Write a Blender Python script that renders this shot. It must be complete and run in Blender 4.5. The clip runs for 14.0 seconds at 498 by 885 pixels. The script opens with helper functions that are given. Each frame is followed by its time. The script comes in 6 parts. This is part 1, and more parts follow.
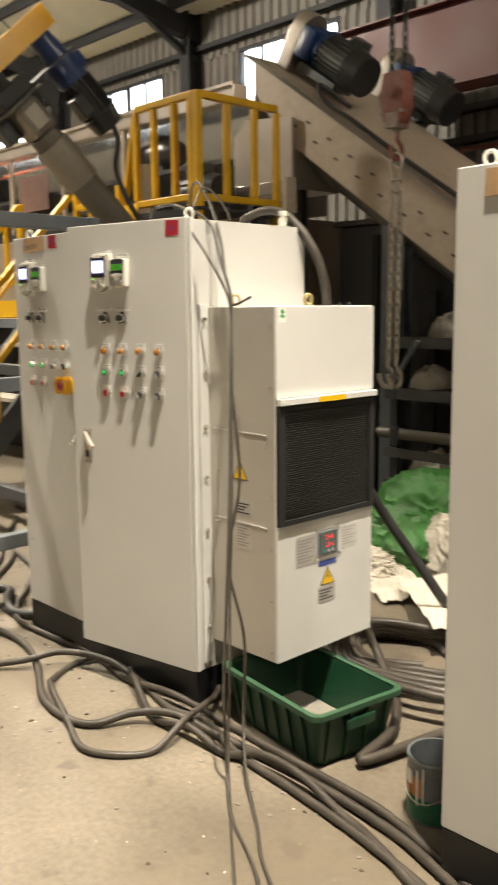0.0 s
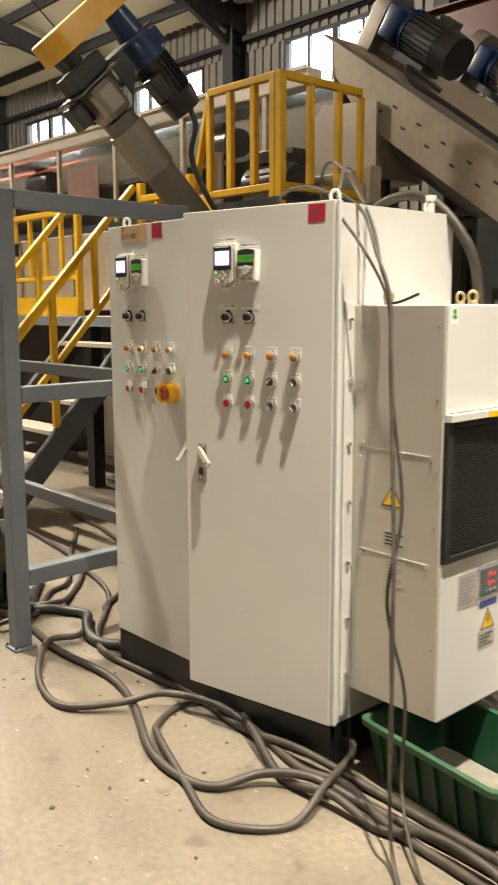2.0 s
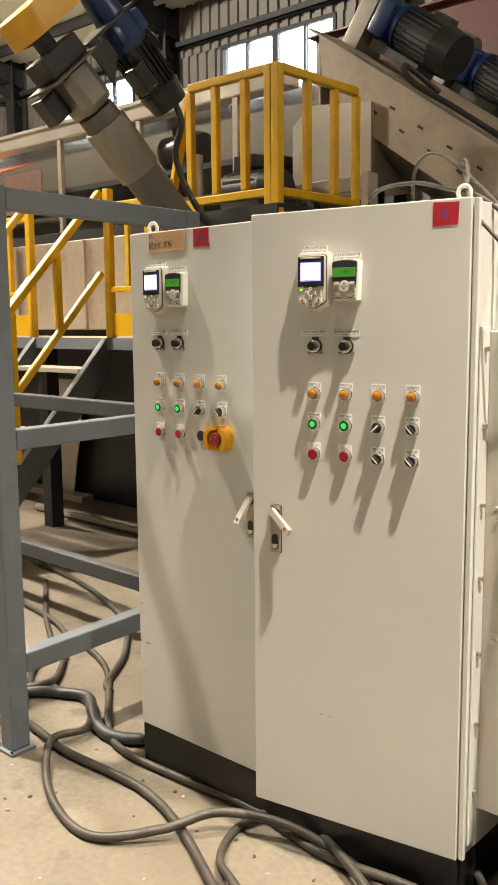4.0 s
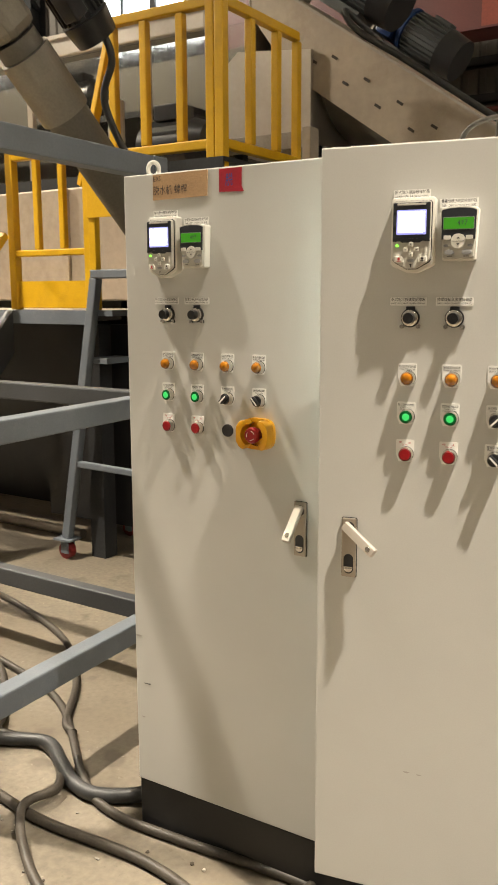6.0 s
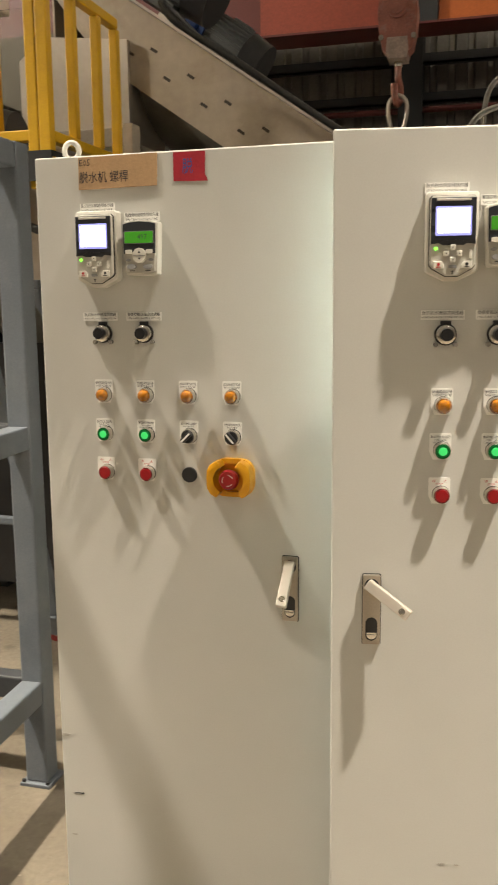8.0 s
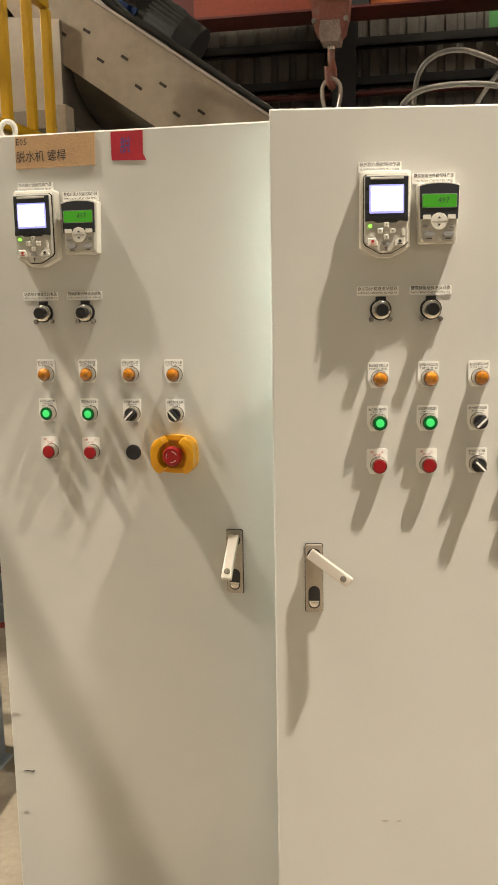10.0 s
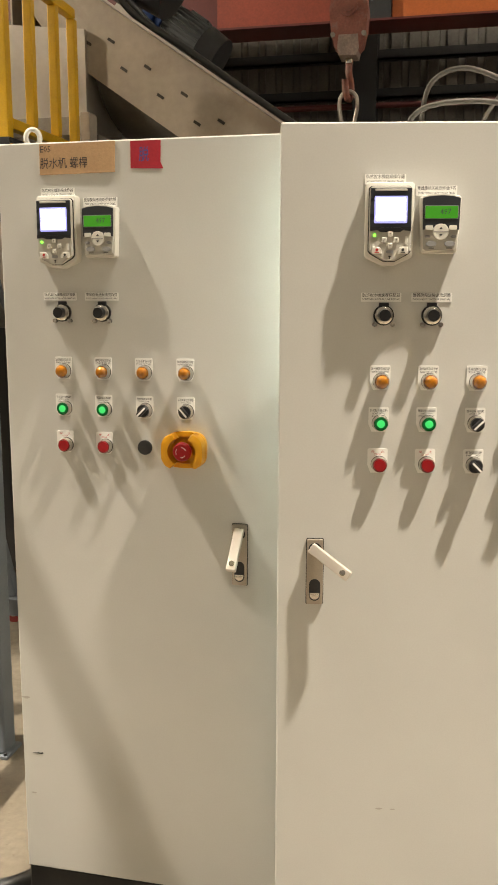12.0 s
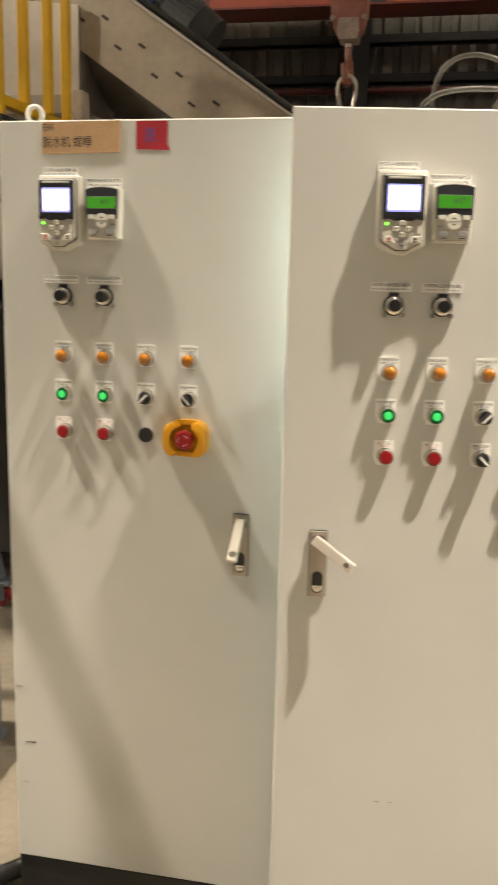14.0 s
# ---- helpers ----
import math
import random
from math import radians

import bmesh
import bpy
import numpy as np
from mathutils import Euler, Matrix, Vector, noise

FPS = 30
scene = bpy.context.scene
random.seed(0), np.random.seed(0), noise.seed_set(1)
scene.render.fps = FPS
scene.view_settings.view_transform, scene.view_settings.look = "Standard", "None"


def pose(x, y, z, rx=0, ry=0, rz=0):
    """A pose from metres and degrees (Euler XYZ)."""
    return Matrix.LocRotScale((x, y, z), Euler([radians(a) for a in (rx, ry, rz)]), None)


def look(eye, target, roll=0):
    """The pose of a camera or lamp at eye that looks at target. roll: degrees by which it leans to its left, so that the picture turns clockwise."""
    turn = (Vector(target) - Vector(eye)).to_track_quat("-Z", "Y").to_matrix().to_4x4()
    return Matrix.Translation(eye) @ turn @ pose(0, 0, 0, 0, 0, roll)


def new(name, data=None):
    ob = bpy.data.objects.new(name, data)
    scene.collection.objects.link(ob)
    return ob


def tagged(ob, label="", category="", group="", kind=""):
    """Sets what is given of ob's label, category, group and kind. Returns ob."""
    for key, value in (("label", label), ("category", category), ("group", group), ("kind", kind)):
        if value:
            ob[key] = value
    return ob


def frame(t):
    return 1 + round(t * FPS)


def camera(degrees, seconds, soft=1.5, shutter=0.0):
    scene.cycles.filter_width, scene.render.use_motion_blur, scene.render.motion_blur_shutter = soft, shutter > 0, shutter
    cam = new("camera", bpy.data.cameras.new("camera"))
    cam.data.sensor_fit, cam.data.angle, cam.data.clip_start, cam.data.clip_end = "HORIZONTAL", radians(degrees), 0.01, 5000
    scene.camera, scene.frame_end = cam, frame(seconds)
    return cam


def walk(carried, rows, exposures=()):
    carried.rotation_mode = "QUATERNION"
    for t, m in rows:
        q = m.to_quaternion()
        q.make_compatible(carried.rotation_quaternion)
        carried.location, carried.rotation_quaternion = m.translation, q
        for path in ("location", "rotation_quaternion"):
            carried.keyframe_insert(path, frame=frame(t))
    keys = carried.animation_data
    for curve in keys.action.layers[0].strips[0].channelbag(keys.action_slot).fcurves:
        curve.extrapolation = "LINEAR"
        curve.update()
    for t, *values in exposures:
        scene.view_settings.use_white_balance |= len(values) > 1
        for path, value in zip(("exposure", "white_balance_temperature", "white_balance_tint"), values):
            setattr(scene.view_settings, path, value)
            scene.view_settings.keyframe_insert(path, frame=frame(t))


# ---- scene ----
cam = camera(31.9, 14.0, soft=1.5, shutter=0.5)
PATH = [
    (0, (3.082, -1.89, 1.39), (1.64, -0.537, 1.089), -0.6),
    (0.5, (3.072, -1.84, 1.385), (1.517, -0.62, 1.086), 0.4),
    (1, (2.98, -1.835, 1.372), (1.43, -0.611, 1.056), 0.7),
    (1.5, (2.737, -1.893, 1.386), (1.265, -0.576, 1.072), -0.4),
    (2, (2.501, -1.897, 1.393), (1.035, -0.572, 1.089), -0.2),
    (2.5, (2.236, -1.807, 1.372), (0.742, -0.507, 1.094), 0.1),
    (3, (2.029, -1.798, 1.387), (0.59, -0.434, 1.125), 0.6),
    (3.2, (1.931, -1.82, 1.399), (0.532, -0.414, 1.14), 0.3),
    (5.3, (1.336, -1.776, 1.435), (0.128, -0.212, 1.127), -0.2),
    (5.5, (1.193, -1.732, 1.424), (0.05, -0.121, 1.113), 0.1),
    (6, (1.042, -1.714, 1.412), (-0.009, -0.046, 1.078), -0.2),
    (6.5, (0.905, -1.638, 1.394), (-0.067, 0.073, 1.035), 0.1),
    (7, (0.761, -1.551, 1.407), (-0.086, 0.228, 1.06), -0.2),
    (7.5, (0.6, -1.547, 1.408), (-0.096, 0.299, 1.08), -0.5),
    (8, (0.459, -1.571, 1.421), (-0.069, 0.332, 1.105), -0.6),
    (8.5, (0.448, -1.588, 1.415), (-0.02, 0.332, 1.105), -0.2),
    (9, (0.449, -1.588, 1.413), (0.005, 0.334, 1.082), -0.6),
    (9.2, (0.451, -1.592, 1.413), (0.021, 0.332, 1.075), -0.7),
    (11.3, (0.489, -1.65, 1.395), (0.106, 0.281, 1.042), -1.2),
    (11.5, (0.492, -1.664, 1.395), (0.094, 0.265, 1.049), -0.9),
    (12, (0.495, -1.673, 1.4), (0.065, 0.252, 1.068), 0.1),
    (12.5, (0.486, -1.676, 1.401), (0.056, 0.248, 1.062), 0.7),
    (13, (0.487, -1.664, 1.4), (0.121, 0.271, 1.048), 1.1),
    (13.5, (0.489, -1.659, 1.403), (0.204, 0.287, 1.039), 1.5),
    (14, (0.446, -1.656, 1.404), (0.061, 0.273, 1.038), 1.3),
]
walk(cam, [(t, look(eye, target, roll)) for t, eye, target, roll in PATH], exposures=[(0, -0.14), (0.5, -0.03), (1.5, -0.09), (3.2, -0.02), (5.4, 0.14), (6, 0.08), (9, 0.13), (11.5, 0.25), (12.5, 0.14), (13.0, 0.2), (13.5, 0.02), (14, 0.2)])

# ---- light ----
world = bpy.data.worlds.new("world")
world.use_nodes = True
scene.world = world
sky = world.node_tree.nodes.new("ShaderNodeTexSky")
sky.sky_type, sky.sun_disc = "NISHITA", False
sky.sun_elevation, sky.sun_rotation = radians(35), radians(20)
world.node_tree.links.new(sky.outputs[0], world.node_tree.nodes["Background"].inputs[0])
world.node_tree.nodes["Background"].inputs[1].default_value = 0.15


# Unseen bare lamp, added to lift the light on a part of the hall.
def high_bay(x, y, z, watts, colour=(1.0, 0.895, 0.74), radius=0.09):
    data = bpy.data.lights.new("bay_or_fill_lamp", "POINT")
    data.energy, data.color, data.shadow_soft_size = watts, colour, radius
    ob = new("bay_or_fill_lamp", data)
    ob.location = (x, y, z)
    return ob


def shaded_bay(x, y, z, watts, spread, radius):
    """A high bay lamp whose reflector throws its light downwards."""
    data = bpy.data.lights.new("bay_or_fill_lamp", "SPOT")
    data.energy, data.color, data.shadow_soft_size = watts, (1.0, 0.89, 0.73), radius
    data.spot_size, data.spot_blend = radians(spread), 1.0
    ob = new("bay_or_fill_lamp", data)
    ob.location = (x, y, z)
    return ob


def daylight_backdrop():
    """Bright overcast sky outside the strip windows."""
    m = bpy.data.materials.new("overcast_sky")
    m.use_nodes = True
    n = m.node_tree.nodes
    e = n.new("ShaderNodeEmission")
    e.inputs["Color"].default_value, e.inputs["Strength"].default_value = (0.93, 0.97, 1.0, 1), 9.0
    m.node_tree.links.new(e.outputs[0], n["Material Output"].inputs["Surface"])
    data = bpy.data.meshes.new("backdrop")
    data.from_pydata([(-60, 20, -1), (40, 20, -1), (40, 20, 25), (-60, 20, 25)], [], [(0, 1, 2, 3)])
    data.materials.append(m)
    return tagged(new("backdrop", data), "bright overcast sky outside the windows", "sky", "", "structure")


daylight_backdrop()


shaded_bay(2.75, -0.72, 7.7, 8600, 63, 0.08)
shaded_bay(-3.2, -0.92, 7.6, 6900, 72, 0.125)
# Two unseen lamps added as frontal fill on the doors.
high_bay(-4.0, -8.3, 7.0, 130, radius=0.3)
high_bay(4.0, -8.3, 7.0, 170, radius=0.3)
# Unseen lamp added to brighten the cooling unit's right face.
high_bay(6.8, 1.2, 7.0, 780, radius=0.4)
# Unseen lamp added to brighten the roof and machine at the left.
high_bay(-9.0, 0.5, 7.0, 2800, radius=0.2)
shaded_bay(-11.5, 4.4, 5.5, 9000, 160, 0.12)
# Unseen lamp added behind the girder to lighten the corrugated wall.
high_bay(1.2, 7.0, 5.6, 65, radius=0.1)


# ---- materials ----
def mat(name, col, rough=0.5, metal=0.0, var=0.12, scale=3.0, fine=60.0, bump=0.03, tint=None, spots=0.0, spot_col=(0.1, 0.08, 0.06), spot_scale=8.0, coat=0.0):
    """A surface with cloudy tone at one scale, grain at a finer one, and optional stains."""
    m = bpy.data.materials.new(name)
    m.use_nodes = True
    nt = m.node_tree
    n, l = nt.nodes, nt.links
    b = n["Principled BSDF"]
    b.inputs["Metallic"].default_value = metal
    b.inputs["Coat Weight"].default_value = coat
    co = n.new("ShaderNodeTexCoord")

    def noise_tex(s, detail, rough_=0.55):
        t = n.new("ShaderNodeTexNoise")
        t.inputs["Scale"].default_value, t.inputs["Detail"].default_value, t.inputs["Roughness"].default_value = s, detail, rough_
        l.new(co.outputs["Object"], t.inputs["Vector"])
        return t.outputs["Fac"]

    big, small = noise_tex(scale, 5), noise_tex(fine, 3)
    dark = tuple(c * (1 - var) for c in col) if tint is None else tint
    light = tuple(min(1, c * (1 + var * 0.7)) for c in col)
    ramp = n.new("ShaderNodeValToRGB")
    ramp.color_ramp.elements[0].position, ramp.color_ramp.elements[1].position = 0.3, 0.7
    ramp.color_ramp.elements[0].color, ramp.color_ramp.elements[1].color = (*dark, 1), (*light, 1)
    l.new(big, ramp.inputs[0])
    mix = n.new("ShaderNodeMix")
    mix.data_type, mix.blend_type = "RGBA", "OVERLAY"
    mix.inputs["Factor"].default_value = min(1.0, var * 1.5)
    l.new(ramp.outputs[0], mix.inputs["A"])
    l.new(small, mix.inputs["B"])
    out = mix.outputs["Result"]
    if spots:
        st = noise_tex(spot_scale, 6, 0.7)
        r2 = n.new("ShaderNodeValToRGB")
        r2.color_ramp.elements[0].position, r2.color_ramp.elements[1].position = 0.52, 0.70
        r2.color_ramp.elements[0].color, r2.color_ramp.elements[1].color = (0, 0, 0, 1), (spots, spots, spots, 1)
        l.new(st, r2.inputs[0])
        m2 = n.new("ShaderNodeMix")
        m2.data_type = "RGBA"
        m2.inputs["B"].default_value = (*spot_col, 1)
        l.new(r2.outputs[0], m2.inputs["Factor"])
        l.new(out, m2.inputs["A"])
        out = m2.outputs["Result"]
    l.new(out, b.inputs["Base Color"])
    rr = n.new("ShaderNodeMapRange")
    rr.inputs["To Min"].default_value, rr.inputs["To Max"].default_value = max(0.03, rough - 0.12), min(1, rough + 0.12)
    l.new(big, rr.inputs["Value"])
    l.new(rr.outputs[0], b.inputs["Roughness"])
    if bump:
        bp = n.new("ShaderNodeBump")
        bp.inputs["Strength"].default_value, bp.inputs["Distance"].default_value = min(1, bump * 8), 0.002 + bump * 0.02
        l.new(small, bp.inputs["Height"])
        l.new(bp.outputs[0], b.inputs["Normal"])
    return m


def glow(name, col, strength, base=None):
    m = bpy.data.materials.new(name)
    m.use_nodes = True
    b = m.node_tree.nodes["Principled BSDF"]
    b.inputs["Base Color"].default_value = (*(base or col), 1)
    b.inputs["Emission Color"].default_value = (*col, 1)
    b.inputs["Emission Strength"].default_value = strength
    b.inputs["Roughness"].default_value = 0.25
    return m


CAB = mat("cabinet_paint", (0.585, 0.58, 0.555), 0.40, var=0.045, scale=2.2, fine=300, bump=0.004, spots=0.05, spot_col=(0.45, 0.42, 0.37), spot_scale=3)
CABW = mat("unit_paint", (0.65, 0.65, 0.625), 0.38, var=0.05, scale=2.0, fine=300, bump=0.004, spots=0.08, spot_col=(0.45, 0.42, 0.36), spot_scale=5)
SILVER = mat("silver_film", (0.42, 0.40, 0.37), 0.4, var=0.06, bump=0)
STEELSHEET = mat("zinc_sheet", (0.52, 0.49, 0.44), 0.38, metal=0.35, var=0.06, scale=2.5, fine=300, bump=0.01)
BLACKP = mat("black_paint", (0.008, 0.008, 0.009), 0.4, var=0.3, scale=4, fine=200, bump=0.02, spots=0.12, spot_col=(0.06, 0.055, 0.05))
DARK = mat("dark_steel", (0.022, 0.023, 0.025), 0.6, metal=0.1, var=0.3, scale=3, fine=80, bump=0.03)
GREYP = mat("grey_frame_paint", (0.13, 0.148, 0.172), 0.5, var=0.12, scale=4, fine=200, bump=0.02, spots=0.15, spot_col=(0.3, 0.29, 0.27))
YEL = mat("yellow_paint", (0.60, 0.345, 0.006), 0.42, var=0.12, scale=5, fine=150, bump=0.02, spots=0.18, spot_col=(0.22, 0.12, 0.02), spot_scale=9)
YELG = mat("guard_yellow", (0.66, 0.36, 0.03), 0.4, var=0.08, scale=5, fine=150, bump=0.02, spots=0.1, spot_col=(0.25, 0.15, 0.03))
SS = mat("stainless_steel", (0.44, 0.40, 0.355), 0.36, metal=0.75, var=0.12, scale=4, fine=90, bump=0.02, spots=0.25, spot_col=(0.30, 0.24, 0.18), spot_scale=6)
SSD = mat("pickled_stainless", (0.44, 0.375, 0.30), 0.5, metal=0.3, var=0.1, scale=2.2, fine=22, bump=0.03, spots=0.5, spot_col=(0.30, 0.23, 0.16), spot_scale=4)
TUBE = mat("auger_tube_steel", (0.24, 0.22, 0.185), 0.42, metal=0.6, var=0.12, scale=3, fine=90, bump=0.03, spots=0.3, spot_col=(0.16, 0.13, 0.1), spot_scale=5)
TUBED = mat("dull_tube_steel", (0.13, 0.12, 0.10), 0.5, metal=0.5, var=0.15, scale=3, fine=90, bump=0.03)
SSB = mat("polished_stainless", (0.66, 0.60, 0.53), 0.34, metal=0.6, var=0.08, scale=3, fine=40, bump=0.01)
CHROME = mat("chrome", (0.78, 0.75, 0.70), 0.18, metal=1.0, var=0.03, bump=0)
NICKEL = mat("brushed_nickel", (0.46, 0.41, 0.35), 0.36, metal=0.8, var=0.08, fine=300, bump=0.01)
PLATE = mat("label_plate", (0.85, 0.84, 0.81), 0.35, var=0.03, bump=0)
INK = mat("ink", (0.03, 0.03, 0.035), 0.6, var=0.05, bump=0)
INKRED = mat("red_ink", (0.5, 0.03, 0.03), 0.6, var=0.05, bump=0)
INKBLUE = mat("blue_ink", (0.05, 0.08, 0.3), 0.6, var=0.05, bump=0)
REDBTN = mat("red_button_plastic", (0.30, 0.008, 0.012), 0.3, var=0.06, bump=0)
AMBER = mat("amber_lens", (0.36, 0.125, 0.003), 0.08, var=0.35, scale=160, fine=300, bump=0.03, coat=1.0)
AMBERB = mat("amber_shroud", (0.70, 0.33, 0.008), 0.35, var=0.05, bump=0)
GREEN_ON = glow("green_lens_lit", (0.06, 0.74, 0.16), 0.7, (0.02, 0.28, 0.06))
GREEN_RIM = glow("green_lens_rim", (0.01, 0.30, 0.06), 0.08, (0.003, 0.10, 0.02))
BLACKPL = mat("black_plastic", (0.018, 0.018, 0.02), 0.38, var=0.15, scale=20, fine=300, bump=0.01)
WHITEPL = mat("white_plastic", (0.70, 0.68, 0.62), 0.4, var=0.03, bump=0.004)
IVORY = mat("ivory_plastic", (0.50, 0.48, 0.43), 0.38, var=0.03, bump=0.004)
KEYGREY = mat("grey_key_plastic", (0.28, 0.28, 0.28), 0.4, var=0.05, bump=0)
SLATE = mat("slate_plastic", (0.028, 0.031, 0.038), 0.3, var=0.1, scale=20, fine=300, bump=0.004)
SCREENW = glow("lit_white_screen", (0.92, 0.94, 1.0), 2.2, (0.6, 0.6, 0.7))
SCREENB = glow("blue_screen_rim", (0.42, 0.42, 0.95), 0.9, (0.2, 0.2, 0.5))
SCREENG = glow("lit_green_screen", (0.06, 0.36, 0.015), 0.45, (0.03, 0.14, 0.015))
LEDG = glow("green_led", (0.2, 1.0, 0.05), 2.5)
LEDR = glow("red_led_digits", (1.0, 0.02, 0.04), 1.3)
TAPE = mat("red_tape", (0.40, 0.018, 0.035), 0.4, var=0.12, scale=30, fine=200, bump=0.02)
CARDB = mat("cardboard", (0.47, 0.30, 0.16), 0.8, var=0.1, scale=20, fine=200, bump=0.03)
WARN = mat("warning_yellow", (0.80, 0.50, 0.01), 0.4, var=0.05, bump=0)
RUBBER = mat("cable_rubber", (0.046, 0.038, 0.029), 0.52, var=0.35, scale=12, fine=120, bump=0.04, spots=0.5, spot_col=(0.095, 0.08, 0.064), spot_scale=10)
RUBBERD = mat("black_cable_rubber", (0.03, 0.03, 0.03), 0.5, var=0.3, scale=12, fine=120, bump=0.03)
CRATE = mat("green_crate_plastic", (0.007, 0.045, 0.02), 0.42, var=0.25, scale=8, fine=120, bump=0.03, spots=0.3, spot_col=(0.025, 0.05, 0.03))
CRATER = mat("pale_green_rim", (0.032, 0.09, 0.045), 0.5, var=0.2, scale=12, fine=120, bump=0.03)
DUST = mat("grey_dust", (0.22, 0.20, 0.17), 0.9, var=0.25, scale=10, fine=150, bump=0.08)
BLUEM = mat("blue_gearbox_paint", (0.008, 0.03, 0.115), 0.35, var=0.2, scale=8, fine=120, bump=0.03)
MOTORG = mat("motor_grey_paint", (0.10, 0.105, 0.105), 0.4, metal=0.3, var=0.15, scale=8, fine=120, bump=0.02)
MOTORB = mat("motor_black_paint", (0.025, 0.025, 0.027), 0.35, metal=0.2, var=0.2, scale=8, fine=120, bump=0.02)
HOOKR = mat("worn_red_hoist", (0.20, 0.062, 0.042), 0.55, var=0.3, scale=14, fine=120, bump=0.06, spots=0.7, spot_col=(0.17, 0.14, 0.12), spot_scale=14)
CHAIN = mat("galvanised_chain", (0.42, 0.385, 0.335), 0.4, metal=0.8, var=0.2, scale=20, fine=200, bump=0.03)
ORANGE = mat("crane_orange", (0.42, 0.105, 0.02), 0.5, var=0.15, scale=2, fine=60, bump=0.02)
REDO = mat("crane_red", (0.10, 0.016, 0.012), 0.5, var=0.15, scale=2, fine=60, bump=0.02)
REDB = mat("crane_dull_red", (0.24, 0.042, 0.02), 0.5, var=0.2, scale=2, fine=60, bump=0.02)
SLOTB = mat("slot_dark", (0.05, 0.04, 0.032), 0.7, var=0.2, bump=0)
BRASS = mat("yellow_plated_steel", (0.50, 0.40, 0.20), 0.35, metal=0.8, var=0.1, scale=30, fine=200, bump=0.01)
CORR = mat("corrugated_sheet", (0.16, 0.148, 0.13), 0.55, metal=0.2, var=0.2, scale=1.2, fine=40, bump=0.02, spots=0.2, spot_col=(0.1, 0.09, 0.08), spot_scale=3)
ROOF = mat("roof_insulation", (0.78, 0.77, 0.62), 0.8, var=0.12, scale=0.8, fine=30, bump=0.02)
WALLP = mat("hall_wall", (0.24, 0.225, 0.2), 0.7, var=0.15, scale=0.8, fine=30, bump=0.02)
TARPG = mat("green_tarpaulin", (0.045, 0.17, 0.035), 0.5, var=0.35, scale=7, fine=160, bump=0.06, spots=0.6, spot_col=(0.06, 0.085, 0.04), spot_scale=6)
SACK = mat("white_woven_sack", (0.55, 0.51, 0.43), 0.7, var=0.12, scale=9, fine=260, bump=0.06, spots=0.3, spot_col=(0.32, 0.27, 0.2), spot_scale=6)
CANP = mat("grey_can_metal", (0.20, 0.22, 0.23), 0.4, metal=0.5, var=0.15, scale=12, fine=140, bump=0.03, spots=0.4, spot_col=(0.08, 0.08, 0.08), spot_scale=9)
CANG = mat("green_paint_band", (0.02, 0.14, 0.07), 0.45, var=0.3, scale=14, fine=140, bump=0.03, spots=0.5, spot_col=(0.12, 0.12, 0.1), spot_scale=12)
CANO = mat("orange_can_label", (0.55, 0.22, 0.06), 0.5, var=0.3, scale=18, fine=140, bump=0.02, spots=0.5, spot_col=(0.3, 0.3, 0.26), spot_scale=16)
ORSHEET = mat("orange_sheet", (0.75, 0.13, 0.03), 0.5, var=0.1, scale=4, fine=60, bump=0.01)
CASTER = mat("caster_red", (0.22, 0.02, 0.02), 0.4, var=0.2, bump=0.02)
GRILLE = mat("filter_mesh", (0.011, 0.0105, 0.010), 0.82, var=0.2, scale=10, fine=300, bump=0.03)
WOODT = mat("stair_tread", (0.34, 0.31, 0.26), 0.6, metal=0.2, var=0.15, scale=6, fine=100, bump=0.03)


def floor_material():
    m = mat("concrete_floor", (0.160, 0.135, 0.100), 0.6, var=0.30, scale=1.3, fine=45, bump=0.04, spots=0.8, spot_col=(0.19, 0.155, 0.11), spot_scale=1.7)
    nt = m.node_tree
    n, l = nt.nodes, nt.links
    b = n["Principled BSDF"]
    src = b.inputs["Base Color"].links[0].from_socket
    co = n.new("ShaderNodeTexCoord")
    for s, lo, hi, col, k in ((7.0, 0.60, 0.70, (0.075, 0.06, 0.042), 0.7), (34.0, 0.70, 0.76, (0.50, 0.44, 0.34), 0.28), (0.9, 0.50, 0.66, (0.105, 0.083, 0.056), 0.55), (60.0, 0.66, 0.72, (0.10, 0.08, 0.055), 0.5)):
        t = n.new("ShaderNodeTexNoise")
        t.inputs["Scale"].default_value, t.inputs["Detail"].default_value = s, 4
        l.new(co.outputs["Object"], t.inputs["Vector"])
        r = n.new("ShaderNodeValToRGB")
        r.color_ramp.elements[0].position, r.color_ramp.elements[1].position = lo, hi
        r.color_ramp.elements[0].color, r.color_ramp.elements[1].color = (0, 0, 0, 1), (k, k, k, 1)
        l.new(t.outputs["Fac"], r.inputs[0])
        x = n.new("ShaderNodeMix")
        x.data_type = "RGBA"
        x.inputs["B"].default_value = (*col, 1)
        l.new(r.outputs[0], x.inputs["Factor"])
        l.new(src, x.inputs["A"])
        src = x.outputs["Result"]
    l.new(src, b.inputs["Base Color"])
    return m


FLOOR = floor_material()


def glass_material(name, tint, rough):
    m = bpy.data.materials.new(name)
    m.use_nodes = True
    b = m.node_tree.nodes["Principled BSDF"]
    b.inputs["Base Color"].default_value = (*tint, 1)
    b.inputs["Roughness"].default_value = rough
    b.inputs["Transmission Weight"].default_value = 1.0
    b.inputs["IOR"].default_value = 1.2
    return m


GLASS = glass_material("window_glass", (0.95, 0.97, 0.97), 0.05)
PVC = glass_material("clear_plastic_panel", (0.9, 0.88, 0.82), 0.12)


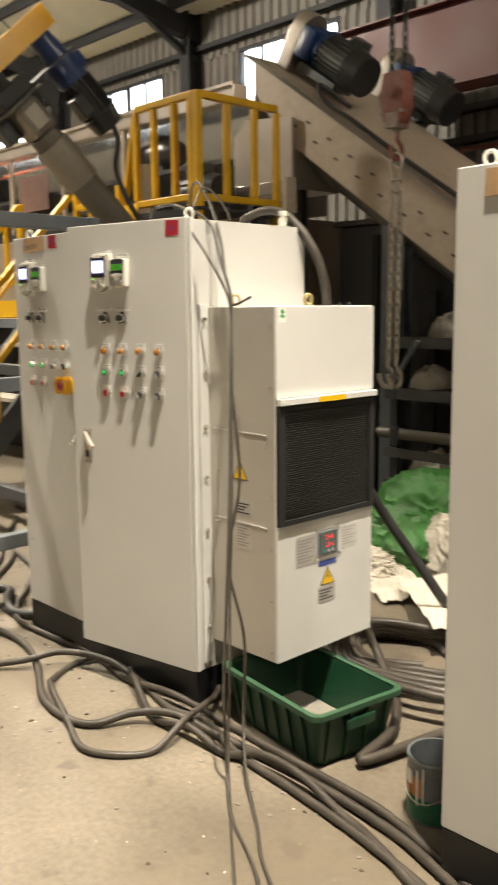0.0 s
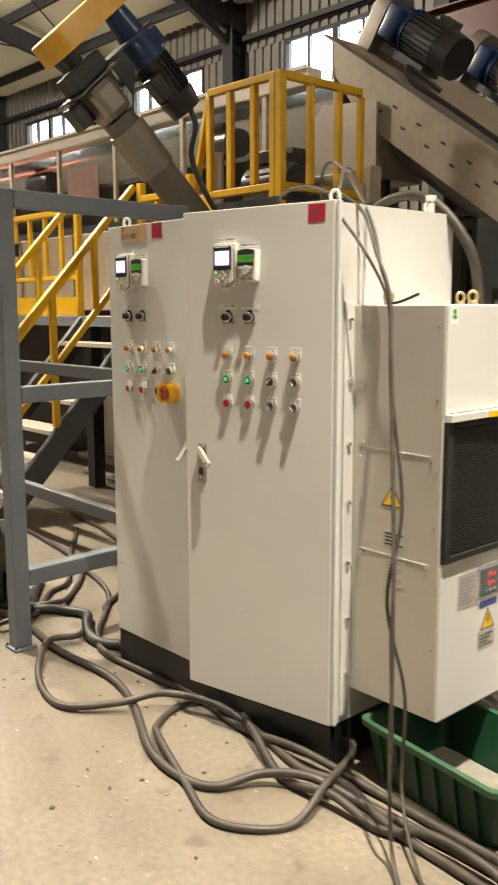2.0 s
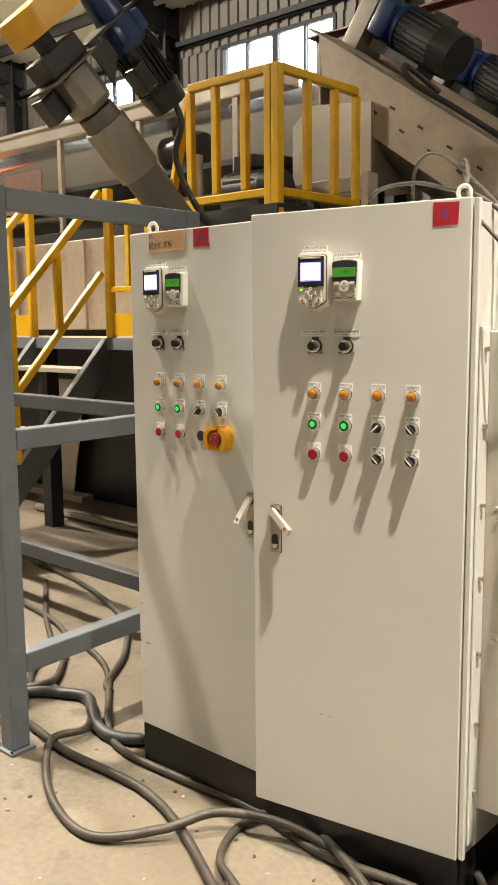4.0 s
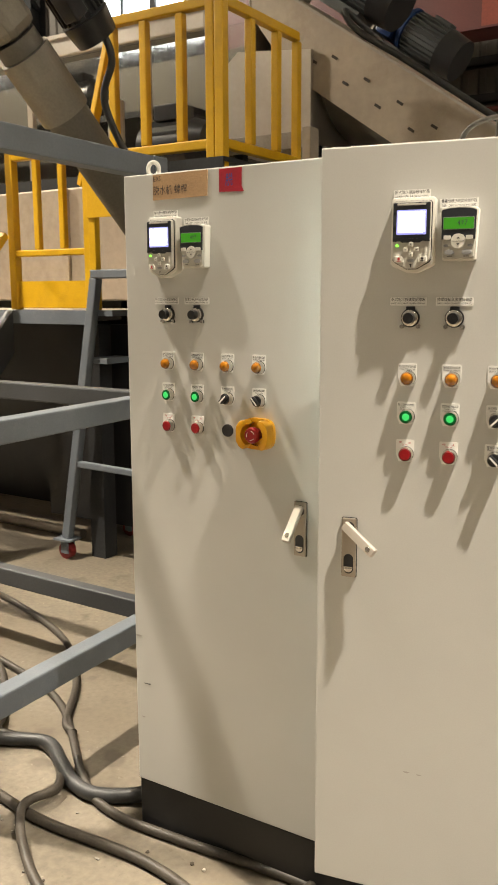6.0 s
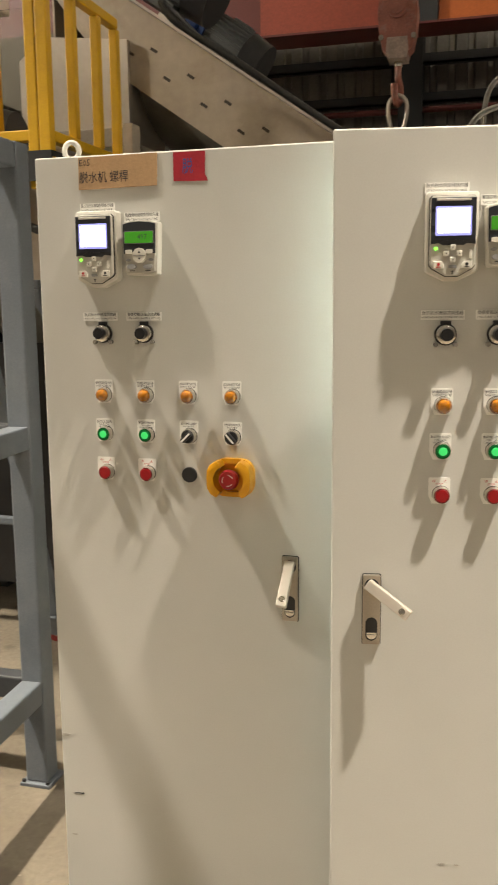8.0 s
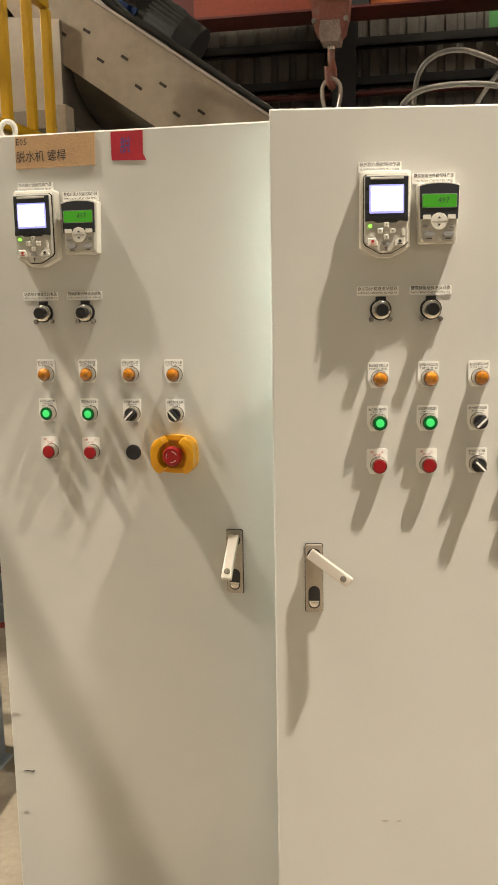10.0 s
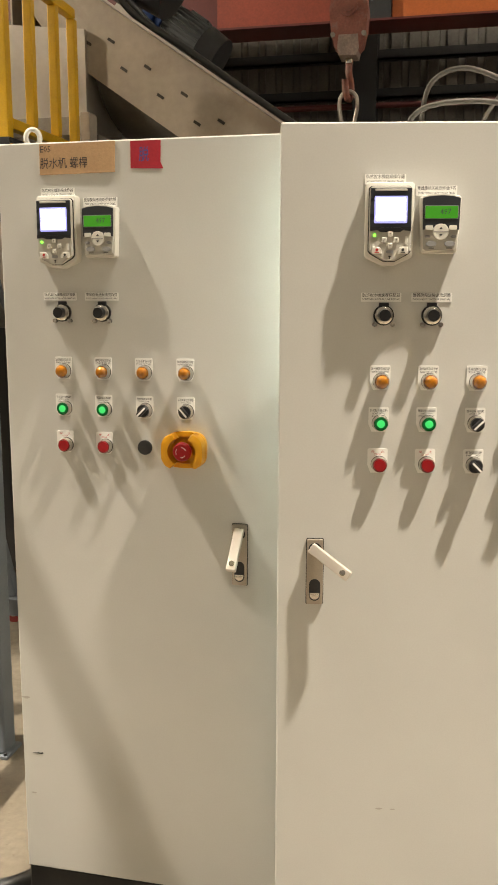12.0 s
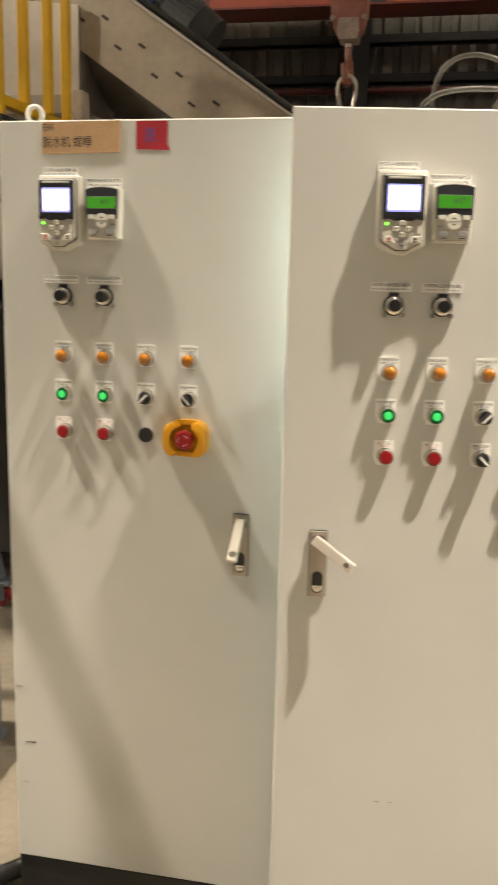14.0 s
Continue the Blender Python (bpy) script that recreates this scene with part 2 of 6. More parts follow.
FZ = -0.045  # level of the hall floor; cabinet doors start at 0.1
DKFRAME = mat("dark_frame_grey", (0.05, 0.053, 0.058), 0.5, var=0.2, scale=4, fine=150, bump=0.02)
JACK = mat("dirty_green_grey_paint", (0.055, 0.06, 0.05), 0.6, var=0.35, scale=9, fine=120, bump=0.05, spots=0.5, spot_col=(0.13, 0.11, 0.08), spot_scale=9)


# ---- mesh helpers ----
def V(*a):
    return Vector(a)


def box(bm, a, b, bev=0.0, m=None):
    """A cuboid between two corners, with bevelled edges where asked."""
    a, b = Vector(a), Vector(b)
    c, s = (a + b) / 2, b - a
    g = bmesh.ops.create_cube(bm, size=1.0, matrix=Matrix.Translation(c) @ Matrix.Diagonal((abs(s.x), abs(s.y), abs(s.z), 1)))
    vs = g["verts"]
    if bev:
        es = list({e for v in vs for e in v.link_edges})
        r = bmesh.ops.bevel(bm, geom=es, offset=bev, segments=2, affect="EDGES", profile=0.5)
        vs = list({v for f in r["faces"] for v in f.verts} | {v for v in vs if v.is_valid})
    if m is not None:
        bmesh.ops.transform(bm, matrix=m, verts=vs)
    return vs


def beam(bm, p, q, w, h, bev=0.0, up=(0, 0, 1)):
    """A straight bar of section w x h from p to q."""
    p, q = Vector(p), Vector(q)
    d = q - p
    z = d.normalized()
    u = Vector(up)
    if abs(z.dot(u)) > 0.99:
        u = V(0, 1, 0)
    x = u.cross(z).normalized()
    y = z.cross(x)
    m = Matrix((x, y, z)).transposed().to_4x4()
    m.translation = (p + q) / 2
    return box(bm, (-w / 2, -h / 2, -d.length / 2), (w / 2, h / 2, d.length / 2), bev, m)


def cyl(bm, p, q, r, r2=None, seg=20, cap=True):
    p, q = Vector(p), Vector(q)
    d = q - p
    m = Matrix.Translation((p + q) / 2) @ d.to_track_quat("Z", "Y").to_matrix().to_4x4()
    g = bmesh.ops.create_cone(bm, cap_ends=cap, segments=seg, radius1=r, radius2=r if r2 is None else r2, depth=d.length, matrix=m)
    return g["verts"]


def smooth_path(pts, n=8, closed=False):
    """Catmull-Rom through the points."""
    p = [Vector(a) for a in pts]
    if closed:
        p = [p[-1]] + p + [p[0], p[1]]
    else:
        p = [p[0] * 2 - p[1]] + p + [p[-1] * 2 - p[-2]]
    out = []
    for i in range(1, len(p) - 2):
        a, b, c, d = p[i - 1 : i + 3]
        for k in range(n):
            t = k / n
            out.append(0.5 * (2 * b + (c - a) * t + (2 * a - 5 * b + 4 * c - d) * t * t + (3 * b - a - 3 * c + d) * t**3))
    if not closed:
        out.append(p[-2])
    return out


def tube(bm, pts, r, seg=10, closed=False):
    """A round bar swept along the points as they stand."""
    pts = [Vector(a) for a in pts]
    n = len(pts)
    rings, ref = [], None
    for i, p in enumerate(pts):
        t = (pts[(i + 1) % n] - pts[i - 1]) if closed or 0 < i < n - 1 else (pts[1] - pts[0] if i == 0 else pts[-1] - pts[-2])
        t.normalize()
        if ref is None:
            ref = t.orthogonal().normalized()
        ref = (ref - t * ref.dot(t)).normalized()
        s = t.cross(ref)
        rings.append([bm.verts.new(p + r * (math.cos(a) * ref + math.sin(a) * s)) for a in (2 * math.pi * k / seg for k in range(seg))])
    for i in range(n if closed else n - 1):
        a, b = rings[i], rings[(i + 1) % n]
        for k in range(seg):
            bm.faces.new((a[k], a[(k + 1) % seg], b[(k + 1) % seg], b[k]))
    if not closed:
        bm.faces.new(rings[0][::-1])
        bm.faces.new(rings[-1])


def prism(bm, poly, depth, m=None, bev=0.0):
    """A flat polygon in the xy plane, thickened along z from 0 to depth."""
    bottom = [bm.verts.new((x, y, 0)) for x, y in poly]
    top = [bm.verts.new((x, y, depth)) for x, y in poly]
    fs = [bm.faces.new(bottom[::-1]), bm.faces.new(top)]
    k = len(poly)
    for i in range(k):
        fs.append(bm.faces.new((bottom[i], bottom[(i + 1) % k], top[(i + 1) % k], top[i])))
    vs = bottom + top
    if bev:
        es = [e for e in fs[1].edges]
        r = bmesh.ops.bevel(bm, geom=es, offset=bev, segments=2, affect="EDGES", profile=0.5)
        vs = list({v for f in r["faces"] for v in f.verts} | {v for v in vs if v.is_valid})
    if m is not None:
        bmesh.ops.transform(bm, matrix=m, verts=vs)
    return vs


def rounded(w, h, r, n=4, cx=0.0, cy=0.0):
    out = []
    for sx, sy, a0 in ((1, 1, 0), (-1, 1, 90), (-1, -1, 180), (1, -1, 270)):
        for k in range(n + 1):
            a = radians(a0 + 90 * k / n)
            out.append((cx + sx * (w / 2 - r) + r * math.cos(a), cy + sy * (h / 2 - r) + r * math.sin(a)))
    return out


def stadium(y0, y1, r, n=10):
    out = [(r * math.cos(radians(180 * k / n)), y1 + r * math.sin(radians(180 * k / n))) for k in range(n + 1)]
    return out + [(r * math.cos(radians(180 + 180 * k / n)), y0 + r * math.sin(radians(180 + 180 * k / n))) for k in range(n + 1)]


def circle(r, n=16, cx=0.0, cy=0.0):
    return [(cx + r * math.cos(2 * math.pi * k / n), cy + r * math.sin(2 * math.pi * k / n)) for k in range(n)]


def root(name, m, label, category, group="", kind=""):
    ob = new(name)
    ob.empty_display_size = 0.1
    ob.matrix_basis = m
    return tagged(ob, label, category, group, kind)


def mesh_from(name, bm, material, smooth=False):
    bmesh.ops.recalc_face_normals(bm, faces=bm.faces[:])
    data = bpy.data.meshes.new(name)
    bm.to_mesh(data)
    bm.free()
    data.materials.append(material)
    if smooth:
        for p in data.polygons:
            p.use_smooth = True
        data.set_sharp_from_angle(angle=radians(40))
    return data


def part(name, bm, material, parent, label="", m=None, smooth=False):
    """One mesh under a thing or a part."""
    ob = new(name, mesh_from(name, bm, material, smooth))
    ob.parent = parent
    if m is not None:
        ob.matrix_basis = m
    return tagged(ob, label)


def share(name, data, parent, m, label=""):
    """Another object on a mesh that is already made."""
    ob = new(name, data)
    ob.parent, ob.matrix_basis = parent, m
    return tagged(ob, label)


def single(name, bm, material, label, category, kind="", group="", m=None, smooth=False):
    ob = new(name, mesh_from(name, bm, material, smooth))
    if m is not None:
        ob.matrix_basis = m
    return tagged(ob, label, category, group, kind)


def B():
    return bmesh.new()


def boxpart(name, a, b, material, parent, bev=0.0, label=""):
    bm = B()
    box(bm, a, b, bev)
    return part(name, bm, material, parent, label)


def text_mesh(body, size, squeeze=1.0, spacing=1.0):
    c = bpy.data.curves.new("lettering", "FONT")
    c.body, c.size, c.align_x, c.align_y, c.space_line, c.resolution_u = body, size, "CENTER", "CENTER", spacing, 1
    c.fill_mode, c.offset = "FRONT", 0.0
    o = bpy.data.objects.new("lettering", c)
    scene.collection.objects.link(o)
    data = bpy.data.meshes.new_from_object(o.evaluated_get(bpy.context.evaluated_depsgraph_get()))
    bpy.data.objects.remove(o)
    bpy.data.curves.remove(c)
    if squeeze != 1.0:
        data.transform(Matrix.Diagonal((squeeze, 1, 1, 1)))
    return data


def lettering(body, width, height, material, parent, m, name="lettering"):
    """Words fitted into width x height, in the xy plane of m."""
    data = text_mesh(body, 1.0)
    co = np.array([v.co[:] for v in data.vertices]) if len(data.vertices) else np.zeros((1, 3))
    lo, hi = co.min(0), co.max(0)
    s = np.maximum(hi - lo, 1e-6)
    c = (hi + lo) / 2
    data.transform(Matrix.Diagonal((width / s[0], height / s[1], 1, 1)) @ Matrix.Translation((-c[0], -c[1], 0)))
    data.materials.clear()
    data.materials.append(material)
    return share(name, data, parent, m)


def door_frame(x, y, turn):
    """A frame on a door: x along the door, y up, z out of it towards the aisle."""
    return Matrix.Translation((x, y, 0)) @ Matrix.Rotation(radians(turn), 4, "Z") @ Matrix.Rotation(radians(90), 4, "X")


# ---- hall ----
bm = B()
bmesh.ops.create_grid(bm, x_segments=40, y_segments=24, size=0.5, matrix=Matrix.Translation((-7, -0.5, FZ)) @ Matrix.Diagonal((38, 19, 1, 1)))
single("floor", bm, FLOOR, "dusty worn concrete factory floor with stains", "floor", "structure")

WIN_X = (-22.95, -18.9, -14.75, -10.6, -6.55)
WIN_HALF, WIN_LO, WIN_HI, WALL_Y = 1.05, 4.62, 5.46, 8.0


def corrugated(bm, x0, x1, y, z0, z1, pitch=0.19, depth=0.035):
    prof, x = [], x0
    while x < x1 - 1e-6:
        for f, d in ((0.0, 0.0), (0.55, 0.0), (0.62, depth), (0.93, depth)):
            if x + f * pitch < x1:
                prof.append((x + f * pitch, y + d))
        x += pitch
    prof.append((x1, y))
    lo = [bm.verts.new((a, b, z0)) for a, b in prof]
    hi = [bm.verts.new((a, b, z1)) for a, b in prof]
    for i in range(len(prof) - 1):
        bm.faces.new((lo[i], lo[i + 1], hi[i + 1], hi[i]))


bm = B()
corrugated(bm, -26, 12, WALL_Y, FZ, WIN_LO)
corrugated(bm, -26, 12, WALL_Y, WIN_HI, 6.3)
edges = [-26.0] + [v for c in WIN_X for v in (c - WIN_HALF, c + WIN_HALF)] + [12.0]
for a, b in zip(edges[::2], edges[1::2]):
    corrugated(bm, a, b, WALL_Y, WIN_LO, WIN_HI)
box(bm, (-26, WALL_Y + 0.06, FZ), (12, WALL_Y + 0.16, WIN_LO))
box(bm, (-26, WALL_Y + 0.06, WIN_HI), (12, WALL_Y + 0.16, 6.3))
for a, b in zip(edges[::2], edges[1::2]):
    box(bm, (a, WALL_Y + 0.06, WIN_LO), (b, WALL_Y + 0.16, WIN_HI))
wall_n = single("wall_north", bm, CORR, "dull grey corrugated steel factory wall", "wall", "structure")

for i, c in enumerate(WIN_X):
    win = root("window_%d" % (i + 1), pose(c, WALL_Y, WIN_LO), "high strip window with bright daylight behind", "window", kind="structure")
    bm = B()
    for x, w in ((-WIN_HALF + 0.02, 0.025), (-0.53, 0.014), (0.0, 0.045), (0.53, 0.014), (WIN_HALF - 0.02, 0.025)):
        box(bm, (x - w, -0.02, 0), (x + w, 0.05, WIN_HI - WIN_LO))
    for z in (0.02, WIN_HI - WIN_LO - 0.02):
        box(bm, (-WIN_HALF, -0.024, z - 0.025), (WIN_HALF, 0.054, z + 0.025))
    part("window_frame", bm, DARK, win)
    boxpart("window_sill", (-WIN_HALF - 0.1, -0.12, -0.06), (WIN_HALF + 0.1, 0.0, -0.01), DARK, win)
    for x in (-0.775, -0.28, 0.28, 0.775):
        p = boxpart("pane", (x - 0.23, 0.012, 0.05), (x + 0.23, 0.018, WIN_HI - WIN_LO - 0.05), GLASS, win)
        p.visible_shadow = False

bm = B()
for x in (-20.9, -16.8, -12.7, -8.6, -4.5, -0.4, 3.7, 7.8):
    box(bm, (x - 0.12, WALL_Y - 0.3, FZ), (x + 0.12, WALL_Y - 0.28, 6.2))
    box(bm, (x - 0.12, WALL_Y - 0.03, FZ), (x + 0.12, WALL_Y - 0.01, 6.2))
    box(bm, (x - 0.01, WALL_Y - 0.28, FZ), (x + 0.01, WALL_Y - 0.03, 6.2))
single("wall_columns", bm, DARK, "dark steel wall columns of the hall", "column", "structure")
bm = B()
for z in (1.2, 2.5, 3.42, 3.80, 4.44, 5.58):
    box(bm, (-26, WALL_Y - 0.10, z), (12, WALL_Y - 0.002, z + 0.02))
    box(bm, (-26, WALL_Y - 0.10, z), (12, WALL_Y - 0.092, z + 0.10))
single("wall_girts", bm, DARK, "dark horizontal steel girts on the wall", "beam", "structure")
bm = B()
cyl(bm, (-6, WALL_Y - 0.16, 3.34), (12, WALL_Y - 0.16, 3.34), 0.03, seg=12)
single("wall_pipe", bm, REDO, "thin dark red service pipe along the wall", "pipe", "structure", smooth=True)
bm = B()
for k in range(4):
    box(bm, (1.02 + k * 0.17, WALL_Y - 0.012, 3.88), (1.17 + k * 0.17, WALL_Y - 0.004, 4.1))
single("translucent_strip", bm, glow("green_skylight_sheet", (0.10, 0.22, 0.08), 0.25, (0.1, 0.3, 0.1)), "small translucent green panels in the wall", "panel", "structure")

for nm, a, b in (("wall_west", (-26.15, -10, FZ), (-26, 8.1, 10.4)), ("wall_east", (12, -10, FZ), (12.15, 8.1, 10.4)), ("wall_south", (-26, -10.15, FZ), (12, -10, 10.4))):
    bm = B()
    box(bm, a, b)
    single(nm, bm, WALLP, "plain grey sheet wall of the factory hall", "wall", "structure")

# roof falls towards the window wall
SLOPE = (10.0 - 6.2) / 18.0


def roof_z(y):
    return 6.2 + (8.0 - y) * SLOPE


bm = B()
v = [bm.verts.new(p) for p in ((-26.2, 8.3, roof_z(8.3)), (12.2, 8.3, roof_z(8.3)), (12.2, -10.2, roof_z(-10.2)), (-26.2, -10.2, roof_z(-10.2)))]
w = [bm.verts.new(q.co + V(0, 0, 0.12)) for q in v]
for a in ((0, 1, 2, 3), (7, 6, 5, 4), (0, 4, 5, 1), (1, 5, 6, 2), (2, 6, 7, 3), (3, 7, 4, 0)):
    bm.faces.new([(v + w)[i] for i in a])
single("ceiling", bm, ROOF, "pale insulated sheet roof over dark purlins", "ceiling", "structure")
bm = B()
for k in range(13):
    y = 7.4 - k * 1.35
    box(bm, (-26, y - 0.03, roof_z(y) - 0.18), (12, y + 0.03, roof_z(y) - 0.01))
single("roof_purlins", bm, DARK, "dark steel purlins under the roof", "beam", "structure")
bm = B()
for x in (-20.9, -16.8, -12.7, -8.6, -4.5, -0.4, 3.7, 7.8):
    beam(bm, (x, 8.0, roof_z(8.0) - 0.32), (x, -10, roof_z(-10) - 0.32), 0.16, 0.30)
    beam(bm, (x, 7.95, roof_z(8.0) - 0.75), (x, 6.8, roof_z(6.8) - 0.4), 0.1, 0.1)
single("roof_rafters", bm, DARK, "dark steel rafters of the hall roof", "beam", "structure")
bm = B()
for x in (-18.8, -14.7, -10.6, -6.5):
    cyl(bm, (x - 2, 7.5, roof_z(7.5) - 0.2), (x + 2, 2.0, roof_z(2) - 0.2), 0.012, seg=6)
    cyl(bm, (x + 2, 7.5, roof_z(7.5) - 0.2), (x - 2, 2.0, roof_z(2) - 0.2), 0.012, seg=6)
single("roof_bracing", bm, DARK, "thin crossed rods bracing the roof", "rod", "structure")

# overhead crane girder
girder = root("crane_girder", pose(0, 6.5, 3.72), "dull red overhead crane girder with an orange length", "crane girder")
boxpart("web", (-4.6, -0.1, 0.02), (12, 0.1, 0.85), REDO, girder)
boxpart("bottom_flange", (-4.65, -0.2, 0.0), (12, 0.2, 0.018), REDO, girder)
boxpart("top_flange", (-4.65, -0.2, 0.852), (12, 0.2, 0.87), REDO, girder)
boxpart("face_plate", (-1.6, -0.125, 0.03), (-0.27, -0.103, 0.84), REDB, girder, label="dull red face plate")
boxpart("face_plate", (-0.05, -0.125, 0.03), (12, -0.103, 0.84), ORANGE, girder, label="bright orange face plate")
boxpart("stiffener", (-0.26, -0.19, 0.02), (-0.06, -0.102, 0.85), DARK, girder)

# pendant lamp under the roof
lamp = root("pendant_lamp", pose(-9.6, 3.6, 5.35), "unlit bell-shaped pendant lamp hanging from the roof", "lamp")
bm = B()
cyl(bm, (0, 0, 0), (0, 0, 0.28), 0.26, 0.07, 20, cap=False)
part("shade", bm, MOTORG, lamp, smooth=True)
bm = B()
cyl(bm, (0, 0, 0.28), (0, 0, 0.42), 0.07, 0.05, 16)
part("housing", bm, MOTORB, lamp, smooth=True)
bm = B()
cyl(bm, (0, 0, 0.42), (0, 0, roof_z(3.6) - 5.35), 0.012, seg=8)
part("rod", bm, DARK, lamp)

# ---- control cabinets ----
LEFT_W, DOOR_LO, DOOR_HI = 0.588, 0.10, 1.70
CAB_X0, CAB_X1, CAB_D = -0.40, 0.772, 0.575


def eyebolt(parent, x, y, z, turn=0.0, material=WHITEPL, label="pale painted lifting eyebolt"):
    bm = B()
    ring = [(0.014 * math.cos(radians(a)), 0, 0.024 + 0.017 * math.sin(radians(a))) for a in range(0, 360, 20)]
    tube(bm, ring, 0.0055, 8, True)
    cyl(bm, (0, 0, 0), (0, 0, 0.012), 0.018, 0.014, 14)
    return part("eyebolt", bm, material, parent, label, pose(x, y, z, 0, 0, turn), True)


def cabinet_body(m, label):
    cab = root("control_cabinet", m, label, "electrical cabinet", "control cabinets")
    t = 0.012
    boxpart("side_wall", (CAB_X0, 0.022, 0.1), (CAB_X0 + t, CAB_D, 1.694), CAB, cab)
    boxpart("side_wall", (CAB_X1 - t, 0.022, 0.1), (CAB_X1, CAB_D, 1.694), CAB, cab)
    boxpart("back_wall", (CAB_X0 + t, CAB_D - t, 0.1), (CAB_X1 - t, CAB_D, 1.694), CAB, cab)
    boxpart("roof_plate", (CAB_X0 + t, 0.022, 1.682), (CAB_X1 - t, CAB_D - t, 1.694), CAB, cab)
    boxpart("floor_plate", (CAB_X0 + t, 0.022, 0.1), (CAB_X1 - t, CAB_D - t, 0.112), CAB, cab)
    boxpart("mounting_plate", (CAB_X0 + 0.05, CAB_D - 0.06, 0.16), (CAB_X1 - 0.05, CAB_D - 0.05, 1.64), STEELSHEET, cab)
    bm = B()
    box(bm, (CAB_X0 + 0.001, 0.004, FZ), (CAB_X1 - 0.001, CAB_D - 0.01, 0.0985), 0.004)
    part("plinth", bm, BLACKP, cab, "black plinth")
    for x, y in ((CAB_X0 + 0.055, 0.05), (CAB_X1 + -0.055, 0.06), (CAB_X0 + 0.085, CAB_D - 0.06), (CAB_X1 - 0.055, CAB_D - 0.06)):
        eyebolt(cab, x, y, 1.694, 20)
    return cab


def door_leaf(cab, f, w, name):
    bm = B()
    box(bm, (0, DOOR_LO, -0.021), (w, DOOR_HI, 0.0), 0.003)
    return part(name, bm, CAB, cab, m=f)


def handle(cab, f, u, z, lever_turn):
    """A swing handle: plate with a raised rim, latch pocket, and a lever hinged at its upper end."""
    plate = B()
    prism(plate, rounded(0.031, 0.128, 0.003), 0.006, bev=0.0015)
    rim = B()
    prism(rim, rounded(0.0335, 0.1305, 0.0035), 0.0012)
    part("handle_gasket", rim, BLACKPL, cab, m=f @ pose(u, z, 0.0003))
    h = part("door_handle", plate, NICKEL, cab, "nickel swing handle standing open", f @ pose(u, z, 0.0005))
    bm = B()
    prism(bm, stadium(-0.046, -0.024, 0.0105), 0.0008, pose(0, 0, 0.0062))
    part("recess", bm, BLACKPL, h, "dark latch pocket")
    bm = B()
    prism(bm, [(0.0092 * math.cos(radians(a)), -0.044 + 0.0092 * math.sin(radians(a))) for a in range(180, 361, 15)], 0.003, pose(0, 0, 0.0071), 0.001)
    box(bm, (-0.0092, -0.0438, 0.0071), (0.0092, -0.0405, 0.0095), 0.0005)
    part("lock_cylinder", bm, CHROME, h, "half-round chrome latch")
    bm = B()
    prism(bm, circle(0.0125, 20, 0, 0.045), 0.0009, pose(0, 0, 0.0062))
    part("hinge_pocket", bm, BLACKPL, h)
    bm = B()
    box(bm, (-0.0098, -0.082, 0.0), (0.0098, 0.008, 0.013), 0.002)
    part("lever", bm, SSB, h, "bright swing lever", m=pose(0, 0.045, 0.008) @ lever_turn)
    bm = B()
    turned(bm, [(0.0058, 0.0), (0.0058, 0.0014), (0.0046, 0.0018), (0.0042, 0.0008), (0.0004, 0.0008)], 18)
    cyl(bm, (0, 0, 0.0008), (0, 0, 0.0016), 0.0018, seg=8)
    share("keyhole", mesh_from("keyhole", bm, CHROME, True), h, pose(0, 0.045, 0.008) @ lever_turn @ pose(0, -0.068, 0.0128))
    return h


def name_plate(cab, f, u, z, w, h, lines, material=INK):
    """A white plate with its printed lines; the lines share the height."""
    bm = B()
    prism(bm, rounded(w, h, 0.0012, 2), 0.0012)
    p = part("name_plate", bm, PLATE, cab, "white printed name plate", f @ pose(u, z, 0.0004))
    k = len(lines)
    for i, (body, frac, hh) in enumerate(lines):
        lettering(body, w * frac, hh, material, p, pose(0, h / 2 - h * (i + 0.5) / k, 0.0016))
    return p


def legend(cab, f, u, z, lines, top=0.027, material=INK):
    """The plate behind a button: printed on its upper end."""
    bm = B()
    w, lo = 0.037, 0.0185
    prism(bm, [(-w / 2, -0.004), (-0.0125, -lo), (0.0125, -lo), (w / 2, -0.004), (w / 2, top - 0.002), (w / 2 - 0.002, top), (-w / 2 + 0.002, top), (-w / 2, top - 0.002)], 0.0012)
    p = part("legend_plate", bm, PLATE, cab, "white printed legend plate", f @ pose(u, z, 0.0004))
    y = top - 0.0035
    for body, frac, hh in lines:
        lettering(body, w * frac, hh, material, p, pose(0, y - hh / 2, 0.0016))
        y -= hh + 0.0012
    return p


SHARED = {}


def shared(key, make, material, smooth=True):
    if key not in SHARED:
        bm = B()
        make(bm)
        SHARED[key] = mesh_from(key, bm, material, smooth)
    return SHARED[key]


def turned(bm, prof, seg=28):
    """A shape turned about z."""
    rows = [[bm.verts.new((r * math.cos(2 * math.pi * k / seg), r * math.sin(2 * math.pi * k / seg), z)) for k in range(seg)] for r, z in prof]
    for a, b in zip(rows, rows[1:]):
        for k in range(seg):
            bm.faces.new((a[k], a[(k + 1) % seg], b[(k + 1) % seg], b[k]))


def ring_mesh(bm, r, h):
    turned(bm, [(r * 0.93, 0), (r, h * 0.12), (r, h * 0.45), (r * 0.93, h * 0.82), (r * 0.86, h), (r * 0.80, h * 0.96), (r * 0.78, h * 0.6), (0.0008, h * 0.6)])


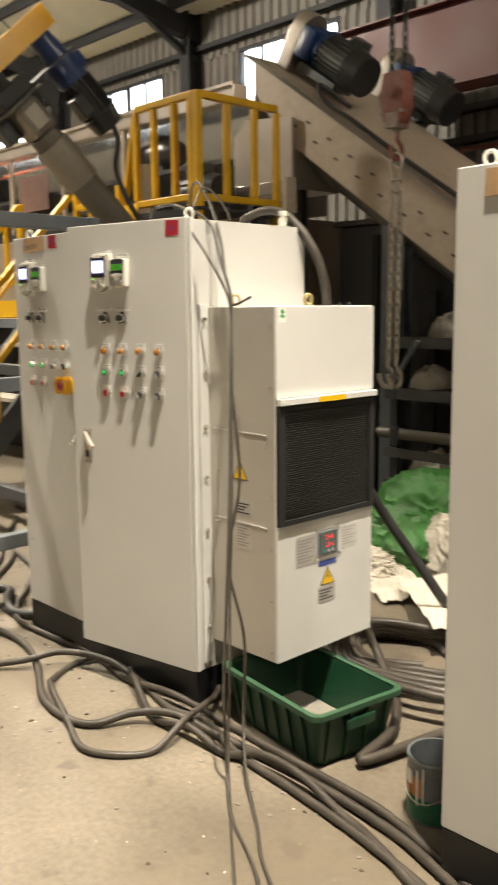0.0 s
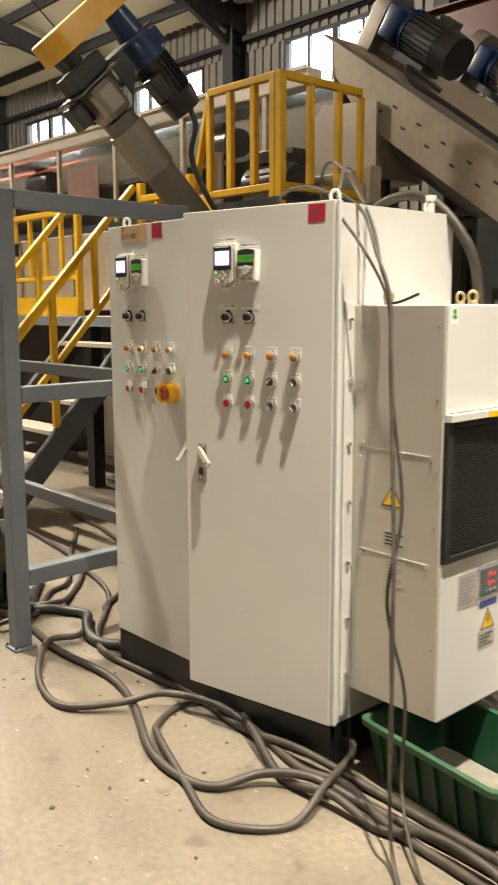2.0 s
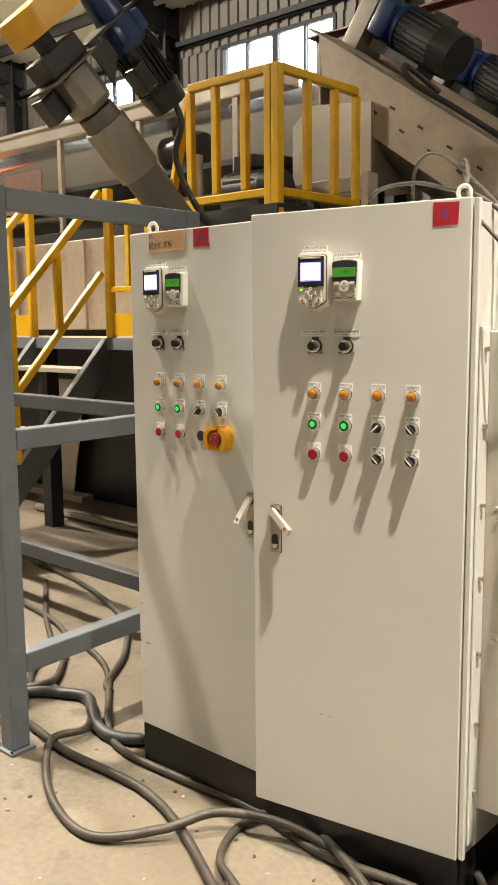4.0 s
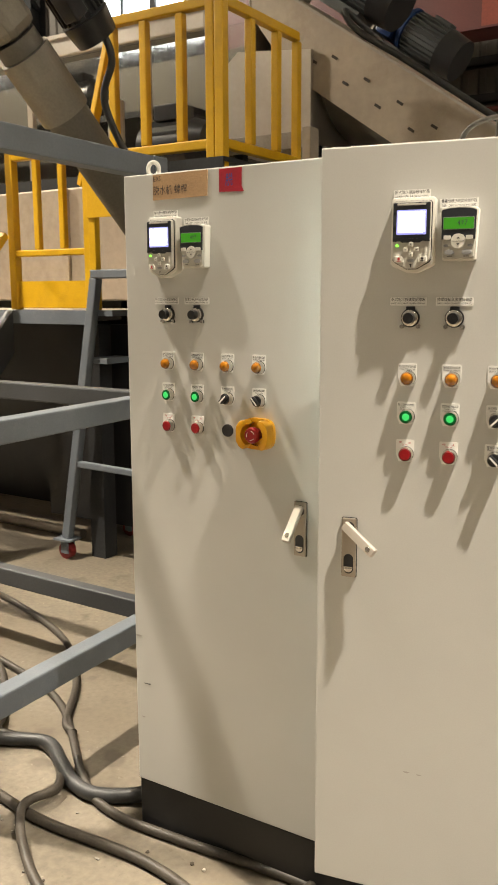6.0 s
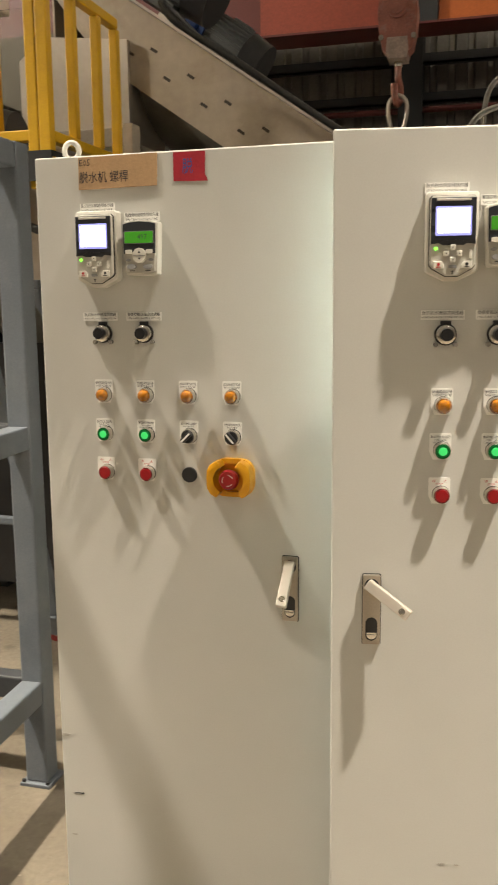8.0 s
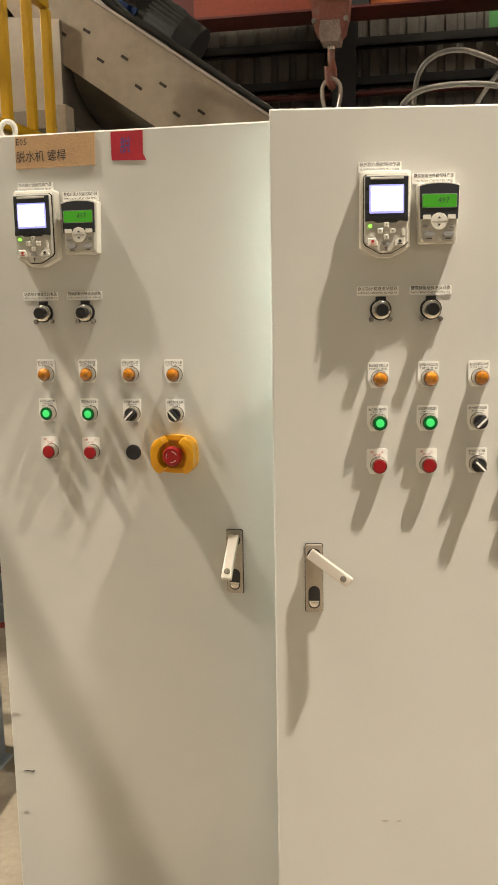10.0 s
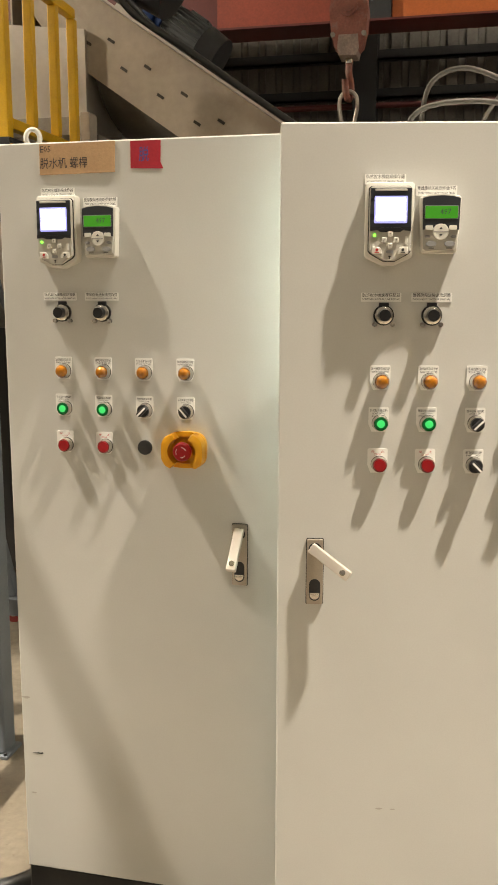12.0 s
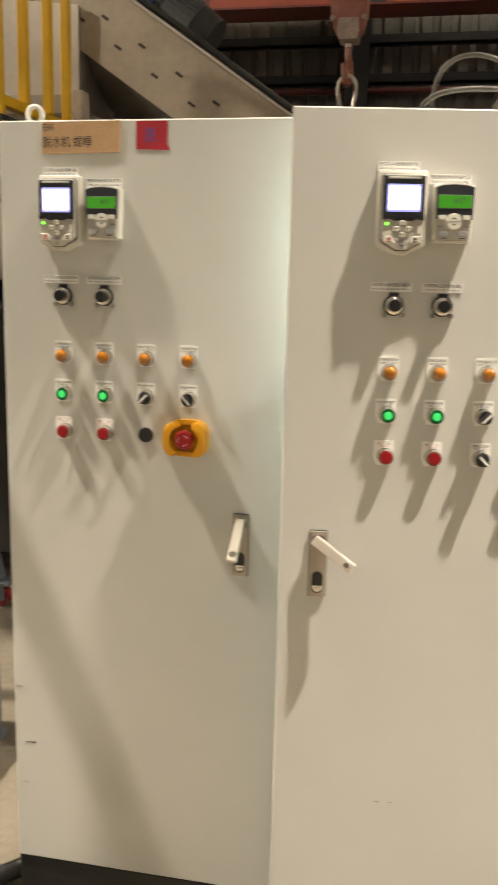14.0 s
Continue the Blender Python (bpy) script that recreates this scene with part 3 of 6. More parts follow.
def button(cab, f, u, z, kind, turn=-42):
    bez = share("bezel", shared("bezel", lambda b: ring_mesh(b, 0.0150, 0.015), CHROME), None, f @ pose(u, z, 0.0016))
    bez.parent = cab
    bez.name = {"amber": "indicator_lamp", "green": "lit_push_button", "red": "push_button", "sel": "selector_switch"}[kind]
    # Black ring added only to set the bezel's edge off from the plate.
    share("dark_outline", shared("bezel_outline", lambda b: cyl(b, (0, 0, -0.0004), (0, 0, 0.0012), 0.0153, seg=28), BLACKPL), bez, Matrix())
    if kind == "amber":
        def dome(b):
            turned(b, [(0.0114, 0.008), (0.0114, 0.0175), (0.0108, 0.0205), (0.0088, 0.0235), (0.005, 0.0252), (0.0005, 0.0256)])
        share("lens", shared("amber_dome", dome, AMBER), bez, Matrix(), "amber ribbed lens")
        tagged(bez, "amber indicator lamp in a chrome bezel")
    elif kind == "green":
        share("lens_rim", shared("green_rim", lambda b: cyl(b, (0, 0, 0.008), (0, 0, 0.0165), 0.0116, 0.0112, 20), GREEN_RIM), bez, Matrix())
        share("lens", shared("green_cap", lambda b: cyl(b, (0, 0, 0.0166), (0, 0, 0.0175), 0.0074, 0.0068, 20), GREEN_ON), bez, Matrix(), "glowing green lens")
        tagged(bez, "lit green push button in a chrome bezel")
    elif kind == "red":
        share("cap", shared("red_cap", lambda b: cyl(b, (0, 0, 0.008), (0, 0, 0.0168), 0.0114, 0.0108, 20), REDBTN), bez, Matrix(), "red cap")
        tagged(bez, "red push button in a chrome bezel")
    else:
        def knob(b):
            cyl(b, (0, 0, 0.008), (0, 0, 0.016), 0.0116, 0.0114, 20)
            box(b, (-0.0048, -0.0118, 0.016), (0.0048, 0.0118, 0.027), 0.0015)
        k = share("knob", shared("sel_knob", knob, BLACKPL), bez, Matrix.Rotation(radians(turn), 4, "Z"), "black selector knob")
        share("pointer", shared("sel_line", lambda b: box(b, (-0.0018, -0.0112, 0.0272), (0.0018, 0.0112, 0.0276)), PLATE), bez, Matrix.Rotation(radians(turn), 4, "Z"))
    return bez


def dial(cab, f, u, z):
    """A ten-turn speed dial with its clamp bracket."""
    def base(b):
        prism(b, circle(0.0185, 24), 0.004)
        box(b, (-0.009, 0.012, 0), (0.009, 0.0225, 0.004), 0.001)
        for s in (-1, 1):
            cyl(b, (s * 0.016, -0.0165, 0), (s * 0.016, -0.0165, 0.005), 0.0042, seg=10)
    d = share("speed_dial", shared("dial_base", base, BLACKPL), cab, f @ pose(u, z, 0.0004), "chrome ten-turn speed dial with black knob")
    share("scale_ring", shared("dial_ring", lambda b: turned(b, [(0.0162, 0), (0.0165, 0.004), (0.0158, 0.008), (0.0125, 0.0095), (0.0008, 0.0095)]), CHROME), d, pose(0, 0, 0.004))
    share("knob", shared("dial_knob", lambda b: (cyl(b, (0, 0, 0), (0, 0, 0.015), 0.0112, 0.0104, 20)), BLACKP), d, pose(0, 0, 0.0118))
    for s in (-1, 1):
        share("screw", shared("dial_screw", lambda b: cyl(b, (0, 0, 0), (0, 0, 0.003), 0.0042, seg=10), CHROME), d, pose(s * 0.016, -0.0165, 0.005))
    return d


def big_panel(cab, f, u, z):
    """Drive keypad with a pointed lower end in a white holder; u, z at the middle."""
    w, h = 0.084, 0.142

    def outline(a, b):
        return [(-a + 0.004, b), (a - 0.004, b), (a, b - 0.004), (a, -b + 0.018), (a - 0.004, -b + 0.013), (0.010, -b), (-0.010, -b), (-a + 0.004, -b + 0.013), (-a, -b + 0.018), (-a, b - 0.004)]

    bm = B()
    prism(bm, outline(w / 2, h / 2), 0.022, bev=0.003)
    p = part("keypad_panel", bm, WHITEPL, cab, "white drive keypad with lit screen", f @ pose(u, z, 0.0004), True)
    bm = B()
    prism(bm, [(x, y) for x, y in outline(0.0375, 0.0645)], 0.0022, pose(0, 0, 0.0222))
    part("shadow_gap", bm, BLACKPL, p)
    bm = B()
    prism(bm, outline(0.0362, 0.0632), 0.009, pose(0, 0, 0.0246), 0.002)
    part("face", bm, IVORY, p, "silver-grey keypad face")
    bm = B()
    prism(bm, [(-0.0355, -0.013), (-0.022, -0.0105), (-0.017, -0.0145), (0.017, -0.0145), (0.022, -0.0105), (0.0355, -0.013), (0.0355, 0.060), (-0.0355, 0.060)], 0.0022, pose(0, 0, 0.0338), 0.0008)
    part("bezel", bm, SLATE, p, "dark slate screen bezel")
    bm = B()
    prism(bm, [(-0.0352, -0.0125), (-0.022, -0.0100), (-0.015, -0.0065), (0.015, -0.0065), (0.022, -0.0100), (0.0352, -0.0125), (0.0352, -0.006), (-0.0352, -0.006)], 0.0014, pose(0, 0, 0.0361))
    part("bezel_edge", bm, BLACKPL, p)
    bm = B()
    box(bm, (-0.0275, 0.0545, 0.0361), (0.0275, 0.0585, 0.0385), 0.001)
    part("top_bar", bm, IVORY, p, "pale bar above the screen")
    bm = B()
    prism(bm, rounded(0.057, 0.046, 0.002, 3, 0, 0.0235), 0.0006, pose(0, 0, 0.0361))
    part("screen_rim", bm, SCREENB, p)
    bm = B()
    prism(bm, rounded(0.051, 0.039, 0.0015, 3, 0.0, 0.0238), 0.0006, pose(0, 0, 0.0368))
    part("screen", bm, SCREENW, p, "lit white screen")
    bm = B()
    cyl(bm, (-0.027, -0.0195, 0.0337), (-0.027, -0.0195, 0.0353), 0.0026, seg=10)
    part("led", bm, LEDG, p, "green status led")
    for x, y in ((0, -0.0175), (0, -0.0375), (-0.0105, -0.0275), (0.0105, -0.0275)):
        bm = B()
        prism(bm, rounded(0.0086, 0.0084, 0.0015, 2, x, y), 0.003, pose(0, 0, 0.0337), 0.0008)
        part("key", bm, WHITEPL, p)
        bm = B()
        prism(bm, circle(0.0015, 3, x, y), 0.0004, pose(0, 0, 0.0369))
        part("key_mark", bm, INK, p)
    for x, mk in ((-0.0225, INKRED), (0.0225, INK)):
        bm = B()
        s_ = 1 if x > 0 else -1
        prism(bm, [(x - s_ * 0.0045, -0.0395), (x + s_ * 0.0085, -0.0395), (x + s_ * 0.0085, -0.0515), (x - s_ * 0.0085, -0.0515), (x - s_ * 0.0085, -0.0450)][::s_], 0.003, pose(0, 0, 0.0337), 0.0008)
        part("key", bm, WHITEPL, p)
        bm = B()
        prism(bm, circle(0.0026, 10, x, -0.0445), 0.0004, pose(0, 0, 0.0369))
        box(bm, (x - 0.004, -0.0495, 0.0369), (x + 0.004, -0.0482, 0.0372))
        part("key_mark", bm, mk, p)
    bm = B()
    prism(bm, rounded(0.0125, 0.0052, 0.0015, 2, 0, -0.0480), 0.0015, pose(0, 0, 0.0337))
    part("small_key", bm, KEYGREY, p)
    boxpart("side_key", (0.0258, -0.036, 0.0337), (0.0302, -0.0215, 0.0355), WHITEPL, p, 0.0006)
    bm = B()
    box(bm, (-0.0008, -0.0605, 0.0337), (0.0008, -0.0545, 0.0340))
    box(bm, (-0.0025, -0.0560, 0.0337), (0.0025, -0.0548, 0.0340))
    part("key_mark", bm, INK, p)
    return p


def small_panel(cab, f, u, z):
    """Basic drive keypad with a green display: tapered, with an arched top, in a pale holder."""
    def outline(top, low, y1, y0, arch):
        return [(-low, y0 + 0.003), (-low + 0.004, y0), (low - 0.004, y0), (low, y0 + 0.003), (top, y1 - 0.003)] + [(top * k, y1 + arch * (1 - k * k)) for k in (0.92, 0.6, 0.3, 0.0, -0.3, -0.6, -0.92)] + [(-top, y1 - 0.003)]

    bm = B()
    prism(bm, outline(0.0352, 0.0310, 0.0465, -0.0505, 0.0035), 0.022, bev=0.002)
    p = part("keypad_panel", bm, WHITEPL, cab, "pale drive keypad with green display", f @ pose(u, z, 0.0004), True)
    bm = B()
    prism(bm, outline(0.0335, 0.0285, 0.0455, -0.0465, 0.003), 0.006, pose(0, 0, 0.0222), 0.0015)
    part("face", bm, IVORY, p, "silver-grey keypad face")
    bm = B()
    prism(bm, [(-0.0312, -0.011), (-0.013, -0.0085), (-0.009, -0.0015), (0.009, -0.0015), (0.013, -0.0085), (0.0312, -0.011), (0.0325, 0.0425), (0.020, 0.0458), (0.0, 0.0472), (-0.020, 0.0458), (-0.0325, 0.0425)], 0.0022, pose(0, 0, 0.0284), 0.0008)
    part("bezel", bm, SLATE, p, "dark display bezel")
    bm = B()
    prism(bm, rounded(0.058, 0.023, 0.0015, 2, 0, 0.0185), 0.0005, pose(0, 0, 0.0307))
    part("screen_rim", bm, KEYGREY, p)
    bm = B()
    prism(bm, rounded(0.056, 0.021, 0.0015, 2, 0, 0.0185), 0.0005, pose(0, 0, 0.0313))
    part("screen", bm, SCREENG, p, "green segment display")
    lettering("497", 0.019, 0.0095, INK, p, pose(0.007, 0.0195, 0.0320), "digits")
    bm = B()
    prism(bm, circle(0.0140, 24, 0, -0.0145), 0.003, pose(0, 0, 0.0284), 0.001)
    part("rocker_key", bm, WHITEPL, p)
    boxpart("rocker_gap", (-0.0115, -0.0150, 0.0315), (0.0115, -0.0140, 0.0318), KEYGREY, p)
    for y, s_ in ((-0.0085, 1), (-0.0200, -1)):
        bm = B()
        prism(bm, [(-0.003, y - 0.0014 * s_), (0.003, y - 0.0014 * s_), (0, y + 0.0022 * s_)][::s_], 0.0004, pose(0, 0, 0.0315))
        part("key_mark", bm, INK, p)
    for sx in (-1, 1):
        bm = B()
        prism(bm, rounded(0.013, 0.0075, 0.0015, 2, sx * 0.0205, -0.0075), 0.0022, pose(0, 0, 0.0306))
        part("key", bm, WHITEPL, p)
        for x, y, a in ((0.0225, -0.0225, 0.0052), (0.0160, -0.0350, 0.0095)):
            bm = B()
            prism(bm, [(sx * x + a * math.cos(t), y + a * 0.52 * math.sin(t)) for t in (2 * math.pi * k / 14 for k in range(14))], 0.0022, pose(0, 0, 0.0284), 0.0006)
            part("key", bm, KEYGREY, p, "grey oval key")
        bm = B()
        box(bm, (sx * 0.0155 - 0.005, -0.0430, 0.0284), (sx * 0.0155 + 0.005, -0.0415, 0.0287))
        part("key_mark", bm, INK, p)
    return p


def emergency_stop(cab, f, u, z):
    def octagon(a, sx, sy):
        c, q = math.cos(a), math.sin(a)
        k = (abs(c) ** 3.2 + abs(q) ** 3.2) ** (-1 / 3.2)
        return (sx * c * k, sy * q * k)

    bm = B()
    ring = [2 * math.pi * k / 48 for k in range(48)]
    for a, b in zip(ring, ring[1:] + ring[:1]):
        prism(bm, [octagon(a, 0.043, 0.037), octagon(b, 0.043, 0.037), octagon(b, 0.029, 0.0275), octagon(a, 0.029, 0.0275)], 0.012)
    bmesh.ops.remove_doubles(bm, verts=bm.verts[:], dist=1e-5)
    e = part("emergency_stop", bm, AMBERB, cab, "red mushroom emergency stop in a yellow shroud", f @ pose(u, z, 0.0004))
    for a0 in (-58, 116):
        aa = [radians(a0 + 122 * k / 20) for k in range(21)]
        bm = B()
        prism(bm, [octagon(a, 0.0425, 0.0365) for a in aa] + [(0.0295 * math.cos(a), 0.028 * math.sin(a)) for a in aa[::-1]], 0.026, pose(0, 0, 0.0121), 0.0025)
        part("guard_wing", bm, AMBERB, e, "yellow guard wing", smooth=True)
    bm = B()
    prism(bm, circle(0.0295, 28), 0.004)
    part("base_disc", bm, AMBERB, e)
    bm = B()
    cyl(bm, (0, 0, 0.004), (0, 0, 0.026), 0.0125, seg=20)
    part("stem", bm, REDBTN, e)
    bm = B()
    cyl(bm, (0, 0, 0.026), (0, 0, 0.034), 0.0185, 0.0195, 28)
    cyl(bm, (0, 0, 0.034), (0, 0, 0.041), 0.0195, 0.016, 28)
    part("mushroom_head", bm, REDBTN, e, "red mushroom head", smooth=True)
    for a0 in (20, 140, 260):
        bm = B()
        tube(bm, [(0.0105 * math.cos(radians(a)), 0.0105 * math.sin(radians(a)), 0.0412) for a in range(a0, a0 + 80, 16)], 0.0007, 4)
        part("turn_mark", bm, PLATE, e)
    return e


T_DRYER = "臥式脫水機"
T_SCREW = "雙螺旋輸送機"


def equip(cab, f, u0, right):
    """The keypads, dials, lamps and buttons of one door; u0 is the middle of the first button column."""
    big_panel(cab, f, u0 + 0.003 + (0.002 if right else 0.0), 1.524)
    small_panel(cab, f, u0 + 0.093, 1.525)
    name_plate(cab, f, u0 - 0.002, 1.603, 0.072, 0.017, ((T_DRYER + "變頻操作器", 0.93, 0.0072), ("HORIZONTAL DRYER INV. PANEL", 0.9, 0.0042)))
    name_plate(cab, f, u0 + 0.088, 1.583, 0.072, 0.017, ((T_SCREW + "變頻操作器", 0.93, 0.0072), ("TWIN SCREW CONVEYOR INV. PANEL", 0.9, 0.0042)))
    name_plate(cab, f, u0 - 0.004, 1.398, 0.072, 0.016, ((T_DRYER + "速度調整器", 0.93, 0.0068), ("HORIZONTAL DRYER MACHINE SPEED ADJ.", 0.94, 0.004)))
    name_plate(cab, f, u0 + 0.086, 1.398, 0.072, 0.016, ((T_SCREW + "速度調整", 0.93, 0.0068), ("TWIN SCREW CONVEYOR SPEED ADJ.", 0.94, 0.004)))
    dial(cab, f, u0 + 0.001, 1.366)
    dial(cab, f, u0 + 0.087, 1.366)
    for k in range(4):
        u = u0 + 0.0873 * k
        word, eng = ("變頻器異常指示燈", "INVERTER FAILURE") if k < 2 else ("馬達過載指示燈", "MOTOR OVERLOAD")
        legend(cab, f, u - 0.002, 1.249, ((word, 0.9, 0.0055), (eng, 0.84, 0.0038)))
        button(cab, f, u, 1.247, "amber")
        if k < 2:
            legend(cab, f, u - 0.003, 1.172, ((T_DRYER + "啟動", 0.85, 0.0052), ("HORIZONTAL", 0.6, 0.0032), ("DRYER START", 0.66, 0.0032)) if k == 0 else ((T_SCREW + "啟動", 0.85, 0.0052), ("TWIN SCREW", 0.6, 0.0032), ("CONVEYOR START", 0.78, 0.0032)))
            button(cab, f, u, 1.170, "green")
            legend(cab, f, u - 0.003, 1.095, (("停      止", 0.66, 0.0045), ("STOP", 0.34, 0.0036)), material=INKRED)
            button(cab, f, u, 1.093, "red")
        else:
            legend(cab, f, u - 0.002, 1.172, ((("脫水機泵浦啟動", 0.85, 0.0052), ("DRYER PUMP", 0.55, 0.0032), ("START", 0.3, 0.0032)) if k == 2 else (("自動開蓋螺旋啟動", 0.85, 0.0052), ("AUTO SCREW", 0.55, 0.0032), ("START", 0.3, 0.0032))))
            button(cab, f, u, 1.170, "sel", -45 if k == 2 else 42)
            if right:
                legend(cab, f, u - 0.002, 1.095, (("螺旋正逆轉", 0.8, 0.0052), ("FWD    REV", 0.7, 0.0034)))
                button(cab, f, u, 1.093, "sel", 45)


def lever(rx, rz):
    return Matrix.Rotation(radians(rz), 4, "Z") @ Matrix.Rotation(radians(rx), 4, "X")


cabinet = cabinet_body(Matrix(), "light grey double-door control cabinet, one door ajar")
fl = door_frame(CAB_X0, 0.0, 0)
fr = door_frame(0.2, -0.103, 10.24)
RIGHT_W = 0.579
door_leaf(cabinet, fl, LEFT_W, "left_door")
door_leaf(cabinet, fr, RIGHT_W, "right_door")
equip(cabinet, fl, 0.131, False)
equip(cabinet, fr, 0.187, True)
bm = B()
cyl(bm, (0, 0, 0), (0, 0, 0.004), 0.0155, 0.0148, 24)
part("blanking_plug", bm, BLACKPL, cabinet, "black blanking plug", fl @ pose(0.303, 1.093, 0.0004), True)
emergency_stop(cabinet, fl, 0.392, 1.093)
handle(cabinet, fl, 0.503, 0.879, lever(-37, -4))
handle(cabinet, fr, 0.071, 0.884, lever(-19, 56))

# tape and cardboard on the doors
bm = B()
prism(bm, [(0, 0), (0.067, -0.002), (0.061, 0.010), (0.062, 0.051), (0.0, 0.051)], 0.0006)
t1 = part("tape_patch", bm, TAPE, cabinet, "patch of red tape with a blue mark", fl @ pose(0.284, 1.645, 0.0006))
lettering("脱", 0.02, 0.028, INKBLUE, t1, pose(0.028, 0.026, 0.001))
bm = B()
prism(bm, [(0, 0), (0.060, 0.001), (0.062, 0.051), (0.001, 0.053)], 0.0006)
t2 = part("tape_patch", bm, TAPE, cabinet, "patch of red tape with a blue mark", fr @ pose(0.488, 1.640, 0.0006))
lettering("脱", 0.016, 0.022, INKBLUE, t2, pose(0.028, 0.026, 0.001))
bm = B()
prism(bm, [(0, 0), (0.158, 0.002), (0.160, 0.060), (0.001, 0.059)], 0.003)
c1 = part("cardboard_note", bm, CARDB, cabinet, "torn cardboard note with handwriting", fl @ pose(0.093, 1.637, 0.0006))
lettering("脱水机 螺桿", 0.10, 0.021, INK, c1, pose(0.052, 0.022, 0.0034))
lettering("E05", 0.022, 0.012, INK, c1, pose(0.014, 0.049, 0.0034))
bm = B()
prism(bm, [(-0.013, -0.0006), (-0.006, -0.0016), (0.001, -0.0008), (0.008, -0.0024), (0.013, 0.0), (0.0105, 0.0028), (0.006, 0.0008), (0.0, 0.0013), (-0.006, 0.0003)], 0.0003)
part("scuff_mark", bm, DKFRAME, cabinet, "small dark scuff", fl @ pose(0.036, 0.384, 0.0003))
for mf, u, v, w in ((fl, 0.012, 0.515, 0.006), (fl, 0.022, 0.285, 0.004), (fr, 0.205, 0.395, 0.004), (fr, 0.232, 0.394, 0.003)):
    bm = B()
    prism(bm, [(w * 1.6 * math.cos(t) * (1 + 0.3 * math.sin(3 * t)), w * 0.5 * math.sin(t)) for t in (2 * math.pi * k / 12 for k in range(12))], 0.0003)
    part("scuff_mark", bm, SILVER, cabinet, "small grey scuff", mf @ pose(u, v, 0.0003))
# lamp added inside to imitate the greenish reflection beside the open door's edge
lamp_data = bpy.data.lights.new("door_strip_fill", "POINT")
lamp_data.energy, lamp_data.color, lamp_data.shadow_soft_size = 16.0, (0.80, 1.0, 0.90), 0.03
lamp_ob = new("door_strip_fill", lamp_data)
lamp_ob.location = (0.42, 0.16, 1.45)
# hinge side trim
bm = B()
box(bm, (0.7725, 0.004, 0.104), (0.786, 0.018, 1.698), 0.002)
part("gasket_trim", bm, CABW, cabinet, "pale door edge trim")

# second cabinet across the gap
cab_b = cabinet_body(pose(2.33, -0.16, 0), "light grey control cabinet standing across the gap")
door_leaf(cab_b, fl, LEFT_W, "left_door")
door_leaf(cab_b, door_frame(0.192, 0, 0), 0.58, "right_door")
bm = B()
prism(bm, [(0, 0), (0.158, 0.002), (0.160, 0.060), (0.001, 0.059)], 0.003)
part("cardboard_note", bm, CARDB, cab_b, "torn cardboard note", fl @ pose(0.075, 1.63, 0.0006))

# ---- cooling unit on the cabinet side ----
AX0, AX1, AY0, AY1, AZ0, AZ1 = 0.7745, 1.105, 0.085, 0.58, 0.205, 1.402
unit = root("cooling_unit", pose(0, 0, 0), "off-white cabinet cooling unit with a black filter grille", "air conditioner")
bm = B()
box(bm, (AX0, AY0 + 0.003, AZ0), (AX1 - 0.003, AY1, AZ1), 0.004)
part("casing", bm, CABW, unit)
bm = B()
box(bm, (AX0, AY0 - 0.045, AZ0 - 0.08), (AX0 + 0.006, AY0 - 0.001, AZ1 + 0.01), 0.002)
part("mounting_flange", bm, CABW, unit)
bm = B()
box(bm, (AX0 + 0.004, AY0, AZ0 + 0.003), (AX1 - 0.006, AY0 + 0.0028, AZ1 - 0.003), 0.001)
part("side_panel", bm, STEELSHEET, unit, "beige-grey sheet side panel")
for k, z in enumerate((1.36, 1.18, 0.99, 0.81, 0.62, 0.44, 0.26)):
    for x, y in ((AX0 + 0.006, AY0 - 0.024), ):
        bm = B()
        cyl(bm, (x, y, z), (x + 0.009, y, z), 0.008, 0.006, 10)
        part("bolt", bm, CHROME, unit)
for x, z in ((0.822, 1.335), (0.822, 1.165), (0.822, 1.0), (0.822, 0.835), (0.822, 0.66), (1.083, 1.34), (1.083, 1.14), (1.083, 0.94), (1.083, 0.78), (1.083, 0.6), (1.083, 0.42), (1.083, 0.24), (0.812, 0.955), (1.066, 0.965), (1.06, 0.66), (0.81, 0.655)):
    bm = B()
    cyl(bm, (x, AY0, z), (x, AY0 - 0.004, z), 0.0045, 0.0035, 8)
    part("rivet", bm, CHROME, unit)
for z0, z1 in ((0.985, 0.963), (0.672, 0.672)):
    bm = B()
    beam(bm, (0.805, AY0 - 0.0012, z0), (1.062, AY0 - 0.0012, z0 - 0.004), 0.002, 0.0022)
    part("panel_seam", bm, CABW, unit)
X = AX1
bm = B()
box(bm, (X - 0.003, AY0 + 0.002, 1.105), (X + 0.002, AY1 - 0.002, AZ1 - 0.002), 0.0015)
part("top_cover", bm, CABW, unit)
bm = B()
box(bm, (X - 0.003, AY0 + 0.002, AZ0 + 0.002), (X + 0.0015, AY1 - 0.002, 0.668), 0.0015)
part("lower_cover", bm, CABW, unit)
boxpart("grille_ledge", (X, AY0 + 0.005, 1.082), (X + 0.022, AY1 - 0.002, 1.103), CABW, unit, 0.002, "white ledge over the grille")
boxpart("grille_sill", (X, AY0 + 0.005, 0.670), (X + 0.008, AY1 - 0.002, 0.678), CABW, unit, 0.002)
bm = B()
box(bm, (X - 0.002, AY0 + 0.003, 0.679), (X + 0.004, AY1 - 0.003, 1.0815))
part("filter_mesh", bm, GRILLE, unit, "black filter mesh")
bm = B()
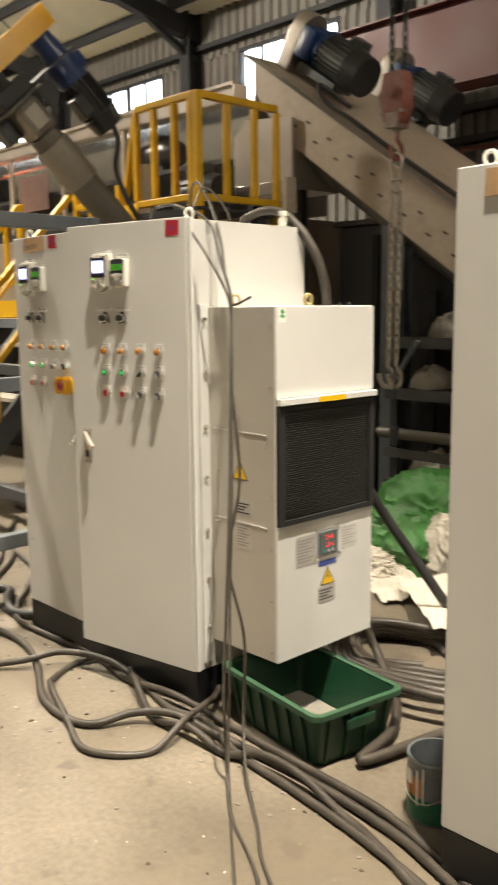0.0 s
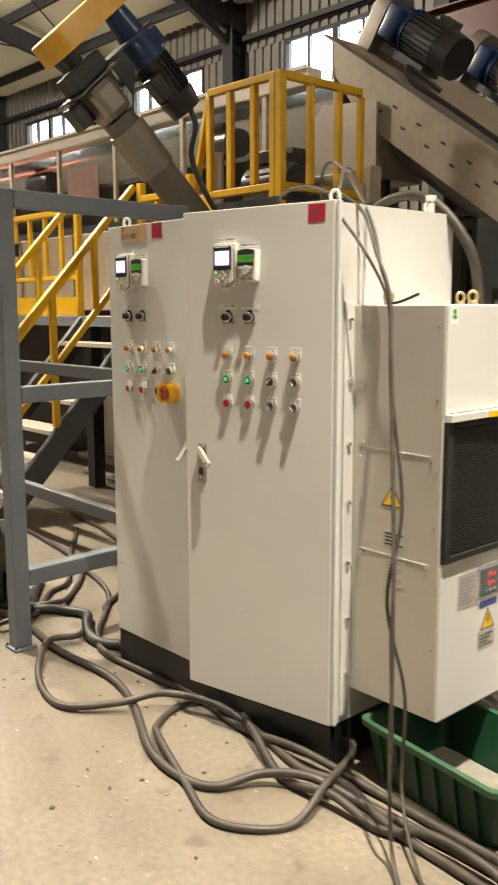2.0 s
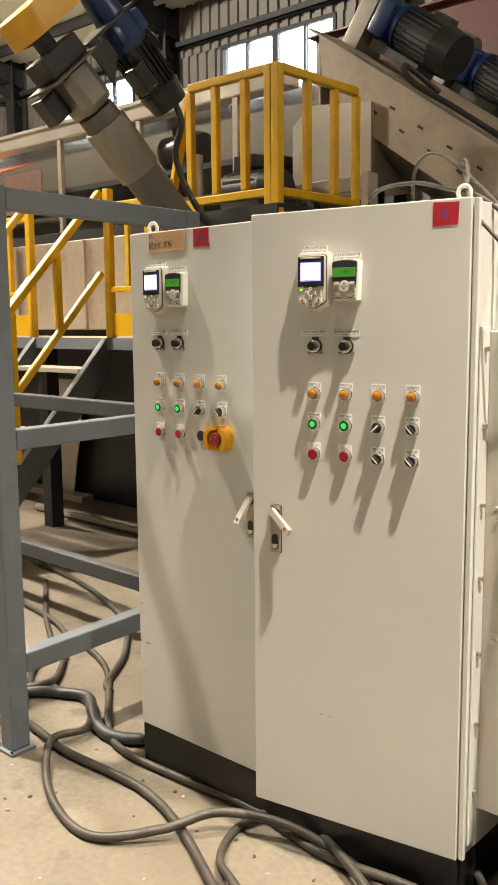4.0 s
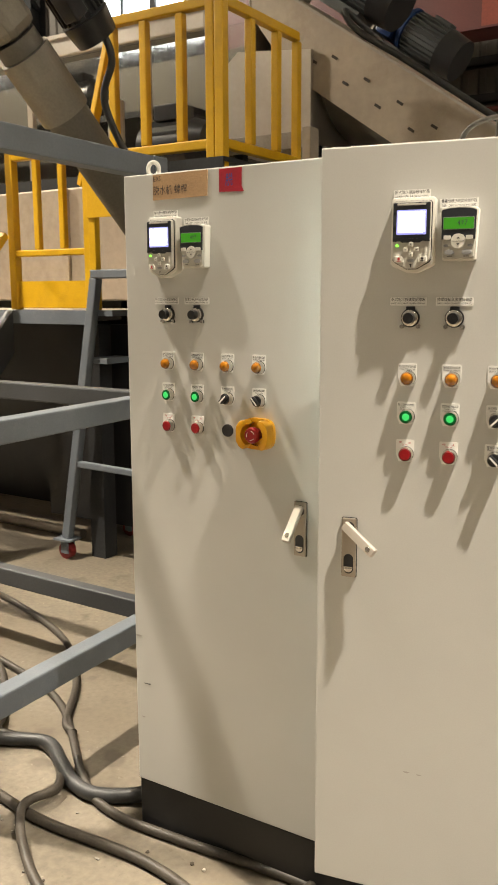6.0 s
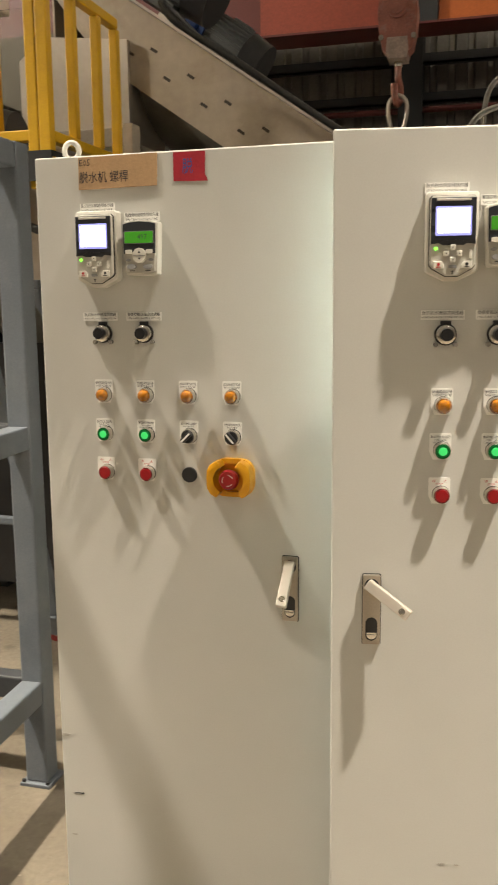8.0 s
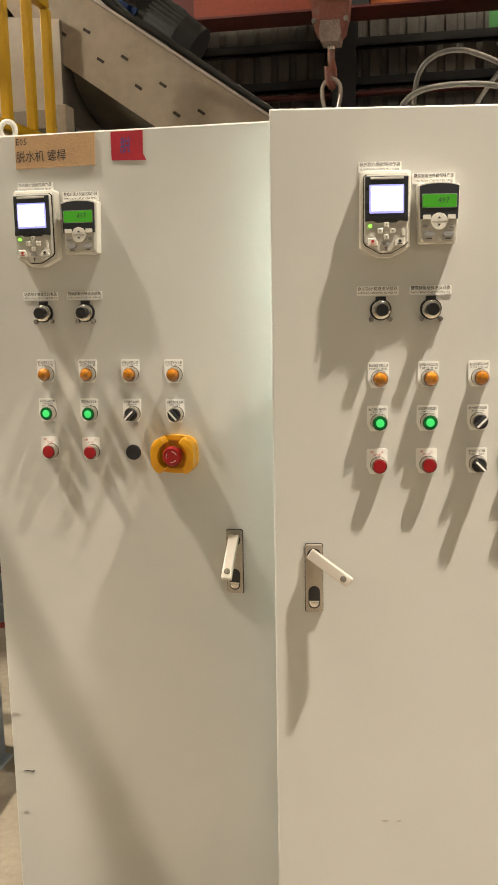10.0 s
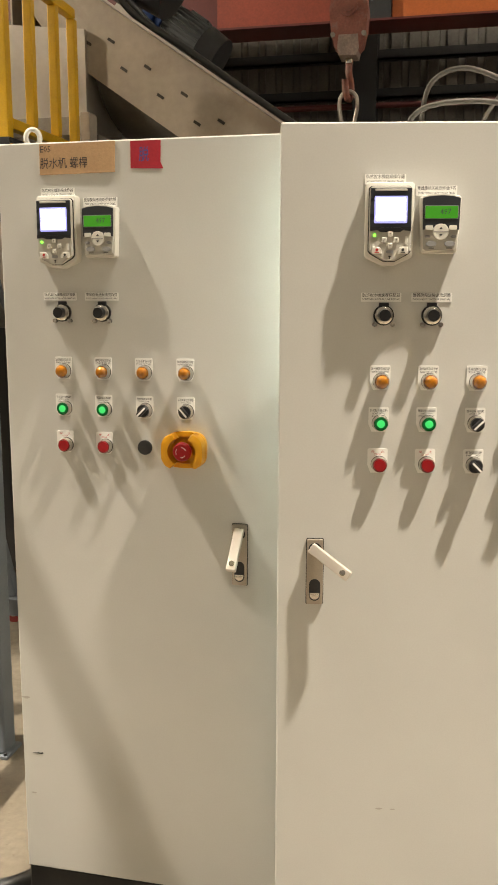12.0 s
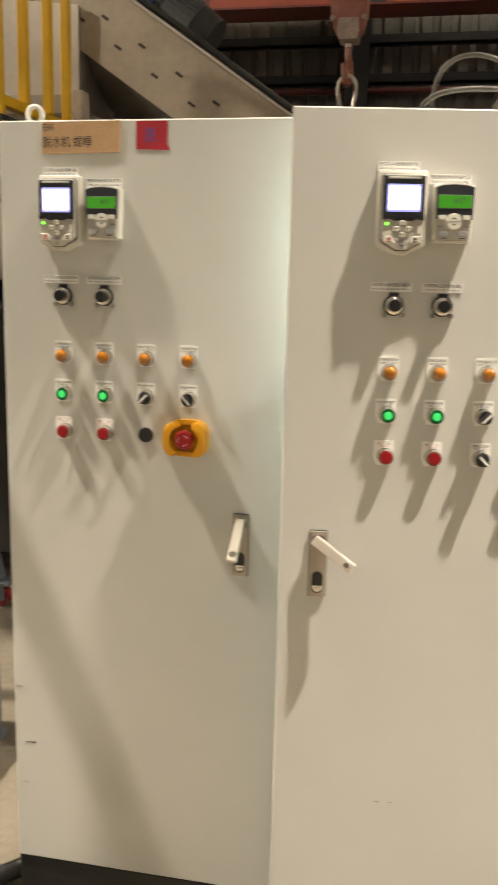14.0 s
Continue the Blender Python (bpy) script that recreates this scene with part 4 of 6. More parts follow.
for a, b in (((AY0 + 0.004, 0.680), (AY0 + 0.032, 1.081)), ((AY1 - 0.030, 0.680), (AY1 - 0.004, 1.081))):
    box(bm, (X + 0.004, a[0], a[1]), (X + 0.012, b[0], b[1]))
for z in (0.680, 1.064):
    box(bm, (X + 0.004, AY0 + 0.034, z), (X + 0.012, AY1 - 0.032, z + 0.017))
part("filter_frame", bm, GRILLE, unit, "black filter frame")
blade = B()
box(blade, (-0.0008, AY0 + 0.035, -0.0022), (0.0008, AY1 - 0.033, 0.0022))
blade = mesh_from("grille_slat", blade, GRILLE)
for k in range(47):
    share("grille_slat", blade, unit, pose(X + 0.0045, 0, 0.7035 + k * 0.0076, 0, 12, 0))


def unit_face(y, z):
    """On the grille side: x runs to the back, y up, z out."""
    return Matrix(((0, 0, 1, X + 0.0018), (1, 0, 0, y), (0, 1, 0, z), (0, 0, 0, 1)))


def unit_side(x, z):
    return Matrix(((1, 0, 0, x), (0, 0, -1, AY0 - 0.0004), (0, 1, 0, z), (0, 0, 0, 1)))


def sticker(parent, name, f, w, h, material, label=""):
    bm = B()
    prism(bm, rounded(w, h, min(w, h) * 0.06, 2), 0.0007)
    return part(name, bm, material, parent, label, f)


def bars(parent, w, h, rows, f, material=INK):
    """Writing too small to read."""
    for i in range(rows):
        bm = B()
        y = h / 2 - h * (i + 0.5) / rows
        wl = w * (0.95 - 0.35 * ((i * 7) % 3) / 2)
        box(bm, (-w / 2, y - h / rows * 0.24, 0), (-w / 2 + wl, y + h / rows * 0.24, 0.0002))
        part("print_line", bm, material, parent, m=f)


sticker(unit, "yellow_label", unit_face(0.335, 1.092) @ pose(0, 0, 0.0215), 0.135, 0.018, WARN, "yellow warning strip")
g = sticker(unit, "green_sticker", unit_face(AY0 + 0.03, 1.372), 0.030, 0.046, PLATE, "small white and green sticker")
bm = B()
prism(bm, circle(0.008, 14, 0, 0.011), 0.0003, pose(0, 0, 0.001))
prism(bm, [(-0.011, -0.008), (-0.004, -0.006), (0.0, -0.012), (0.004, -0.006), (0.011, -0.008), (0.008, 0.002), (-0.008, 0.002)], 0.0003, pose(0, 0, 0.001))
part("emblem", bm, mat("sticker_green", (0.02, 0.32, 0.06), 0.5, bump=0), g)
disp = sticker(unit, "display_module", unit_face(0.335, 0.585), 0.112, 0.098, KEYGREY, "temperature display with red digits")
bm = B()
prism(bm, rounded(0.092, 0.08, 0.004, 3), 0.006, pose(0, 0, 0.0008), 0.001)
part("display_glass", bm, mat("display_glass", (0.10, 0.12, 0.12), 0.25, bump=0), disp)
lettering("24.6", 0.042, 0.016, LEDR, disp, pose(0.004, 0.020, 0.0072), "digits")
lettering("23.6", 0.042, 0.016, LEDR, disp, pose(0.004, -0.007, 0.0072), "digits")
for sx in (-1, 1):
    for sy in (-1, 1):
        bm = B()
        cyl(bm, (sx * 0.06, sy * 0.05, 0), (sx * 0.06, sy * 0.05, 0.004), 0.006, 0.005, 10)
        part("screw", bm, CHROME, disp)
for k in range(3):
    bm = B()
    prism(bm, circle(0.006, 12, -0.022 + k * 0.022, -0.03), 0.002, pose(0, 0, 0.0068))
    part("key", bm, mat("teal_key", (0.03, 0.2, 0.22), 0.4, bump=0) if k == 0 else KEYGREY, disp)
sticker(unit, "blue_label", unit_face(0.335, 0.512), 0.092, 0.020, INKBLUE, "blue strip label")
wl = sticker(unit, "spec_label", unit_face(0.225, 0.575), 0.10, 0.105, SILVER, "silver specification label")
bars(wl, 0.085, 0.085, 8, pose(0, 0, 0.0008), KEYGREY)
wl = sticker(unit, "spec_label", unit_face(0.450, 0.590), 0.085, 0.085, CAB, "pale specification label")
bars(wl, 0.075, 0.07, 7, pose(0, 0, 0.0008), SILVER)


def warning_triangle(f, s):
    bm = B()
    prism(bm, [(-s / 2, -s * 0.42), (s / 2, -s * 0.42), (0, s * 0.46)], 0.0008)
    t = part("warning_sign", bm, INK, unit, "yellow high voltage warning triangle", f)
    bm = B()
    prism(bm, [(-s * 0.41, -s * 0.37), (s * 0.41, -s * 0.37), (0, s * 0.35)], 0.0004, pose(0, 0, 0.001))
    part("yellow_field", bm, WARN, t)
    bm = B()
    prism(bm, [(0.0, s * 0.2), (0.09 * s, s * 0.2), (0.03 * s, 0.0), (0.1 * s, 0.0), (-0.03 * s, -0.3 * s), (0.0, -0.08 * s), (-0.08 * s, -0.08 * s)], 0.0003, pose(0, 0, 0.0016))
    part("bolt_symbol", bm, INK, t)


warning_triangle(unit_face(0.335, 0.463), 0.075)
warning_triangle(unit_side(0.932, 0.85), 0.078)
lb = sticker(unit, "hazard_label", unit_face(0.33, 0.398), 0.088, 0.058, SILVER, "small printed hazard label")
bars(lb, 0.075, 0.042, 4, pose(0, 0, 0.0008))
lb = sticker(unit, "hazard_label", unit_side(0.944, 0.72), 0.085, 0.05, SILVER, "small printed hazard label")
bars(lb, 0.07, 0.042, 4, pose(0, 0, 0.0008))
lb = sticker(unit, "spec_label", unit_side(0.946, 0.625), 0.075, 0.095, STEELSHEET, "dull specification plate")
bars(lb, 0.062, 0.08, 8, pose(0, 0, 0.0008), KEYGREY)
for x, y in ((0.86, 0.14), (1.02, 0.33), (0.86, 0.5)):
    e = eyebolt(unit, x, y, AZ1, 60, BRASS, "yellow plated lifting eyebolt")
    e.scale = (0.95, 0.95, 0.95)
for y in (0.42, 0.47, 0.52):
    bm = B()
    cyl(bm, (1.04, y, AZ1), (1.04, y, AZ1 + 0.012), 0.006, seg=8)
    part("bolt", bm, DARK, unit)

# ---- green crate under the unit ----
crate = root("plastic_crate", pose(1.142, 0.199, FZ, 0, 0, -8), "dark green plastic crate holding grey dust under the cooling unit", "crate")
CW, CD, CH = 0.52, 0.36, 0.185


def tray(bm, w0, d0, w1, d1, z0, z1, t):
    def ring(w, d, z):
        return [bm.verts.new((x, y, z)) for x, y in rounded(w, d, 0.03, 4)]
    a, b = ring(w0, d0, z0), ring(w1, d1, z1)
    c, d = ring(w1 - 2 * t, d1 - 2 * t, z1), ring(w0 - 2 * t, d0 - 2 * t, z0 + t)
    k = len(a)
    for p, q in ((a, b), (b, c), (c, d)):
        for i in range(k):
            bm.faces.new((p[i], p[(i + 1) % k], q[(i + 1) % k], q[i]))
    bm.faces.new(a[::-1])
    bm.faces.new(d)


bm = B()
tray(bm, CW - 0.06, CD - 0.06, CW, CD, 0.002, CH, 0.006)
part("shell", bm, CRATE, crate)
bm = B()
o = [bm.verts.new((x, y, CH - 0.012)) for x, y in rounded(CW + 0.026, CD + 0.026, 0.036, 4)]
p = [bm.verts.new((x, y, CH + 0.006)) for x, y in rounded(CW + 0.026, CD + 0.026, 0.036, 4)]
q = [bm.verts.new((x, y, CH + 0.006)) for x, y in rounded(CW - 0.012, CD - 0.012, 0.026, 4)]
r = [bm.verts.new((x, y, CH - 0.012)) for x, y in rounded(CW + 0.0015, CD + 0.0015, 0.03, 4)]
for s, t in ((o, p), (p, q), (q, r), (r, o)):
    for i in range(len(o)):
        bm.faces.new((s[i], s[(i + 1) % len(o)], t[(i + 1) % len(o)], t[i]))
part("rim", bm, CRATER, crate, "scuffed pale green rim")
for k in range(6):
    x = -CW / 2 + 0.075 + k * (CW - 0.15) / 5
    bm = B()
    beam(bm, (x, -CD / 2 + 0.027, 0.01), (x, -CD / 2 - 0.003, CH - 0.014), 0.012, 0.012, 0.002)
    part("rib", bm, CRATE, crate)
for sx in (-1, 1):
    for y in (-0.12, -0.04, 0.04, 0.12):
        bm = B()
        beam(bm, (sx * (CW / 2 - 0.027), y, 0.01), (sx * (CW / 2 + 0.003), y, CH - 0.014), 0.012, 0.012, 0.002)
        part("rib", bm, CRATE, crate)
bm = B()
box(bm, (CW / 2 - 0.004, -0.06, CH - 0.075), (CW / 2 + 0.012, 0.06, CH - 0.035), 0.006)
part("grip", bm, CRATE, crate)
bm = B()
bmesh.ops.create_grid(bm, x_segments=24, y_segments=16, size=0.5, matrix=Matrix.Diagonal((CW - 0.085, CD - 0.085, 1, 1)))
for v in bm.verts:
    v.co.z = 0.018 + 0.03 * max(0, 0.55 + noise.noise(v.co * 5.0)) * max(0.0, min(1.0, 0.5 + v.co.x * 2.2)) + 0.004 * noise.noise(v.co * 30)
part("dust_layer", bm, DUST, crate, "settled grey dust", smooth=True)

# ---- floor cables ----
THICK = "thick dusty black power cable lying on the floor"


def cable(pts, r, label, material=RUBBER, name="cable"):
    """A cable lying along plan points; a third value lifts it off the floor."""
    r = r * 0.87 if label == THICK else r
    p = [V(a[0], a[1], (a[2] if len(a) > 2 else FZ + r + 0.001)) for a in pts]
    bm = B()
    tube(bm, smooth_path(p, 9), r, 10)
    return single(name, bm, material, label, "cable", group="floor cables", smooth=True)


cable([(-2.784, 0.318), (-1.907, 0.184), (-1.318, 0.039), (-1.112, 0.142), (-0.884, 0.142), (-0.699, -0.012, -0.015), (-0.678, -0.178, 0.005), (-0.451, -0.343), (-0.182, -0.405), (-0.017, -0.271, -0.01), (0.076, -0.126, 0.015), (0.262, -0.033, 0.005), (0.447, -0.012), (0.716, -0.074), (0.881, -0.043), (1.108, -0.116), (1.408, -0.147), (1.707, -0.188), (2.068, -0.271), (2.688, -0.456)], 0.0155, THICK)
cable([(-2.578, 0.008), (-1.752, -0.147), (-1.019, -0.105), (-0.637, -0.147), (-0.265, -0.136), (0.003, -0.209), (0.303, -0.353), (0.499, -0.384), (0.623, -0.343), (0.695, -0.219, -0.005), (0.819, -0.136, 0.005), (0.974, -0.085), (1.191, -0.074), (1.408, -0.074), (1.655, -0.095), (1.893, -0.147), (2.481, -0.374)], 0.0165, THICK)
cable([(0.158, 0.111, -0.005), (0.158, 0.06, -0.015), (0.117, -0.085), (0.179, -0.229), (0.313, -0.322, 0.005), (0.551, -0.395), (0.726, -0.456), (0.84, -0.415), (0.917, -0.302), (0.897, -0.147, 0.02), (0.829, 0.039, 0.015), (0.726, 0.163, 0.005)], 0.012, "thin black cable looped out from the cabinet plinth")
cable([(-1.649, 0.576), (-1.132, 0.421), (-0.688, 0.08), (-0.492, -0.012), (-0.234, -0.012), (0.096, 0.008), (0.375, -0.033), (0.685, -0.033, 0), (0.974, -0.007), (1.201, -0.018), (1.439, -0.028), (1.645, -0.043), (1.872, -0.105), (2.378, -0.281)], 0.015, THICK)
cable([(0.272, 0.06), (0.489, -0.064, 0.005), (0.726, -0.157), (0.922, -0.152, 0), (1.098, -0.147), (1.232, -0.111, 0.005), (1.408, -0.111, 0), (1.573, -0.136), (1.79, -0.198), (2.275, -0.405)], 0.0155, THICK)
cable([(-1.545, 0.266), (-1.205, 0.039), (-1.07, 0.101), (-0.926, 0.163), (-0.781, 0.08, -0.005), (-0.699, 0.039), (-0.595, 0.018), (-0.492, 0.07), (-0.41, 0.106, 0.005)], 0.022, "glossy black corrugated conduit on the floor", RUBBERD)
cable([(-2.371, 0.989), (-1.855, 0.628), (-1.442, 0.37), (-1.339, 0.204), (-1.112, 0.008), (-1.029, -0.126, 0.005), (-1.132, -0.302), (-1.545, -0.374), (-2.371, -0.25)], 0.0155, THICK)
cable([(-2.784, 1.196), (-2.165, 1.092), (-1.545, 0.865), (-1.184, 0.576), (-0.988, 0.318), (-0.905, 0.266)], 0.016, THICK)
cable([(-2.991, 0.783), (-2.268, 0.7), (-1.649, 0.576), (-1.236, 0.266), (-1.132, 0.08, -0.005), (-1.339, -0.064), (-1.855, -0.147)], 0.016, THICK)
for k in range(6):
    a0 = 0.7 + 0.25 * k
    cx, cy, rr = 0.98 + 0.05 * k, 0.95 - 0.03 * k, 0.20 + 0.045 * k
    pts = [(cx + rr * math.cos(a0 + t) * 1.05, cy + rr * math.sin(a0 + t) * 0.75, FZ + 0.02 + 0.016 * k + 0.012 * math.sin(3 * t + k)) for t in (0.55 * i for i in range(10 + k))]
    cable(pts, 0.017, "coiled black power cable heaped behind the crate")
cable([(0.82, 0.60, 1.08), (0.79, 0.8, 0.83), (0.80, 1.0, 0.565), (0.90, 1.12, 0.335), (1.04, 1.25, 0.06), (1.12, 1.33, -0.02)], 0.022, "thick black cable sloping from the cabinet to the floor", RUBBERD, name="sloping_cable")
cable([(0.9, 0.62, 0.35), (0.97, 0.68, 0.2), (1.057, 0.7, 0.035), (1.294, 0.493, 0.015), (1.408, 0.318, -0.005), (1.449, 0.111, -0.015), (1.511, 0.37, -0.015), (1.552, 0.679, -0.025)], 0.02, THICK)
cable([(0.44, 0.535, 1.69), (0.48, 0.54, 1.74), (0.54, 0.54, 1.762), (0.62, 0.54, 1.768), (0.69, 0.545, 1.75), (0.75, 0.55, 1.71), (0.81, 0.56, 1.64), (0.85, 0.58, 1.55), (0.86, 0.605, 1.42), (0.85, 0.63, 1.1), (0.84, 0.64, 0.5)], 0.0175, "thick grey sheathed cable arching over the cabinet top", RUBBER, name="top_cable")
bm = B()
cyl(bm, (0.742, 0.49, 1.69), (0.742, 0.49, 1.735), 0.013, seg=14)
cyl(bm, (0.742, 0.49, 1.735), (0.742, 0.49, 1.752), 0.017, seg=14)
single("cable_gland", bm, WHITEPL, "pale plastic cable post on the cabinet top", "cable gland", smooth=True)

# thin leads draped over the cabinet corner
LEAD = "thin grey lead hanging from the cabinet top to the floor"
cable([(0.436, 0.31, 1.69), (0.43, 0.305, 1.78), (0.448, 0.295, 1.843), (0.504, 0.272, 1.863), (0.575, 0.24, 1.835), (0.676, 0.19, 1.762), (0.765, 0.14, 1.69), (0.835, 0.1, 1.61), (0.885, 0.07, 1.51), (0.932, 0.055, 1.41), (0.985, 0, 1.2), (1.05, -0.065, 0.95), (1.12, -0.14, 0.7), (1.17, -0.2, 0.45), (1.2, -0.24, 0.22), (1.222, -0.25, 0.005), (1.366, -0.364), (1.594, -0.487), (1.914, -0.715)], 0.0052, LEAD, name="hanging_lead")
cable([(0.405, 0.125, 1.69), (0.415, 0.125, 1.74), (0.46, 0.12, 1.763), (0.55, 0.125, 1.766), (0.64, 0.105, 1.742), (0.729, 0.095, 1.716), (0.806, 0.09, 1.658), (0.875, 0.06, 1.55), (0.938, 0.048, 1.42), (1, -0.01, 1.16), (1.065, -0.04, 0.85), (1.06, -0.09, 0.6), (1.12, -0.08, 0.35), (1.129, -0.095, 0.085), (1.263, -0.209, -0.015), (1.449, -0.343), (1.614, -0.467), (1.965, -0.642)], 0.0052, LEAD, name="hanging_lead")
cable([(0.54, 0.41, 1.69), (0.55, 0.385, 1.76), (0.585, 0.3, 1.808), (0.62, 0.23, 1.825), (0.675, 0.145, 1.803), (0.705, 0.1, 1.765), (0.725, 0.06, 1.715), (0.775, 0.02, 1.655), (0.86, 0.02, 1.56), (0.926, 0.05, 1.42), (0.98, 0.01, 1.24), (1.03, -0.04, 1), (1.09, -0.1, 0.72), (1.1, -0.12, 0.5), (1.15, -0.17, 0.28), (1.181, -0.209, 0.035), (1.325, -0.333), (1.532, -0.508), (1.841, -0.766)], 0.0045, LEAD, name="hanging_lead")
cable([(0.93, 0.05, 1.405), (0.98, 0.04, 1.41), (1.05, 0.03, 1.43)], 0.004, "loose black tie end on the leads", RUBBERD, name="tie_end")
cable([(0.127, 0.132, 0.04), (0.164, 0.075, 0.025), (0.171, 0.044, -0.015), (0.179, 0.029, -0.035)], 0.006, "white tie strap hanging at the plinth", PLATE, name="tie_strap")

# ---- paint can, sacks, tarpaulin ----
can = root("paint_can", pose(1.752, 0.082, FZ), "used grey paint can with a drip-stained orange label", "paint can")
bm = B()
prof = [(0.083, 0.0), (0.085, 0.004), (0.083, 0.01), (0.083, 0.172), (0.087, 0.178), (0.085, 0.185), (0.078, 0.185), (0.078, 0.02), (0.0, 0.018)]


def lathe(bm, prof, seg=32):
    rows = []
    for r, z in prof:
        rows.append([bm.verts.new((r * math.cos(2 * math.pi * k / seg), r * math.sin(2 * math.pi * k / seg), z)) for k in range(seg)] if r > 0 else [bm.verts.new((0, 0, z))])
    for a, b in zip(rows, rows[1:]):
        for k in range(seg):
            j = (k + 1) % seg
            if len(b) == 1:
                bm.faces.new((a[k], a[j], b[0]))
            elif len(a) == 1:
                bm.faces.new((a[0], b[j], b[k]))
            else:
                bm.faces.new((a[k], a[j], b[j], b[k]))


lathe(bm, prof)
part("tin", bm, CANP, can, smooth=True)
bm = B()
cyl(bm, (0, 0, 0.006), (0, 0, 0.075), 0.0845, seg=32, cap=False)
part("paint_band", bm, CANG, can, "green painted lower band", smooth=True)
bm = B()
arc = [(0.0845 * math.cos(radians(a)), 0.0845 * math.sin(radians(a))) for a in range(190, 280, 6)]
lo = [bm.verts.new((x, y, 0.078)) for x, y in arc]
hi = [bm.verts.new((x, y, 0.135)) for x, y in arc]
for i in range(len(arc) - 1):
    bm.faces.new((lo[i], lo[i + 1], hi[i + 1], hi[i]))
part("paper_label", bm, CANO, can, "torn orange paper label", smooth=True)
for a0, a1, z0, z1, mt, lb in ((225, 252, 0.10, 0.15, PLATE, "torn white paper label"), (262, 266, 0.05, 0.16, PLATE, "white paint drip"), (246, 249, 0.04, 0.11, BLACKP, "black paint drip"), (276, 279, 0.06, 0.17, PLATE, "white paint drip"), (236, 238, 0.055, 0.10, PLATE, "white paint drip")):
    bm = B()
    st = max(1, (a1 - a0) // 4)
    arc = [(0.0853 * math.cos(radians(a)), 0.0853 * math.sin(radians(a))) for a in range(a0, a1 + 1, st)]
    lo = [bm.verts.new((x, y, z0 + 0.006 * (i % 2))) for i, (x, y) in enumerate(arc)]
    hi = [bm.verts.new((x, y, z1 - 0.005 * ((i + 1) % 2))) for i, (x, y) in enumerate(arc)]
    for i in range(len(arc) - 1):
        bm.faces.new((lo[i], lo[i + 1], hi[i + 1], hi[i]))
    part("paint_mark", bm, mt, can, lb, smooth=True)
bm = B()
tube(bm, smooth_path([(-0.088 * math.cos(radians(a)), -0.09 * abs(math.sin(radians(a))) - 0.002, 0.155 - 0.09 * math.sin(radians(a))) for a in range(0, 181, 20)], 3), 0.0018, 6)
part("wire_bail", bm, CHAIN, can, "thin wire bail handle")


def crumpled(name, cx, cy, w, d, h, material, label, category, seed, z0=0.0, sharp=2.4, turn=0):
    """A slumped heap of sheet: a lumpy dome with folds."""
    bm = B()
    bmesh.ops.create_grid(bm, x_segments=64, y_segments=64, size=0.5)
    off = V(seed * 3.1, seed * 1.7, seed * 0.9)
    for v in bm.verts:
        x, y = v.co.x * 2, v.co.y * 2
        rr = math.sqrt(x * x + y * y)
        if rr > 1e-6:
            k = max(abs(x), abs(y)) / rr
            x, y = x * k, y * k
        rr = math.sqrt(x * x + y * y)
        edge = 1 + 0.16 * noise.noise(V(x * 1.5, y * 1.5, 0) + off)
        fold = abs(noise.noise(V(x * sharp, y * sharp * 1.4, 0.3) + off)) + 0.5 * abs(noise.noise(V(x * sharp * 2.6, y * sharp * 2.6, 1.3) + off)) + 0.38 * abs(noise.noise(V(x * sharp * 6, y * sharp * 6, 2.3) + off))
        dome = max(0.0, 1 - rr**2.6) ** 0.62
        v.co = V(x * w / 2 * edge, y * d / 2 * edge, z0 + h * dome * (0.84 + 0.34 * fold) + 0.006 + 0.015 * fold)
    r = bmesh.ops.extrude_face_region(bm, geom=bm.faces[:])
    for g in r["geom"]:
        if isinstance(g, bmesh.types.BMVert):
            g.co.z = max(0.002, g.co.z - 0.006)
    return single(name, bm, material, label, category, m=pose(cx, cy, FZ, 0, 0, turn), smooth=True)


def bundle(name, cx, cy, w, d, h, material, label, category, seed, turn=0, hollow=0.0, ridges=1.0):
    """A soft bundle of sheet: a sagging lump with running folds and, where asked, a sunken mouth."""
    bm = B()
    bmesh.ops.create_icosphere(bm, subdivisions=6, radius=1.0)
    off = V(seed * 3.1, seed * 1.7, seed * 0.9)
    for v in bm.verts:
        q = v.co.copy()
        big = noise.noise(q * 1.3 + off)
        warp = q + 0.5 * V(noise.noise(q * 1.7 + off), noise.noise(q * 1.7 - off), noise.noise(q * 1.9 + off * 2))
        fold = (1 - abs(noise.noise(warp * 2.4 + off))) ** 3 + 0.55 * (1 - abs(noise.noise(warp * 5.5 - off))) ** 3 + 0.3 * (1 - abs(noise.noise(warp * 12 + off))) ** 2
        k = 0.84 + 0.14 * big + 0.075 * ridges * (fold - 0.9)
        if hollow:
            m_ = max(0.0, 1 - (q - V(0.25, -0.72, 0.62)).length / 0.55)
            k -= hollow * m_ * m_ * (3 - 2 * m_)
        z = q.z * k
        z = z if z > -0.25 else -0.25 - 0.02 * fold
        spread = 1 + 0.22 * max(0.0, 0.3 - z)
        v.co = V(q.x * k * w / 2 * spread, q.y * k * d / 2 * spread, (z + 0.27) / 1.27 * h + 0.002)
    return single(name, bm, material, label, category, m=pose(cx, cy, FZ, 0, 0, turn), smooth=True)


